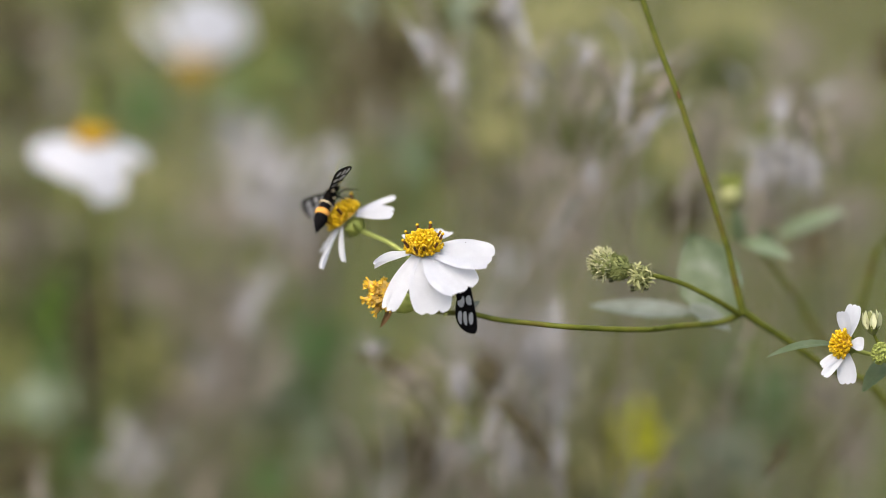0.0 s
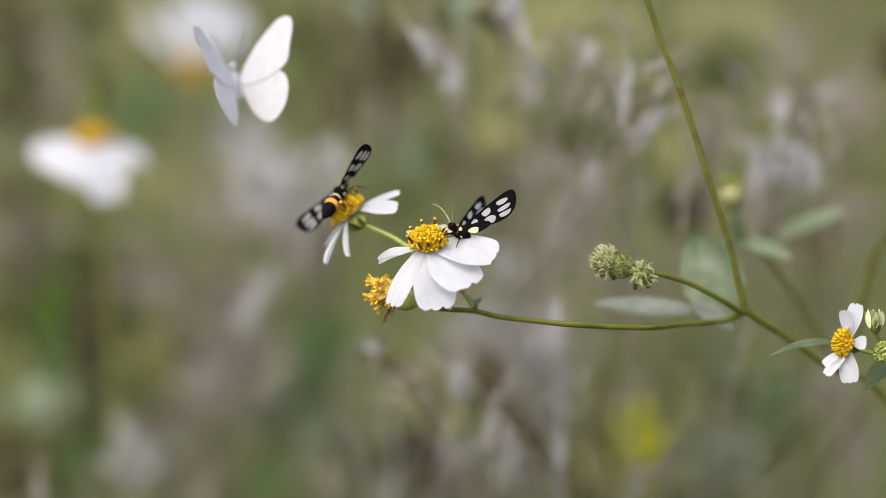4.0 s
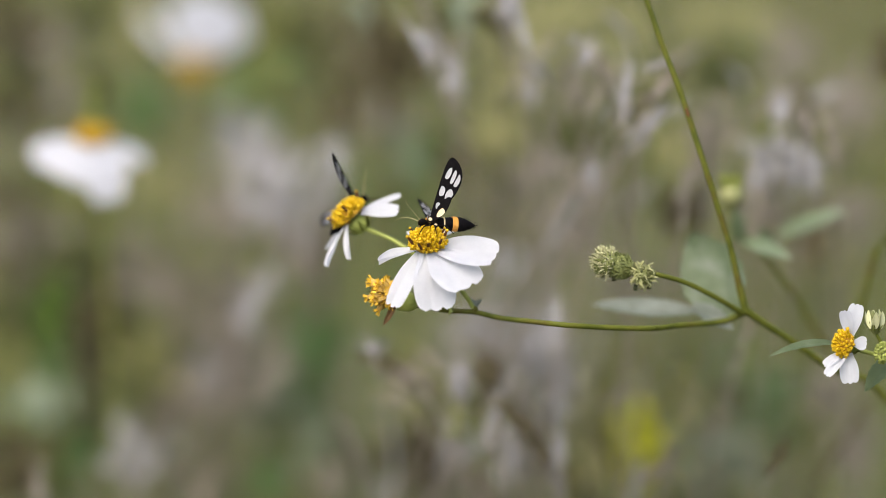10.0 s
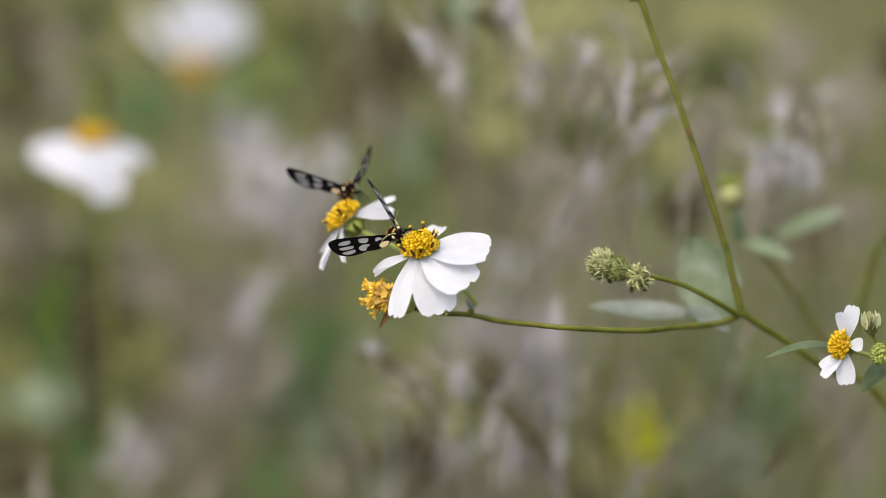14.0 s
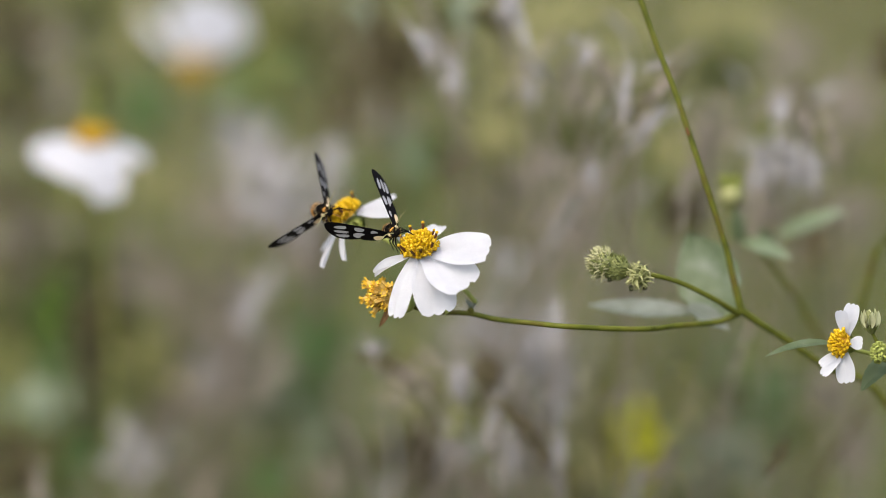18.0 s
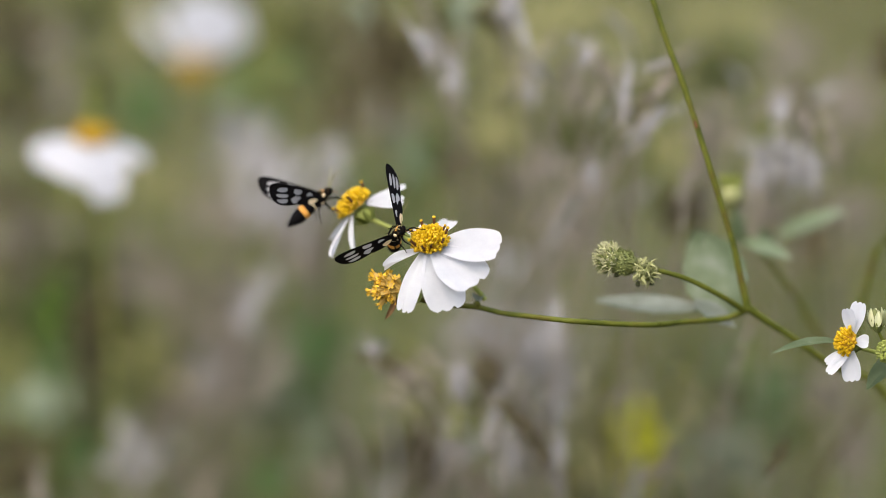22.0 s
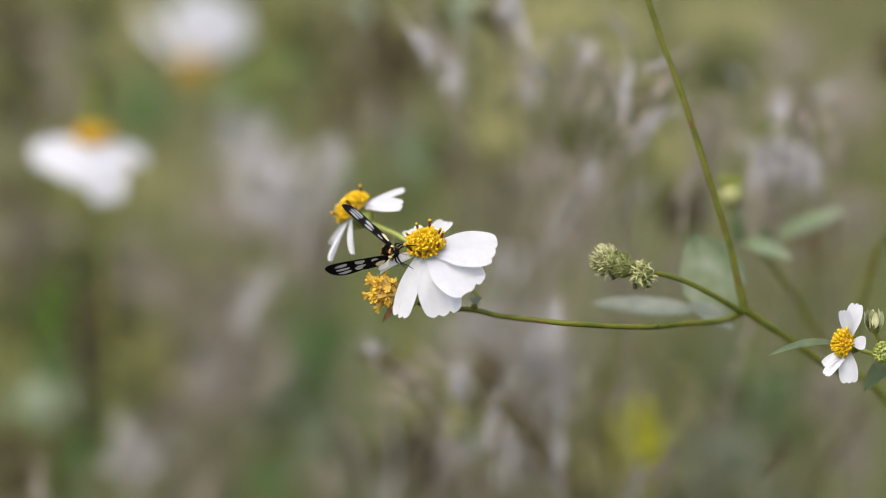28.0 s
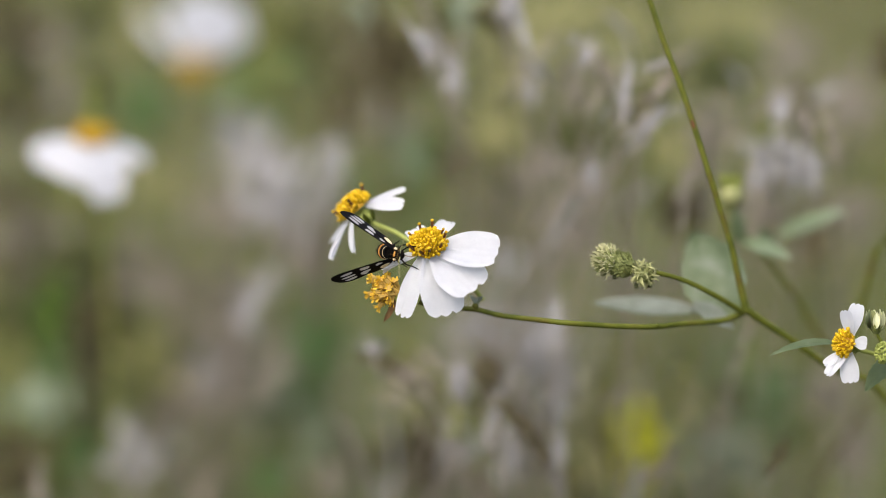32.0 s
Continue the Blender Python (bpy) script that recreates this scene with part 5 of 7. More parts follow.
bare_stalk((76.18, 106.00, -45.34), (71.90, 114.00, -52.33), 0.8, DRY, 116)
bare_stalk((66.30, 90.00, 19.31), (64.47, 98.00, 4.29), 0.6, BROWN, 117)
bare_stalk((97.25, 98.00, 43.19), (83.12, 106.00, 36.24), 0.8, DRY, 118)
bare_stalk((21.84, 87.00, 50.81), (28.56, 95.00, 43.99), 0.6, GREYLILAC, 119)
bare_stalk((51.90, 91.00, -37.29), (42.76, 99.00, -42.30), 0.7, DRY, 120)
bare_stalk((110.67, 125.00, 44.99), (101.17, 133.00, 40.41), 0.8, GREYLILAC, 121)
bare_stalk((59.79, 82.00, -56.93), (53.38, 90.00, -62.65), 0.8, DRY, 122)
bare_stalk((100.67, 90.00, 21.90), (88.36, 98.00, 16.39), 0.6, DRY, 123)
bare_stalk((60.35, 131.00, 46.17), (57.43, 139.00, 38.07), 0.7, DRY, 124)
bare_stalk((41.42, 135.00, 56.92), (30.88, 143.00, 46.64), 0.8, DRY, 125)


# ---- out-of-focus flowers and leaves of neighbouring plants ----
def neighbour(label):
    return thing("beggarticks_plant", PLAN, label, "plant", "neighbouring plants")


left_plant = neighbour("white daisy on a thin stem, well behind the main plant")
flower_head(left_plant, (-98.60, 140.00, 30.40), (0.05, -0.30, 0.95), [to_ground(mm((-93.51, 150.00, 17.77))) * 1000, to_ground(mm((-93.51, 150.00, 17.77))).lerp(mm((-97.0, 146.0, 20.0)), 0.5) * 1000, (-97.00, 146.00, 20.00)],
            [((-16.4, -4.0, -5.4), 9.5, 0.10, 0.0, (-0.2, -0.85, 0.5)), ((-9.8, -8.0, -9.8), 12.0, 0.12, 0.0, (-0.1, -0.85, 0.5)), ((-1.6, -9.0, -13.2), 11.0, 0.12, 0.0, (0, -0.9, 0.4)), ((5.6, -8.0, -17.4), 10.5, 0.12, 0.0, (0.1, -0.9, 0.4)), ((8.6, -6.0, -11.0), 8.0, 0.10, 0.0, (0.2, -0.85, 0.5)), ((15.4, 2.0, -6.0), 7.0, 0.10, 0.0, (0.2, -0.6, 0.8)), ((-2.0, 9.0, -3.0), 8.0, 0.1, 0.0)],
            1.1, "white daisy head with drooping petals", 31, 50, 4, 0.7)
top_plant = neighbour("drooping white daisy hanging over, far behind")
flower_head(top_plant, (-76.20, 245.00, 57.40), (0.05, -0.33, -0.94), [to_ground(mm((-71.40, 480.00, -11.90))) * 1000, (-71.44, 460.00, 28.06), (-69.83, 350.00, 101.84), (-74.44, 265.00, 88.21), (-77.49, 248.00, 70.48)],
            [((-17.0, 8.0, 15.0), 4.0, 0.08, 0.0, (0, -0.9, 0.3)), ((-4.0, -3.0, 19.0), 8.0, 0.08, 0.0, (0, -1, 0.1)), ((4.5, -4.0, 21.0), 13.0, 0.08, 0.0, (0, -1, 0.1)), ((12.0, -5.0, 18.0), 13.0, 0.08, 0.0, (0, -1, 0.1)), ((17.0, -3.0, 11.0), 8.0, 0.08, 0.0, (0, -1, 0.2))],
            1.3, "nodding white daisy head", 32, 30, 0, 0.35)
right_plant = neighbour("green bud and leaves of a plant behind the upright stem")
part("stem", tube(bmesh.new(), [to_ground(mm((121.90, 70.00, -47.65))), mm((121.90, 70.00, -47.65)), mm((104.60, 66.00, -30.38)), mm((92.35, 62.00, -12.37)), mm((84.80, 58.00, -2.40)), mm((78.50, 56.00, 3.20)), mm((76.40, 56.00, 8.60)), mm((75.60, 56.00, 12.40))], [0.0011, 0.0010, 0.0008, 0.0007, 0.0007, 0.0007, 0.0007, 0.0009], 8, 6), STEM, right_plant)
bm = bmesh.new()
blob(bm, mm((75.40, 56.00, 14.20)), 0.0034, (1, 1, 0.95), 0.14, 500, 14)
bud = part("bud", bm, PALE, right_plant, "pale yellow-green flower bud")
for k in range(12):
    a = k * math.tau / 12
    part("bract", bract_mesh, None, bud, m=framed(mm((75.30, 56.00, 14.60)) + Vector((math.cos(a), math.sin(a), 0)) * 0.0024, (math.cos(a) * 0.2 - 0.1, math.sin(a) * 0.2, 1), (math.cos(a), math.sin(a), 0)))
for a, b, w, face, mt in (((89.20, 76.00, 3.30), (106.20, 72.00, 11.40), 7.6, (-0.3, -0.6, 0.75), MINT), ((77.60, 56.00, 2.40), (90.10, 48.00, -1.40), 6.2, (0.1, -0.75, 0.65), MINT), ((77.40, 56.00, 1.80), (76.20, 53.00, 10.60), 4.6, (-0.3, -0.9, 0.3), MIDLEAF), ((86.50, 58.00, 0.40), (82.50, 55.00, 5.50), 3.0, (-0.3, -0.9, 0.3), MIDLEAF)):
    bmp = blade((mm(b) - mm(a)).length, w * 0.001, 0.1, 0.18, "leaf", 5, 0.00025, 3, 12, 6)
    part("leaf", bmp, mt, right_plant, "soft green leaf", framed(mm(a), mm(b) - mm(a), face))
petal_plant = neighbour("single pale petal showing behind the main flower")
part("stem", tube(bmesh.new(), [to_ground(mm((17.83, 210.00, -20.01))), mm((18.67, 210.00, -20.01)), mm((17.42, 205.00, -6.53))], [0.0013, 0.001, 0.0007], 6, 5), STEM, petal_plant)
bmp = blade(0.010, 0.008, 0.1, 0.2, "petal", 6, 0.0002, 4, 10, 8)
part("petal", bmp, PETAL, petal_plant, "pale white petal", framed(mm((18.09, 205.00, -9.88)), (0.1, -0.2, 1), (0, -1, 0.1)))


# ---- all that moves ----
def motions():
    # the plant sways in the wind
    walk(plant, [
        (0, PLAN @ pose(-0.00064, 0.00000, 0.00016, 0.00, 0.04, 0.00)),
        (0.5, PLAN @ pose(-0.00095, 0.00000, -0.00045, 0.00, -0.03, 0.00)),
        (1, PLAN @ pose(-0.00014, 0.00000, 0.00069, 0.00, 0.16, 0.00)),
        (1.5, PLAN @ pose(0.00007, 0.00000, 0.00106, 0.00, 0.31, 0.00)),
        (2, PLAN @ pose(0.00007, 0.00000, 0.00082, 0.00, 0.15, 0.00)),
        (2.5, PLAN @ pose(0.00004, 0.00000, 0.00051, 0.00, 0.16, 0.00)),
        (3, PLAN @ pose(-0.00007, 0.00000, 0.00040, 0.00, 0.16, 0.00)),
        (3.5, PLAN @ pose(0.00003, 0.00000, 0.00092, 0.00, 0.30, 0.00)),
        (5.5, PLAN @ pose(0.00004, 0.00000, 0.00029, 0.00, 0.16, 0.00)),
        (6, PLAN @ pose(0.00000, 0.00000, 0.00000)),
        (6.5, PLAN @ pose(0.00006, 0.00000, 0.00028, 0.00, 0.09, 0.00)),
        (7, PLAN @ pose(0.00019, 0.00000, 0.00061, 0.00, 0.22, 0.00)),
        (7.5, PLAN @ pose(0.00013, 0.00000, 0.00070, 0.00, 0.24, 0.00)),
        (8, PLAN @ pose(0.00027, 0.00000, 0.00071, 0.00, 0.25, 0.00)),
        (8.5, PLAN @ pose(0.00027, 0.00000, 0.00050, 0.00, 0.25, 0.00)),
        (9, PLAN @ pose(0.00029, 0.00000, 0.00047, 0.00, 0.16, 0.00)),
        (9.5, PLAN @ pose(0.00021, 0.00000, 0.00078, 0.00, 0.30, 0.00)),
        (10, PLAN @ pose(0.00008, 0.00000, 0.00060, 0.00, 0.20, 0.00)),
        (10.5, PLAN @ pose(-0.00013, 0.00000, 0.00051, 0.00, 0.22, 0.00)),
        (11, PLAN @ pose(-0.00084, 0.00000, -0.00054, 0.00, -0.10, 0.00)),
        (11.5, PLAN @ pose(-0.00062, 0.00000, -0.00019, 0.00, -0.06, 0.00)),
        (12, PLAN @ pose(-0.00028, 0.00000, 0.00124, 0.00, 0.34, 0.00)),
        (12.5, PLAN @ pose(-0.00041, 0.00000, 0.00101, 0.00, 0.27, 0.00)),
        (13, PLAN @ pose(-0.00081, 0.00000, 0.00079, 0.00, 0.21, 0.00)),
        (13.5, PLAN @ pose(-0.00128, 0.00000, -0.00051, 0.00, -0.12, 0.00)),
        (14, PLAN @ pose(-0.00093, 0.00000, -0.00010, 0.00, 0.01, 0.00)),
        (14.5, PLAN @ pose(-0.00057, 0.00000, 0.00105, 0.00, 0.18, 0.00)),
        (16.5, PLAN @ pose(-0.00062, 0.00000, 0.00033, 0.00, 0.11, 0.00)),
        (17, PLAN @ pose(-0.00123, 0.00000, -0.00069, 0.00, -0.37, 0.00)),
        (17.5, PLAN @ pose(-0.00131, 0.00000, 0.00002, 0.00, -0.12, 0.00)),
        (18, PLAN @ pose(-0.00102, 0.00000, 0.00020, 0.00, -0.07, 0.00)),
        (18.5, PLAN @ pose(-0.00105, 0.00000, 0.00021, 0.00, -0.06, 0.00)),
        (19, PLAN @ pose(-0.00094, 0.00000, 0.00064, 0.00, 0.09, 0.00)),
        (19.5, PLAN @ pose(-0.00079, 0.00000, 0.00021, 0.00, -0.01, 0.00)),
        (20, PLAN @ pose(-0.00089, 0.00000, -0.00011, 0.00, -0.16, 0.00)),
        (20.5, PLAN @ pose(-0.00021, 0.00000, 0.00120, 0.00, 0.18, 0.00)),
        (21, PLAN @ pose(-0.00023, 0.00000, 0.00083, 0.00, 0.07, 0.00)),
        (21.5, PLAN @ pose(0.00019, 0.00000, 0.00100, 0.00, 0.37, 0.00)),
        (22, PLAN @ pose(0.00081, 0.00000, 0.00194, 0.00, 0.69, 0.00)),
        (22.5, PLAN @ pose(0.00059, 0.00000, 0.00192, 0.00, 0.70, 0.00)),
        (23, PLAN @ pose(0.00034, 0.00000, 0.00140, 0.00, 0.53, 0.00)),
        (23.5, PLAN @ pose(0.00007, 0.00000, 0.00096, 0.00, 0.47, 0.00)),
        (24, PLAN @ pose(-0.00032, 0.00000, -0.00017, 0.00, 0.16, 0.00)),
        (24.5, PLAN @ pose(-0.00052, 0.00000, 0.00080, 0.00, 0.39, 0.00)),
        (25, PLAN @ pose(-0.00010, 0.00000, 0.00175, 0.00, 0.51, 0.00)),
        (25.5, PLAN @ pose(-0.00019, 0.00000, 0.00125, 0.00, 0.41, 0.00)),
        (27.5, PLAN @ pose(-0.00016, 0.00000, 0.00090, 0.00, 0.37, 0.00)),
        (28, PLAN @ pose(0.00000, 0.00000, 0.00118, 0.00, 0.47, 0.00)),
        (28.5, PLAN @ pose(0.00010, 0.00000, 0.00128, 0.00, 0.56, 0.00)),
        (29, PLAN @ pose(-0.00009, 0.00000, 0.00101, 0.00, 0.37, 0.00)),
        (29.5, PLAN @ pose(-0.00031, 0.00000, 0.00026, 0.00, 0.23, 0.00)),
        (30, PLAN @ pose(-0.00010, 0.00000, 0.00058, 0.00, 0.32, 0.00)),
        (30.5, PLAN @ pose(0.00013, 0.00000, 0.00150, 0.00, 0.57, 0.00)),
        (31, PLAN @ pose(0.00037, 0.00000, 0.00194, 0.00, 0.69, 0.00)),
        (31.5, PLAN @ pose(0.00042, 0.00000, 0.00172, 0.00, 0.58, 0.00)),
        (32, PLAN @ pose(0.00034, 0.00000, 0.00132, 0.00, 0.56, 0.00)),
    ])
    # the main head nods as the moth moves on it
    walk(main_head, [
        (0, pose(0.00762, 0.00840, -0.01639)),
        (0.5, pose(0.00750, 0.00840, -0.01642)),
        (1, pose(0.00818, 0.00840, -0.01628)),
        (1.5, pose(0.00820, 0.00840, -0.01623)),
        (2, pose(0.00820, 0.00840, -0.01641)),
        (2.5, pose(0.00823, 0.00840, -0.01631)),
        (3, pose(0.00811, 0.00840, -0.01642)),
        (3.5, pose(0.00801, 0.00840, -0.01609)),
        (5.5, pose(0.00801, 0.00840, -0.01631)),
        (6, pose(0.00804, 0.00840, -0.01623)),
        (6.5, pose(0.00799, 0.00840, -0.01629)),
        (7, pose(0.00808, 0.00840, -0.01621)),
        (7.5, pose(0.00792, 0.00840, -0.01630)),
        (8, pose(0.00800, 0.00840, -0.01608)),
        (8.5, pose(0.00800, 0.00840, -0.01610)),
        (9, pose(0.00798, 0.00840, -0.01607)),
        (9.5, pose(0.00806, 0.00840, -0.01616)),
        (10, pose(0.00796, 0.00840, -0.01597)),
        (10.5, pose(0.00799, 0.00840, -0.01594, 0.00, -0.83, 0.00)),
        (11, pose(0.00878, 0.00859, -0.01470, 0.67, -5.00, 0.00)),
        (11.5, pose(0.00916, 0.00878, -0.01440, 1.33, -6.50, 0.00)),
        (12, pose(0.00939, 0.00897, -0.01367, 2.00, -8.00, 0.00)),
        (12.5, pose(0.00936, 0.00911, -0.01372, 2.50, -8.25, 0.00)),
        (13, pose(0.00939, 0.00925, -0.01357, 3.00, -8.50, 0.00)),
        (13.5, pose(0.00927, 0.00928, -0.01346, 3.08, -8.75, 0.00)),
        (14, pose(0.00941, 0.00930, -0.01380, 3.17, -9.00, 0.00)),
        (14.5, pose(0.00947, 0.00932, -0.01346, 3.25, -9.00, 0.00)),
        (16.5, pose(0.00972, 0.00942, -0.01413, 3.58, -9.00, 0.00)),
        (17, pose(0.00947, 0.00944, -0.01391, 3.67, -9.00, 0.00)),
        (17.5, pose(0.00933, 0.00946, -0.01378, 3.75, -9.00, 0.00)),
        (18, pose(0.00947, 0.00948, -0.01394, 3.83, -9.00, 0.00)),
        (18.5, pose(0.00965, 0.00951, -0.01400, 3.92, -8.75, 0.00)),
        (19, pose(0.00992, 0.00953, -0.01385, 4.00, -8.50, 0.00)),
        (19.5, pose(0.00970, 0.00958, -0.01430, 4.17, -8.25, 0.00)),
        (20, pose(0.00930, 0.00962, -0.01423, 4.33, -8.00, 0.00)),
        (20.5, pose(0.00948, 0.00967, -0.01425, 4.50, -8.00, 0.00)),
        (21, pose(0.00950, 0.00972, -0.01406, 4.67, -8.00, 0.00)),
        (21.5, pose(0.00971, 0.00976, -0.01465, 4.83, -8.00, 0.00)),
        (22, pose(0.00996, 0.00981, -0.01451, 5.00, -8.00, 0.00)),
        (22.5, pose(0.00993, 0.01008, -0.01431, 6.00, -8.00, 0.00)),
        (23, pose(0.00973, 0.01035, -0.01404, 7.00, -8.00, 0.00)),
        (23.5, pose(0.00954, 0.01062, -0.01406, 8.00, -8.00, 0.00)),
        (24, pose(0.00950, 0.01070, -0.01412, 8.33, -8.00, 0.00)),
        (24.5, pose(0.00947, 0.01079, -0.01398, 8.67, -8.00, 0.00)),
        (25, pose(0.00968, 0.01088, -0.01380, 9.00, -8.00, 0.00)),
        (25.5, pose(0.00957, 0.01088, -0.01372, 9.00, -8.00, 0.00)),
        (27.5, pose(0.00954, 0.01088, -0.01380, 9.00, -8.00, 0.00)),
        (28, pose(0.00958, 0.01088, -0.01387, 9.00, -8.00, 0.00)),
        (28.5, pose(0.00970, 0.01088, -0.01398, 9.00, -8.00, 0.00)),
        (29, pose(0.00968, 0.01088, -0.01369, 9.00, -8.00, 0.00)),
        (29.5, pose(0.00968, 0.01088, -0.01401, 9.00, -8.00, 0.00)),
        (30, pose(0.00969, 0.01088, -0.01413, 9.00, -8.00, 0.00)),
        (30.5, pose(0.00967, 0.01088, -0.01399, 9.00, -8.00, 0.00)),
        (31, pose(0.00965, 0.01088, -0.01400, 9.00, -8.00, 0.00)),
        (31.5, pose(0.00981, 0.01088, -0.01377, 9.00, -8.00, 0.00)),
        (32, pose(0.00989, 0.01088, -0.01401, 9.00, -8.00, 0.00)),
    ])
    # the rear head
    walk(back_head, [
        (0, pose(0.00148, 0.00644, -0.01666)),
        (1, pose(0.00180, 0.00644, -0.01611)),
        (2, pose(0.00188, 0.00644, -0.01596)),
        (3, pose(0.00173, 0.00644, -0.01625)),
        (3.5, pose(0.00189, 0.00644, -0.01612)),
        (5.5, pose(0.00149, 0.00644, -0.01628)),
        (6, pose(0.00155, 0.00644, -0.01620)),
        (7, pose(0.00189, 0.00644, -0.01634)),
        (8, pose(0.00194, 0.00644, -0.01617)),
        (9, pose(0.00194, 0.00644, -0.01618)),
        (10, pose(0.00200, 0.00644, -0.01660)),
        (11, pose(0.00199, 0.00644, -0.01618)),
        (12, pose(0.00206, 0.00644, -0.01646)),
        (13, pose(0.00163, 0.00644, -0.01694)),
        (14, pose(0.00178, 0.00644, -0.01652)),
        (14.5, pose(0.00167, 0.00644, -0.01691)),
        (16.5, pose(0.00159, 0.00644, -0.01601)),
        (17, pose(0.00199, 0.00644, -0.01591)),
        (18, pose(0.00202, 0.00644, -0.01637)),
        (19, pose(0.00164, 0.00644, -0.01660)),
        (20, pose(0.00148, 0.00644, -0.01630)),
        (20.5, pose(0.00159, 0.00644, -0.01635)),
        (21, pose(0.00177, 0.00644, -0.01594)),
        (22, pose(0.00246, 0.00644, -0.01576)),
        (23, pose(0.00253, 0.00644, -0.01586)),
        (24, pose(0.00254, 0.00644, -0.01511)),
        (25, pose(0.00339, 0.00644, -0.01549)),
        (25.5, pose(0.00322, 0.00644, -0.01537)),
        (27.5, pose(0.00334, 0.00644, -0.01528)),
        (28, pose(0.00302, 0.00644, -0.01589)),
        (29, pose(0.00299, 0.00644, -0.01596)),
        (30, pose(0.00273, 0.00644, -0.01607)),
        (31, pose(0.00303, 0.00644, -0.01604)),
        (32, pose(0.00294, 0.00644, -0.01578)),
    ])
    # the moth on the main flower
    walk(near_moth, [
        (0, PLAN @ pose(0.00435, 0.00340, -0.00535, 113.64, -38.48, -187.64)),
        (1, PLAN @ pose(0.00519, 0.00410, -0.00455, 108.80, -40.38, 145.13)),
        (2, PLAN @ pose(0.01056, 0.00504, 0.00198, 124.71, -7.20, 178.63)),
        (3, PLAN @ pose(0.00819, 0.00210, 0.00312, 50.86, 13.78, 120.64)),
        (3.5, PLAN @ pose(0.00553, 0.00168, 0.00336, 35.58, 3.87, 123.72)),
        (5.5, PLAN @ pose(0.00322, 0.00140, 0.00531, 32.31, -3.80, 94.76)),
        (6, PLAN @ pose(0.00237, 0.00140, 0.00548, 23.94, -7.84, 90.67)),
        (7, PLAN @ pose(0.00144, 0.00140, 0.00713, 7.36, 2.74, 97.56)),
        (8, PLAN @ pose(0.00055, 0.00140, 0.00716, 5.47, 4.31, 110.33)),
        (9, PLAN @ pose(-0.00057, 0.00140, 0.00677, 2.03, 18.79, 106.67)),
        (10, PLAN @ pose(-0.00227, 0.00112, 0.00640, -0.96, 26.82, 104.56)),
        (11, PLAN @ pose(-0.00560, 0.00112, 0.00449, 4.59, 15.85, 109.84)),
        (11.4, PLAN @ pose(-0.00934, 0.00140, 0.00686, -34.38, 57.98, 141.55)),
        (12, PLAN @ pose(-0.00701, 0.00081, 0.00454, 6.76, 60.11, 171.08)),
        (13, PLAN @ pose(-0.00972, 0.00210, 0.00489, 9.57, 57.71, -172.33)),
        (14, PLAN @ pose(-0.01151, 0.00161, 0.00388, -0.29, 61.54, -168.58)),
        (14.5, PLAN @ pose(-0.00993, 0.00118, 0.00448, 0.69, 59.18, -173.69)),
        (16.5, PLAN @ pose(-0.01061, 0.00127, 0.00565, -4.40, 50.00, -173.01)),
        (17, PLAN @ pose(-0.01109, 0.00110, 0.00325, -2.26, 54.43, -171.98)),
        (18, PLAN @ pose(-0.01247, 0.00130, 0.00440, -15.14, 49.31, -173.82)),
        (19, PLAN @ pose(-0.01289, 0.00000, 0.00295, 44.67, 49.65, -105.95)),
        (20, PLAN @ pose(-0.01332, 0.00000, 0.00190, 21.30, 47.37, -125.91)),
        (21, PLAN @ pose(-0.01317, 0.00000, 0.00364, 12.92, 54.24, -137.34)),
        (22, PLAN @ pose(-0.01144, 0.00000, 0.00394, 20.83, 52.38, -135.30)),
        (23, PLAN @ pose(-0.01200, -0.00196, 0.00340, -17.23, 54.33, -167.66)),
        (24, PLAN @ pose(-0.01423, -0.00196, -0.00009, -12.43, 71.65, -163.34)),
        (25, PLAN @ pose(-0.01276, -0.00196, 0.00137, -10.64, 69.26, -162.91)),
        (25.5, PLAN @ pose(-0.01291, -0.00196, 0.00077, -15.90, 73.66, -175.06)),
        (27.5, PLAN @ pose(-0.01249, -0.00196, 0.00037, -16.41, 66.08, -168.28)),
        (28, PLAN @ pose(-0.01287, -0.00196, -0.00064, -20.72, 77.50, -174.96)),
        (29, PLAN @ pose(-0.01302, -0.00196, -0.00057, -16.41, 74.02, -152.08)),
        (30, PLAN @ pose(-0.01207, -0.00196, -0.00109, -24.27, 74.65, -157.73)),
        (31, PLAN @ pose(-0.01319, -0.00196, -0.00020, -28.43, 82.21, -174.69)),
        (32, PLAN @ pose(-0.01227, -0.00196, -0.00111, -62.40, 81.63, 158.39)),
    ])
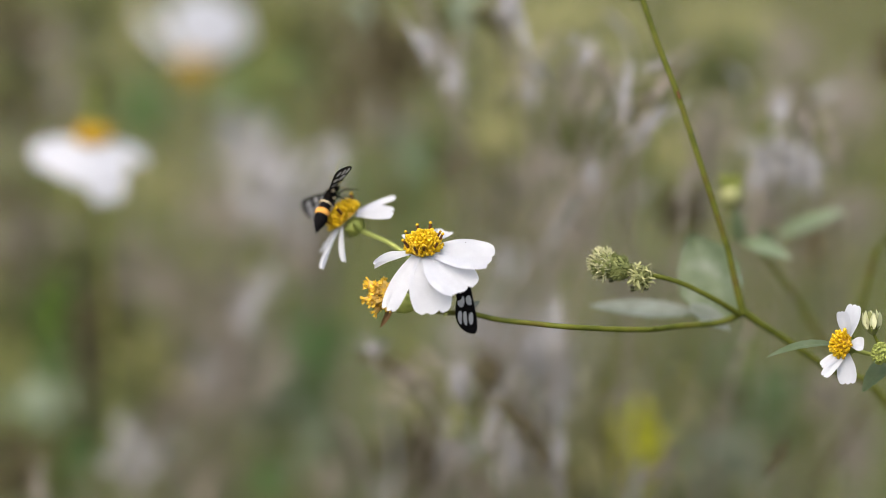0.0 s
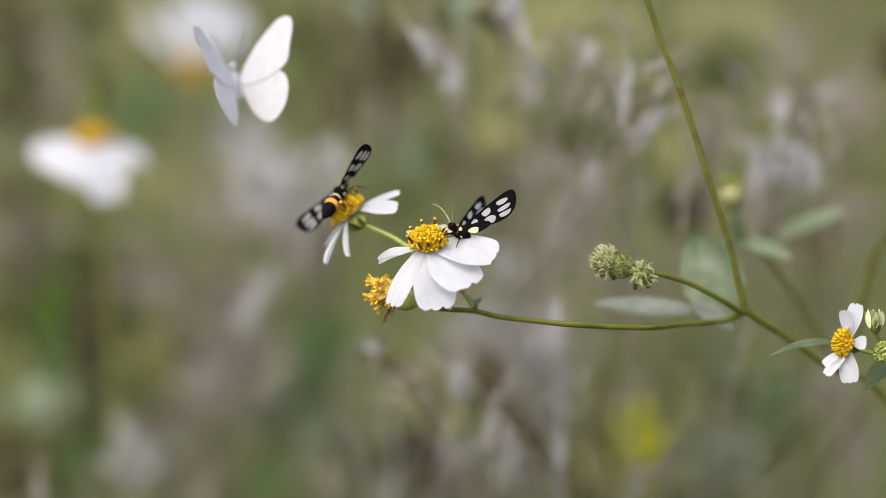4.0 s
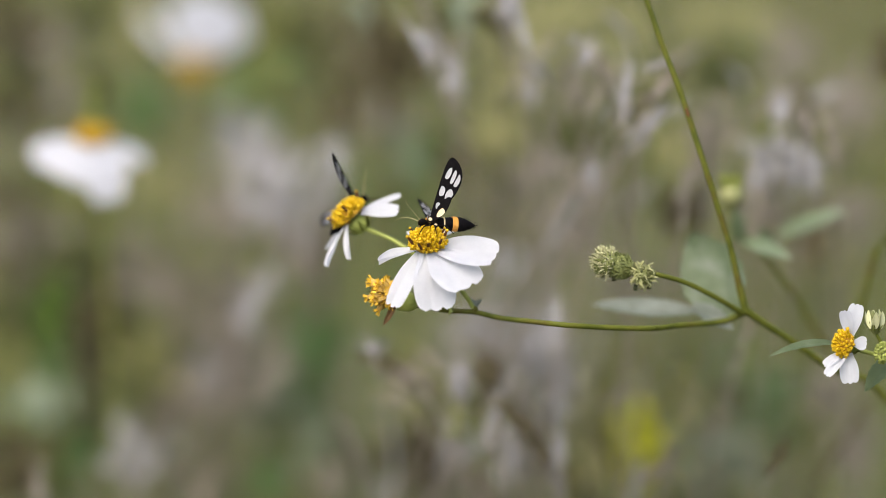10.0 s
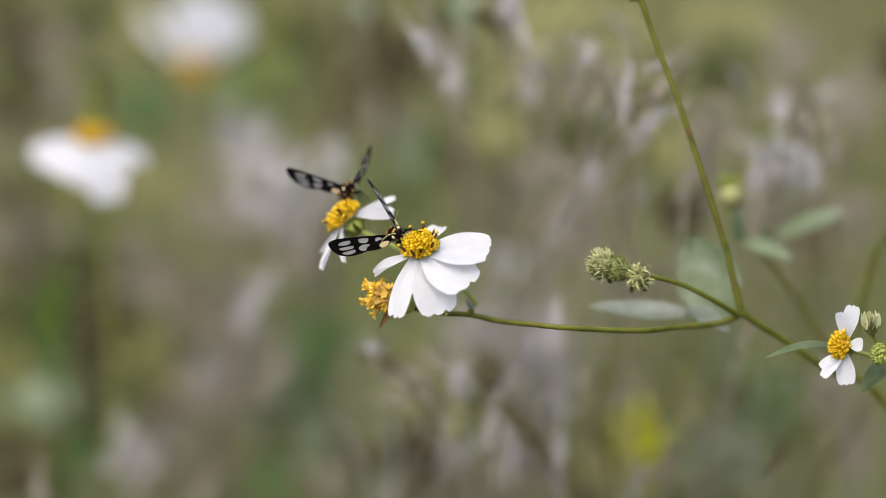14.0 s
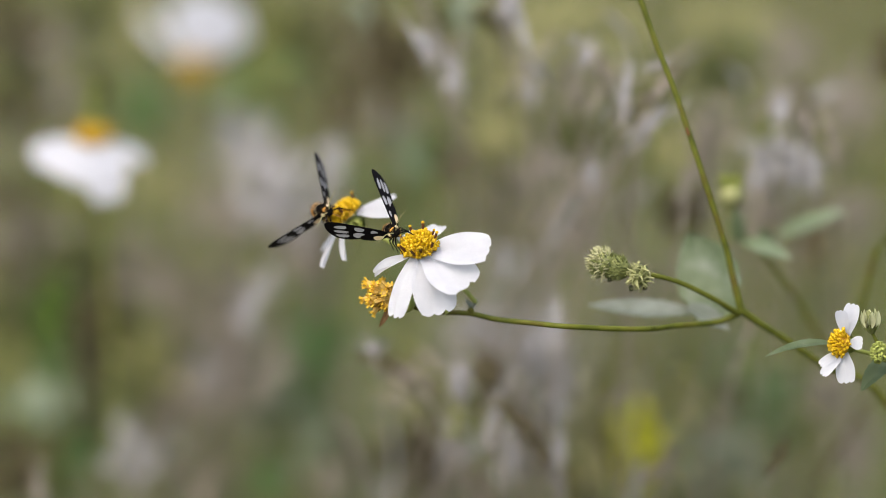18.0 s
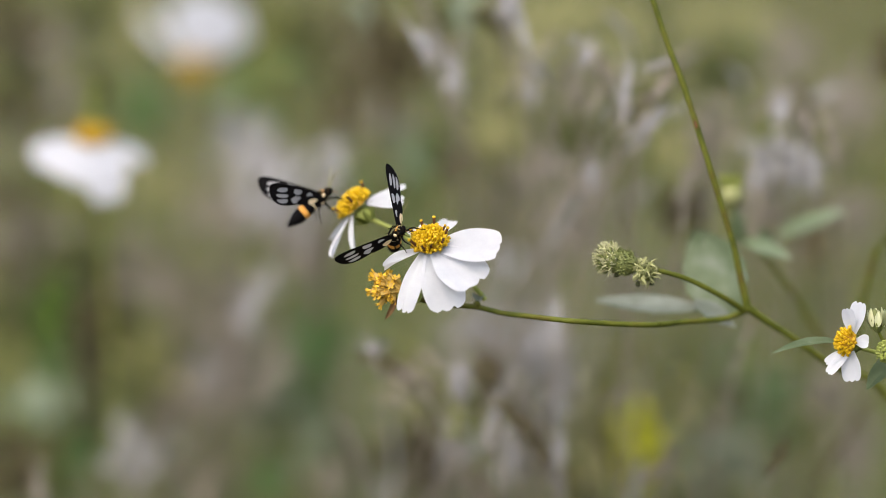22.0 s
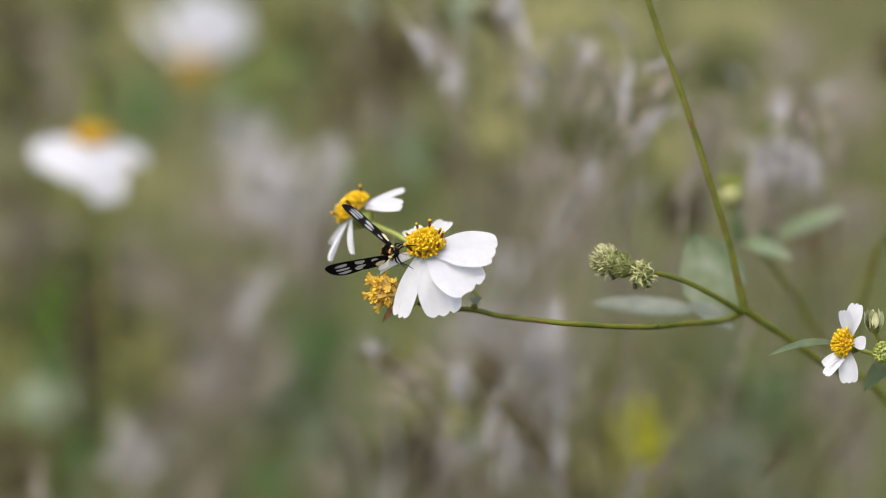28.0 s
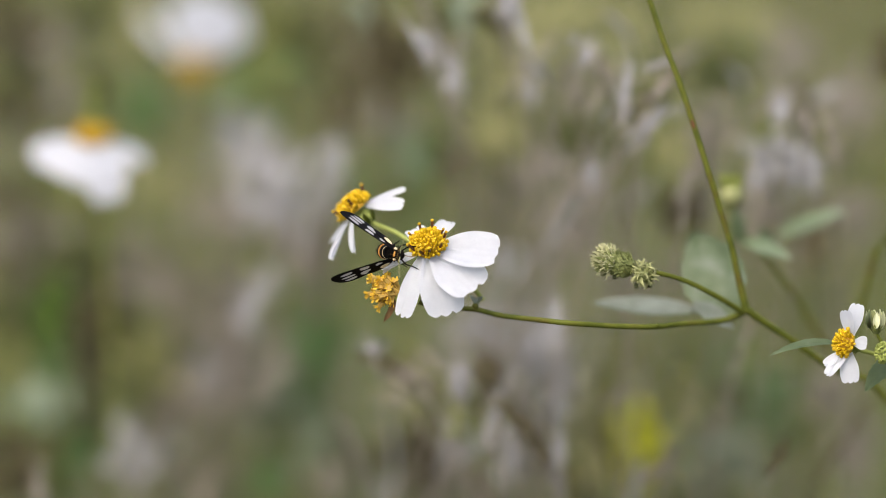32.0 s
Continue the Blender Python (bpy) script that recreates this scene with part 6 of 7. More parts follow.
    walk(near_wings[0], [
        (0, pose(-0.00112, 0.00070, 0.00084, 7.51, 31.69, 35.85)),
        (1, pose(-0.00112, 0.00070, 0.00084, 12.49, 33.43, 19.36)),
        (2, pose(-0.00112, 0.00070, 0.00084, -4.13, 42.35, 13.62)),
        (3, pose(-0.00112, 0.00070, 0.00084, 30.28, 52.25, 25.56)),
        (3.5, pose(-0.00112, 0.00070, 0.00084, 45.14, 56.39, 26.69)),
        (5.5, pose(-0.00112, 0.00070, 0.00084, 59.47, 71.36, 44.77)),
        (6, pose(-0.00112, 0.00070, 0.00084, 58.13, 58.04, 40.34)),
        (7, pose(-0.00112, 0.00070, 0.00084, 82.24, 58.61, 75.64)),
        (8, pose(-0.00112, 0.00070, 0.00084, 40.62, 25.84, 16.79)),
        (9, pose(-0.00112, 0.00070, 0.00084, 60.33, 47.30, 40.19)),
        (10, pose(-0.00112, 0.00070, 0.00084, 58.88, 48.03, 25.74)),
        (11, pose(-0.00112, 0.00070, 0.00084, 50.62, 52.01, -5.47)),
        (11.4, pose(-0.00112, 0.00070, 0.00084, 64.55, 34.94, 70.46)),
        (12, pose(-0.00112, 0.00070, 0.00084, 36.22, 65.90, 23.12)),
        (13, pose(-0.00112, 0.00070, 0.00084, 55.63, 56.02, 25.84)),
        (14, pose(-0.00112, 0.00070, 0.00084, 57.98, 43.35, 46.83)),
        (14.5, pose(-0.00112, 0.00070, 0.00084, 83.21, 57.08, 61.73)),
        (16.5, pose(-0.00112, 0.00070, 0.00084, 80.16, 46.11, 51.61)),
        (17, pose(-0.00112, 0.00070, 0.00084, 79.75, 56.95, 60.45)),
        (18, pose(-0.00112, 0.00070, 0.00084, 80.31, 45.17, 48.77)),
        (19, pose(-0.00112, 0.00070, 0.00084, 47.20, 58.69, 30.90)),
        (20, pose(-0.00112, 0.00070, 0.00084, 60.85, 58.53, 44.19)),
        (21, pose(-0.00112, 0.00070, 0.00084, 52.99, 43.91, -0.28)),
        (22, pose(-0.00112, 0.00070, 0.00084, 55.82, 42.81, -5.38)),
        (23, pose(-0.00112, 0.00070, 0.00084, 95.66, 57.26, 46.23)),
        (24, pose(-0.00112, 0.00070, 0.00084, 85.67, 42.45, 18.47)),
        (25, pose(-0.00112, 0.00070, 0.00084, 72.86, 43.83, 4.37)),
        (25.5, pose(-0.00112, 0.00070, 0.00084, 63.60, 57.27, 24.02)),
        (27.5, pose(-0.00112, 0.00070, 0.00084, 55.33, 42.43, -4.04)),
        (28, pose(-0.00112, 0.00070, 0.00084, 52.99, 61.78, 20.16)),
        (29, pose(-0.00112, 0.00070, 0.00084, 86.00, 42.30, 39.10)),
        (30, pose(-0.00112, 0.00070, 0.00084, 39.85, 22.01, 12.29)),
        (31, pose(-0.00112, 0.00070, 0.00084, 76.27, 63.40, 46.63)),
        (32, pose(-0.00112, 0.00070, 0.00084, 80.93, 45.20, 50.50)),
    ])
    walk(near_wings[1], [
        (0, pose(0.00112, 0.00070, 0.00084, 12.61, -32.28, -36.74)),
        (1, pose(0.00112, 0.00070, 0.00084, 16.95, -33.78, -24.03)),
        (2, pose(0.00112, 0.00070, 0.00084, 4.65, -41.54, -20.45)),
        (3, pose(0.00112, 0.00070, 0.00084, 33.85, -49.65, -30.55)),
        (3.5, pose(0.00112, 0.00070, 0.00084, 46.72, -53.12, -31.94)),
        (5.5, pose(0.00112, 0.00070, 0.00084, 58.89, -65.57, -46.45)),
        (6, pose(0.00112, 0.00070, 0.00084, 40.33, -61.89, -21.92)),
        (7, pose(0.00112, 0.00070, 0.00084, 79.86, -73.29, -72.18)),
        (8, pose(0.00112, 0.00070, 0.00084, 30.96, -24.49, 1.08)),
        (9, pose(0.00112, 0.00070, 0.00084, 37.06, -51.31, -12.80)),
        (10, pose(0.00112, 0.00070, 0.00084, 40.76, -49.24, -6.58)),
        (11, pose(0.00112, 0.00070, 0.00084, 45.43, -47.17, 3.93)),
        (11.4, pose(0.00112, 0.00070, 0.00084, 55.39, -44.95, -57.66)),
        (12, pose(0.00112, 0.00070, 0.00084, -26.34, -70.87, 76.27)),
        (13, pose(0.00112, 0.00070, 0.00084, 17.68, -61.35, 25.57)),
        (14, pose(0.00112, 0.00070, 0.00084, 67.47, -54.55, -9.90)),
        (14.5, pose(0.00112, 0.00070, 0.00084, 35.44, -73.36, -3.78)),
        (16.5, pose(0.00112, 0.00070, 0.00084, 57.31, -57.12, -11.93)),
        (17, pose(0.00112, 0.00070, 0.00084, 56.68, -70.37, -19.93)),
        (18, pose(0.00112, 0.00070, 0.00084, 71.76, -54.21, -25.88)),
        (19, pose(0.00112, 0.00070, 0.00084, 71.67, -53.15, -49.54)),
        (20, pose(0.00112, 0.00070, 0.00084, 69.96, -53.28, -52.76)),
        (21, pose(0.00112, 0.00070, 0.00084, 59.32, -28.43, -27.76)),
        (22, pose(0.00112, 0.00070, 0.00084, 48.44, -32.46, -24.93)),
        (23, pose(0.00112, 0.00070, 0.00084, 87.71, -42.26, -61.26)),
        (24, pose(0.00112, 0.00070, 0.00084, 76.57, -31.46, -24.84)),
        (25, pose(0.00112, 0.00070, 0.00084, 66.89, -22.26, -11.33)),
        (25.5, pose(0.00112, 0.00070, 0.00084, 103.20, -40.57, -61.79)),
        (27.5, pose(0.00112, 0.00070, 0.00084, 65.02, -34.44, -14.79)),
        (28, pose(0.00112, 0.00070, 0.00084, 77.56, -61.00, -35.65)),
        (29, pose(0.00112, 0.00070, 0.00084, 87.41, -38.68, -47.45)),
        (30, pose(0.00112, 0.00070, 0.00084, 26.81, -17.87, -20.16)),
        (31, pose(0.00112, 0.00070, 0.00084, 91.08, -59.42, -55.25)),
        (32, pose(0.00112, 0.00070, 0.00084, 91.00, -48.55, -49.34)),
    ])
    walk(near_abdomen, [
        (0, pose(0.00000, -0.00182, 0.00000, 0.60, -0.00, 0.00)),
        (1, pose(0.00000, -0.00182, 0.00000, 0.55, -0.00, 0.00)),
        (2, pose(0.00000, -0.00182, 0.00000, 15.11, -0.00, 0.00)),
        (3, pose(0.00000, -0.00182, 0.00000, 23.30, -0.00, 0.00)),
        (3.5, pose(0.00000, -0.00182, 0.00000, 15.80, -0.00, 0.00)),
        (5.5, pose(0.00000, -0.00182, 0.00000, -6.42, -0.00, 0.00)),
        (6, pose(0.00000, -0.00182, 0.00000, -0.83, -0.00, 0.00)),
        (7, pose(0.00000, -0.00182, 0.00000, 10.84, -0.00, 0.00)),
        (8, pose(0.00000, -0.00182, 0.00000, -2.80, -0.00, 0.00)),
        (9, pose(0.00000, -0.00182, 0.00000, -0.78, -0.00, 0.00)),
        (10, pose(0.00000, -0.00182, 0.00000, 2.99, -0.00, 0.00)),
        (11, pose(0.00000, -0.00182, 0.00000, -4.85, -0.00, 0.00)),
        (11.4, pose(0.00000, -0.00182, 0.00000)),
        (12, pose(0.00000, -0.00182, 0.00000, -42.08, -0.00, 0.00)),
        (13, pose(0.00000, -0.00182, 0.00000, -24.97, -0.00, 0.00)),
        (14, pose(0.00000, -0.00182, 0.00000, 2.81, -0.00, 0.00)),
        (14.5, pose(0.00000, -0.00182, 0.00000, -11.52, -0.00, 0.00)),
        (16.5, pose(0.00000, -0.00182, 0.00000, 1.38, -0.00, 0.00)),
        (17, pose(0.00000, -0.00182, 0.00000, -7.26, -0.00, 0.00)),
        (18, pose(0.00000, -0.00182, 0.00000, 14.99, -0.00, 0.00)),
        (19, pose(0.00000, -0.00182, 0.00000, 31.53, -0.00, 0.00)),
        (20, pose(0.00000, -0.00182, 0.00000, 40.12, -0.00, 0.00)),
        (21, pose(0.00000, -0.00182, 0.00000, 37.51, -0.00, 0.00)),
        (22, pose(0.00000, -0.00182, 0.00000, 29.24, -0.00, 0.00)),
        (23, pose(0.00000, -0.00182, 0.00000, 28.31, -0.00, 0.00)),
        (24, pose(0.00000, -0.00182, 0.00000, 25.35, -0.00, 0.00)),
        (25, pose(0.00000, -0.00182, 0.00000, 19.59, -0.00, 0.00)),
        (25.5, pose(0.00000, -0.00182, 0.00000, 14.46, -0.00, 0.00)),
        (27.5, pose(0.00000, -0.00182, 0.00000, 25.61, -0.00, 0.00)),
        (28, pose(0.00000, -0.00182, 0.00000, 21.56, -0.00, 0.00)),
        (29, pose(0.00000, -0.00182, 0.00000, 29.81, -0.00, 0.00)),
        (30, pose(0.00000, -0.00182, 0.00000, 22.41, -0.00, 0.00)),
        (31, pose(0.00000, -0.00182, 0.00000, 34.25, -0.00, 0.00)),
        (32, pose(0.00000, -0.00182, 0.00000, 23.07, -0.00, 0.00)),
    ])
    # the moth on the rear flower, which flies off at last
    walk(far_moth, [
        (0, PLAN @ pose(-0.02837, 0.01330, 0.01312, 49.33, -19.82, -68.69)),
        (1, PLAN @ pose(-0.02746, 0.01288, 0.01320, 40.82, -28.64, -63.33)),
        (1.5, PLAN @ pose(-0.02746, 0.01288, 0.01320, 40.82, -28.64, -63.33)),
        (2, PLAN @ pose(-0.02709, 0.01260, 0.01512, 54.09, -21.49, -66.21)),
        (3, PLAN @ pose(-0.02679, 0.01288, 0.01358, 41.51, -28.34, -58.23)),
        (3.5, PLAN @ pose(-0.02643, 0.01288, 0.01364, 41.58, -28.33, -54.59)),
        (5.5, PLAN @ pose(-0.02505, 0.01540, 0.01510, 41.24, -38.73, -54.58)),
        (6, PLAN @ pose(-0.02486, 0.01540, 0.01513, 37.05, -37.83, -54.68)),
        (7, PLAN @ pose(-0.02465, 0.01750, 0.01311, -3.96, -31.70, 0.11)),
        (8, PLAN @ pose(-0.02307, 0.01820, 0.01294, -8.74, -21.19, 0.44)),
        (9, PLAN @ pose(-0.02408, 0.01820, 0.01209, -7.44, -23.49, 0.60)),
        (9.5, PLAN @ pose(-0.02335, 0.01820, 0.01211, -8.94, -37.37, -0.02)),
        (9.8, PLAN @ pose(-0.02248, 0.01988, 0.01104, 43.47, -35.66, -70.24)),
        (10, PLAN @ pose(-0.02192, 0.01988, 0.01072, 45.65, -29.38, -87.20)),
        (10.3, PLAN @ pose(-0.02125, 0.01792, 0.01323, 29.67, 2.86, -35.17)),
        (11, PLAN @ pose(-0.02122, 0.01708, 0.01339, 37.57, -0.64, -92.51)),
        (12, PLAN @ pose(-0.02127, 0.01708, 0.01582, 37.96, -1.79, -91.65)),
        (13, PLAN @ pose(-0.02089, 0.01708, 0.01391, 37.96, -1.79, -91.65)),
        (14, PLAN @ pose(-0.02375, 0.01512, 0.01506, 8.25, 18.54, -166.95)),
        (14.5, PLAN @ pose(-0.02491, 0.01400, 0.01489, 10.38, 22.75, -167.74)),
        (16.5, PLAN @ pose(-0.02789, 0.01176, 0.01286, -19.25, 40.57, -170.58)),
        (17, PLAN @ pose(-0.02780, 0.01064, 0.01145, -11.94, 40.00, -160.53)),
        (18, PLAN @ pose(-0.02962, 0.00952, 0.00958, -16.14, 63.16, -166.46)),
        (19, PLAN @ pose(-0.03013, 0.00896, 0.00635, -11.85, 61.53, -165.83)),
        (20, PLAN @ pose(-0.03003, 0.00784, -0.00131, 139.64, 81.14, -15.52)),
        (20.5, PLAN @ pose(-0.02955, 0.00784, 0.00173, 39.53, 80.24, -116.97)),
        (21, PLAN @ pose(-0.02773, 0.00840, 0.00357, 65.38, 52.04, -119.99)),
        (21.2, PLAN @ pose(-0.02962, 0.01288, 0.00510, 53.88, 19.69, -116.57)),
        (21.4, PLAN @ pose(-0.03331, 0.01288, 0.00581, 59.78, 16.25, -86.14)),
        (21.5, PLAN @ pose(-0.03274, 0.01288, 0.01559, 67.15, 7.43, -72.94)),
        (21.6, PLAN @ pose(-0.04850, 0.01344, 0.02964, 62.08, 5.82, -38.56)),
        (21.8, PLAN @ pose(-0.06512, 0.01400, 0.03632, 63.75, 3.97, -37.00)),
        (21.9, PLAN @ pose(-0.04880, 0.01400, 0.02540, 50.01, 14.44, -55.01)),
        (22, PLAN @ pose(-0.03092, 0.01400, 0.01262, 38.88, 8.19, -75.85)),
        (22.2, PLAN @ pose(-0.04615, 0.01470, 0.00696, 54.25, 17.11, -32.78)),
        (22.4, PLAN @ pose(-0.07870, 0.01540, 0.00639, 24.31, 1.68, -15.63)),
        (22.6, PLAN @ pose(-0.09390, 0.01540, -0.01151, 23.02, 7.02, -74.22)),
        (22.8, PLAN @ pose(-0.09831, 0.01540, -0.00625, 26.28, 16.75, -102.46)),
        (22.9, PLAN @ pose(-0.10214, 0.01540, 0.00184, 25.73, 12.79, -90.62)),
        (23, PLAN @ pose(-0.09575, 0.01540, 0.01122, 38.54, 11.88, -80.69)),
        (23.1, PLAN @ pose(-0.10030, 0.01540, 0.01264, 32.97, 13.10, -81.63)),
        (23.2, PLAN @ pose(-0.10073, 0.01540, 0.00298, 32.97, 13.10, -81.63)),
        (23.4, PLAN @ pose(-0.09644, 0.01540, -0.00056, 27.53, 15.94, -88.98)),
        (23.5, PLAN @ pose(-0.09999, 0.01540, 0.00554, 33.07, 15.03, -87.54)),
        (23.6, PLAN @ pose(-0.09886, 0.01540, 0.00980, 32.97, 13.10, -81.63)),
        (23.8, PLAN @ pose(-0.10143, 0.01540, 0.00156, 28.40, 10.37, -84.44)),
        (24, PLAN @ pose(-0.09717, 0.01540, -0.00511, 30.66, 1.93, -75.15)),
        (24.2, PLAN @ pose(-0.10782, 0.01540, -0.01520, 47.06, 16.06, -81.57)),
        (24.4, PLAN @ pose(-0.12164, 0.01820, -0.01695, 42.71, 17.49, -82.63)),
        (24.6, PLAN @ pose(-0.13088, 0.02380, -0.02563, 42.71, 17.49, -82.63)),
        (24.8, PLAN @ pose(-0.12325, 0.03220, -0.03955, 42.71, 17.49, -82.63)),
        (25, PLAN @ pose(-0.11039, 0.03920, -0.03646, 43.29, 9.27, -73.24)),
        (25.1, PLAN @ pose(-0.10691, 0.03920, -0.03036, 41.01, 9.61, -73.61)),
        (25.2, PLAN @ pose(-0.10633, 0.03920, -0.01525, 39.35, 11.48, -73.14)),
        (25.3, PLAN @ pose(-0.10879, 0.03920, -0.00247, 33.51, 16.24, -79.51)),
        (25.4, PLAN @ pose(-0.11127, 0.03920, 0.00567, 33.51, 16.24, -79.51)),
        (25.5, PLAN @ pose(-0.10691, 0.03920, 0.00422, 19.97, 14.44, -78.11)),
        (25.7, PLAN @ pose(-0.12583, 0.04200, 0.01470, 29.50, -0.00, -45.00)),
        (26.4, PLAN @ pose(-0.17918, 0.06580, 0.04777, 25.88, -0.00, 14.04)),
        (27.5, PLAN @ pose(-0.29736, 0.13300, 0.08539, 24.99, -3.61, 33.86)),
        (32, PLAN @ pose(-0.40761, 0.23100, 0.12670, 24.99, -3.61, 33.86)),
    ])
    walk(far_wings[0], [
        (0, pose(-0.00112, 0.00070, 0.00084, 48.01, 11.12, -5.57)),
        (1, pose(-0.00112, 0.00070, 0.00084, 44.72, 14.94, -4.70)),
        (1.5, pose(-0.00112, 0.00070, 0.00084, 44.72, 14.94, -4.70)),
        (2, pose(-0.00112, 0.00070, 0.00084, 6.45, 41.18, -13.36)),
        (3, pose(-0.00112, 0.00070, 0.00084, 47.58, 11.90, -1.23)),
        (3.5, pose(-0.00112, 0.00070, 0.00084, 39.06, 6.83, 9.95)),
        (5.5, pose(-0.00112, 0.00070, 0.00084, 139.52, 16.04, 1.53)),
        (6, pose(-0.00112, 0.00070, 0.00084, 142.59, 14.50, 12.01)),
        (7, pose(-0.00112, 0.00070, 0.00084, 51.88, 33.00, 36.47)),
        (8, pose(-0.00112, 0.00070, 0.00084, 17.85, -7.97, 27.60)),
        (9, pose(-0.00112, 0.00070, 0.00084, 29.41, 0.42, 32.19)),
        (9.5, pose(-0.00112, 0.00070, 0.00084, 47.90, 0.80, 46.48)),
        (9.8, pose(-0.00112, 0.00070, 0.00084, 20.08, 32.52, 14.61)),
        (10, pose(-0.00112, 0.00070, 0.00084, 17.54, 33.66, 9.44)),
        (10.3, pose(-0.00112, 0.00070, 0.00084, 114.21, 62.04, 109.86)),
        (11, pose(-0.00112, 0.00070, 0.00084, 77.55, 52.56, 35.09)),
        (12, pose(-0.00112, 0.00070, 0.00084, 81.57, 58.45, 38.88)),
        (13, pose(-0.00112, 0.00070, 0.00084, 81.57, 58.45, 38.88)),
        (14, pose(-0.00112, 0.00070, 0.00084, 51.81, 32.77, 42.59)),
        (14.5, pose(-0.00112, 0.00070, 0.00084, 45.62, 36.06, 20.41)),
        (16.5, pose(-0.00112, 0.00070, 0.00084, 34.80, 28.66, 42.92)),
        (17, pose(-0.00112, 0.00070, 0.00084, 80.11, 15.29, 34.02)),
        (18, pose(-0.00112, 0.00070, 0.00084, 65.24, 15.21, 40.65)),
        (19, pose(-0.00112, 0.00070, 0.00084, 111.00, 26.47, 59.99)),
        (20, pose(-0.00112, 0.00070, 0.00084, -5.53, 27.61, 42.22)),
        (20.5, pose(-0.00112, 0.00070, 0.00084, 20.55, 13.21, 27.46)),
        (21, pose(-0.00112, 0.00070, 0.00084, 85.77, 45.75, 48.61)),
        (21.2, pose(-0.00112, 0.00070, 0.00084, 22.25, 38.38, 19.28)),
        (21.4, pose(-0.00112, 0.00070, 0.00084, 12.61, 9.66, 15.22)),
        (21.5, pose(-0.00112, 0.00070, 0.00084, 34.15, 56.77, 28.19)),
        (21.6, pose(-0.00112, 0.00070, 0.00084, 12.61, 9.66, 15.22)),
        (21.8, pose(-0.00112, 0.00070, 0.00084, 30.29, 52.30, 25.04)),
        (21.9, pose(-0.00112, 0.00070, 0.00084, 12.61, 9.66, 15.22)),
        (22, pose(-0.00112, 0.00070, 0.00084, 57.17, 46.32, 56.16)),
        (22.2, pose(-0.00112, 0.00070, 0.00084, 12.08, 7.73, 15.14)),
        (22.4, pose(-0.00112, 0.00070, 0.00084, 13.15, 11.59, 15.32)),
        (22.6, pose(-0.00112, 0.00070, 0.00084, 34.15, 56.77, 28.19)),
        (22.8, pose(-0.00112, 0.00070, 0.00084, 16.88, 24.09, 16.47)),
        (22.9, pose(-0.00112, 0.00070, 0.00084, 34.15, 56.77, 28.19)),
        (23, pose(-0.00112, 0.00070, 0.00084, 49.53, 29.82, 58.93)),
        (23.1, pose(-0.00112, 0.00070, 0.00084, 13.97, 14.48, 15.50)),
        (23.2, pose(-0.00112, 0.00070, 0.00084, 57.17, 46.32, 56.16)),
        (23.4, pose(-0.00112, 0.00070, 0.00084, 15.38, 19.29, 15.92)),
        (23.5, pose(-0.00112, 0.00070, 0.00084, 54.81, 45.19, 54.47)),
        (23.6, pose(-0.00112, 0.00070, 0.00084, 15.38, 19.29, 15.92)),
        (23.8, pose(-0.00112, 0.00070, 0.00084, 30.29, 52.30, 25.04)),
        (24, pose(-0.00112, 0.00070, 0.00084, 20.77, 15.52, -31.26)),
        (24.2, pose(-0.00112, 0.00070, 0.00084, 13.97, 14.48, 15.50)),
        (24.4, pose(-0.00112, 0.00070, 0.00084, 30.29, 52.30, 25.04)),
        (24.6, pose(-0.00112, 0.00070, 0.00084, 13.97, 14.48, 15.50)),
        (24.8, pose(-0.00112, 0.00070, 0.00084, 30.29, 52.30, 25.04)),
        (25, pose(-0.00112, 0.00070, 0.00084, 36.57, 37.76, 39.23)),
        (25.1, pose(-0.00112, 0.00070, 0.00084, 13.97, 14.48, 15.50)),
        (25.2, pose(-0.00112, 0.00070, 0.00084, 34.15, 56.77, 28.19)),
        (25.3, pose(-0.00112, 0.00070, 0.00084, 13.97, 14.48, 15.50)),
        (25.4, pose(-0.00112, 0.00070, 0.00084, 34.15, 56.77, 28.19)),
        (25.5, pose(-0.00112, 0.00070, 0.00084, 13.97, 14.48, 15.50)),
        (25.7, pose(-0.00112, 0.00070, 0.00084, 30.29, 52.30, 25.04)),
        (26.4, pose(-0.00112, 0.00070, 0.00084, 13.97, 14.48, 15.50)),
        (27.5, pose(-0.00112, 0.00070, 0.00084, 30.29, 52.30, 25.04)),
        (32, pose(-0.00112, 0.00070, 0.00084, 15.38, 19.29, 15.92)),
    ])
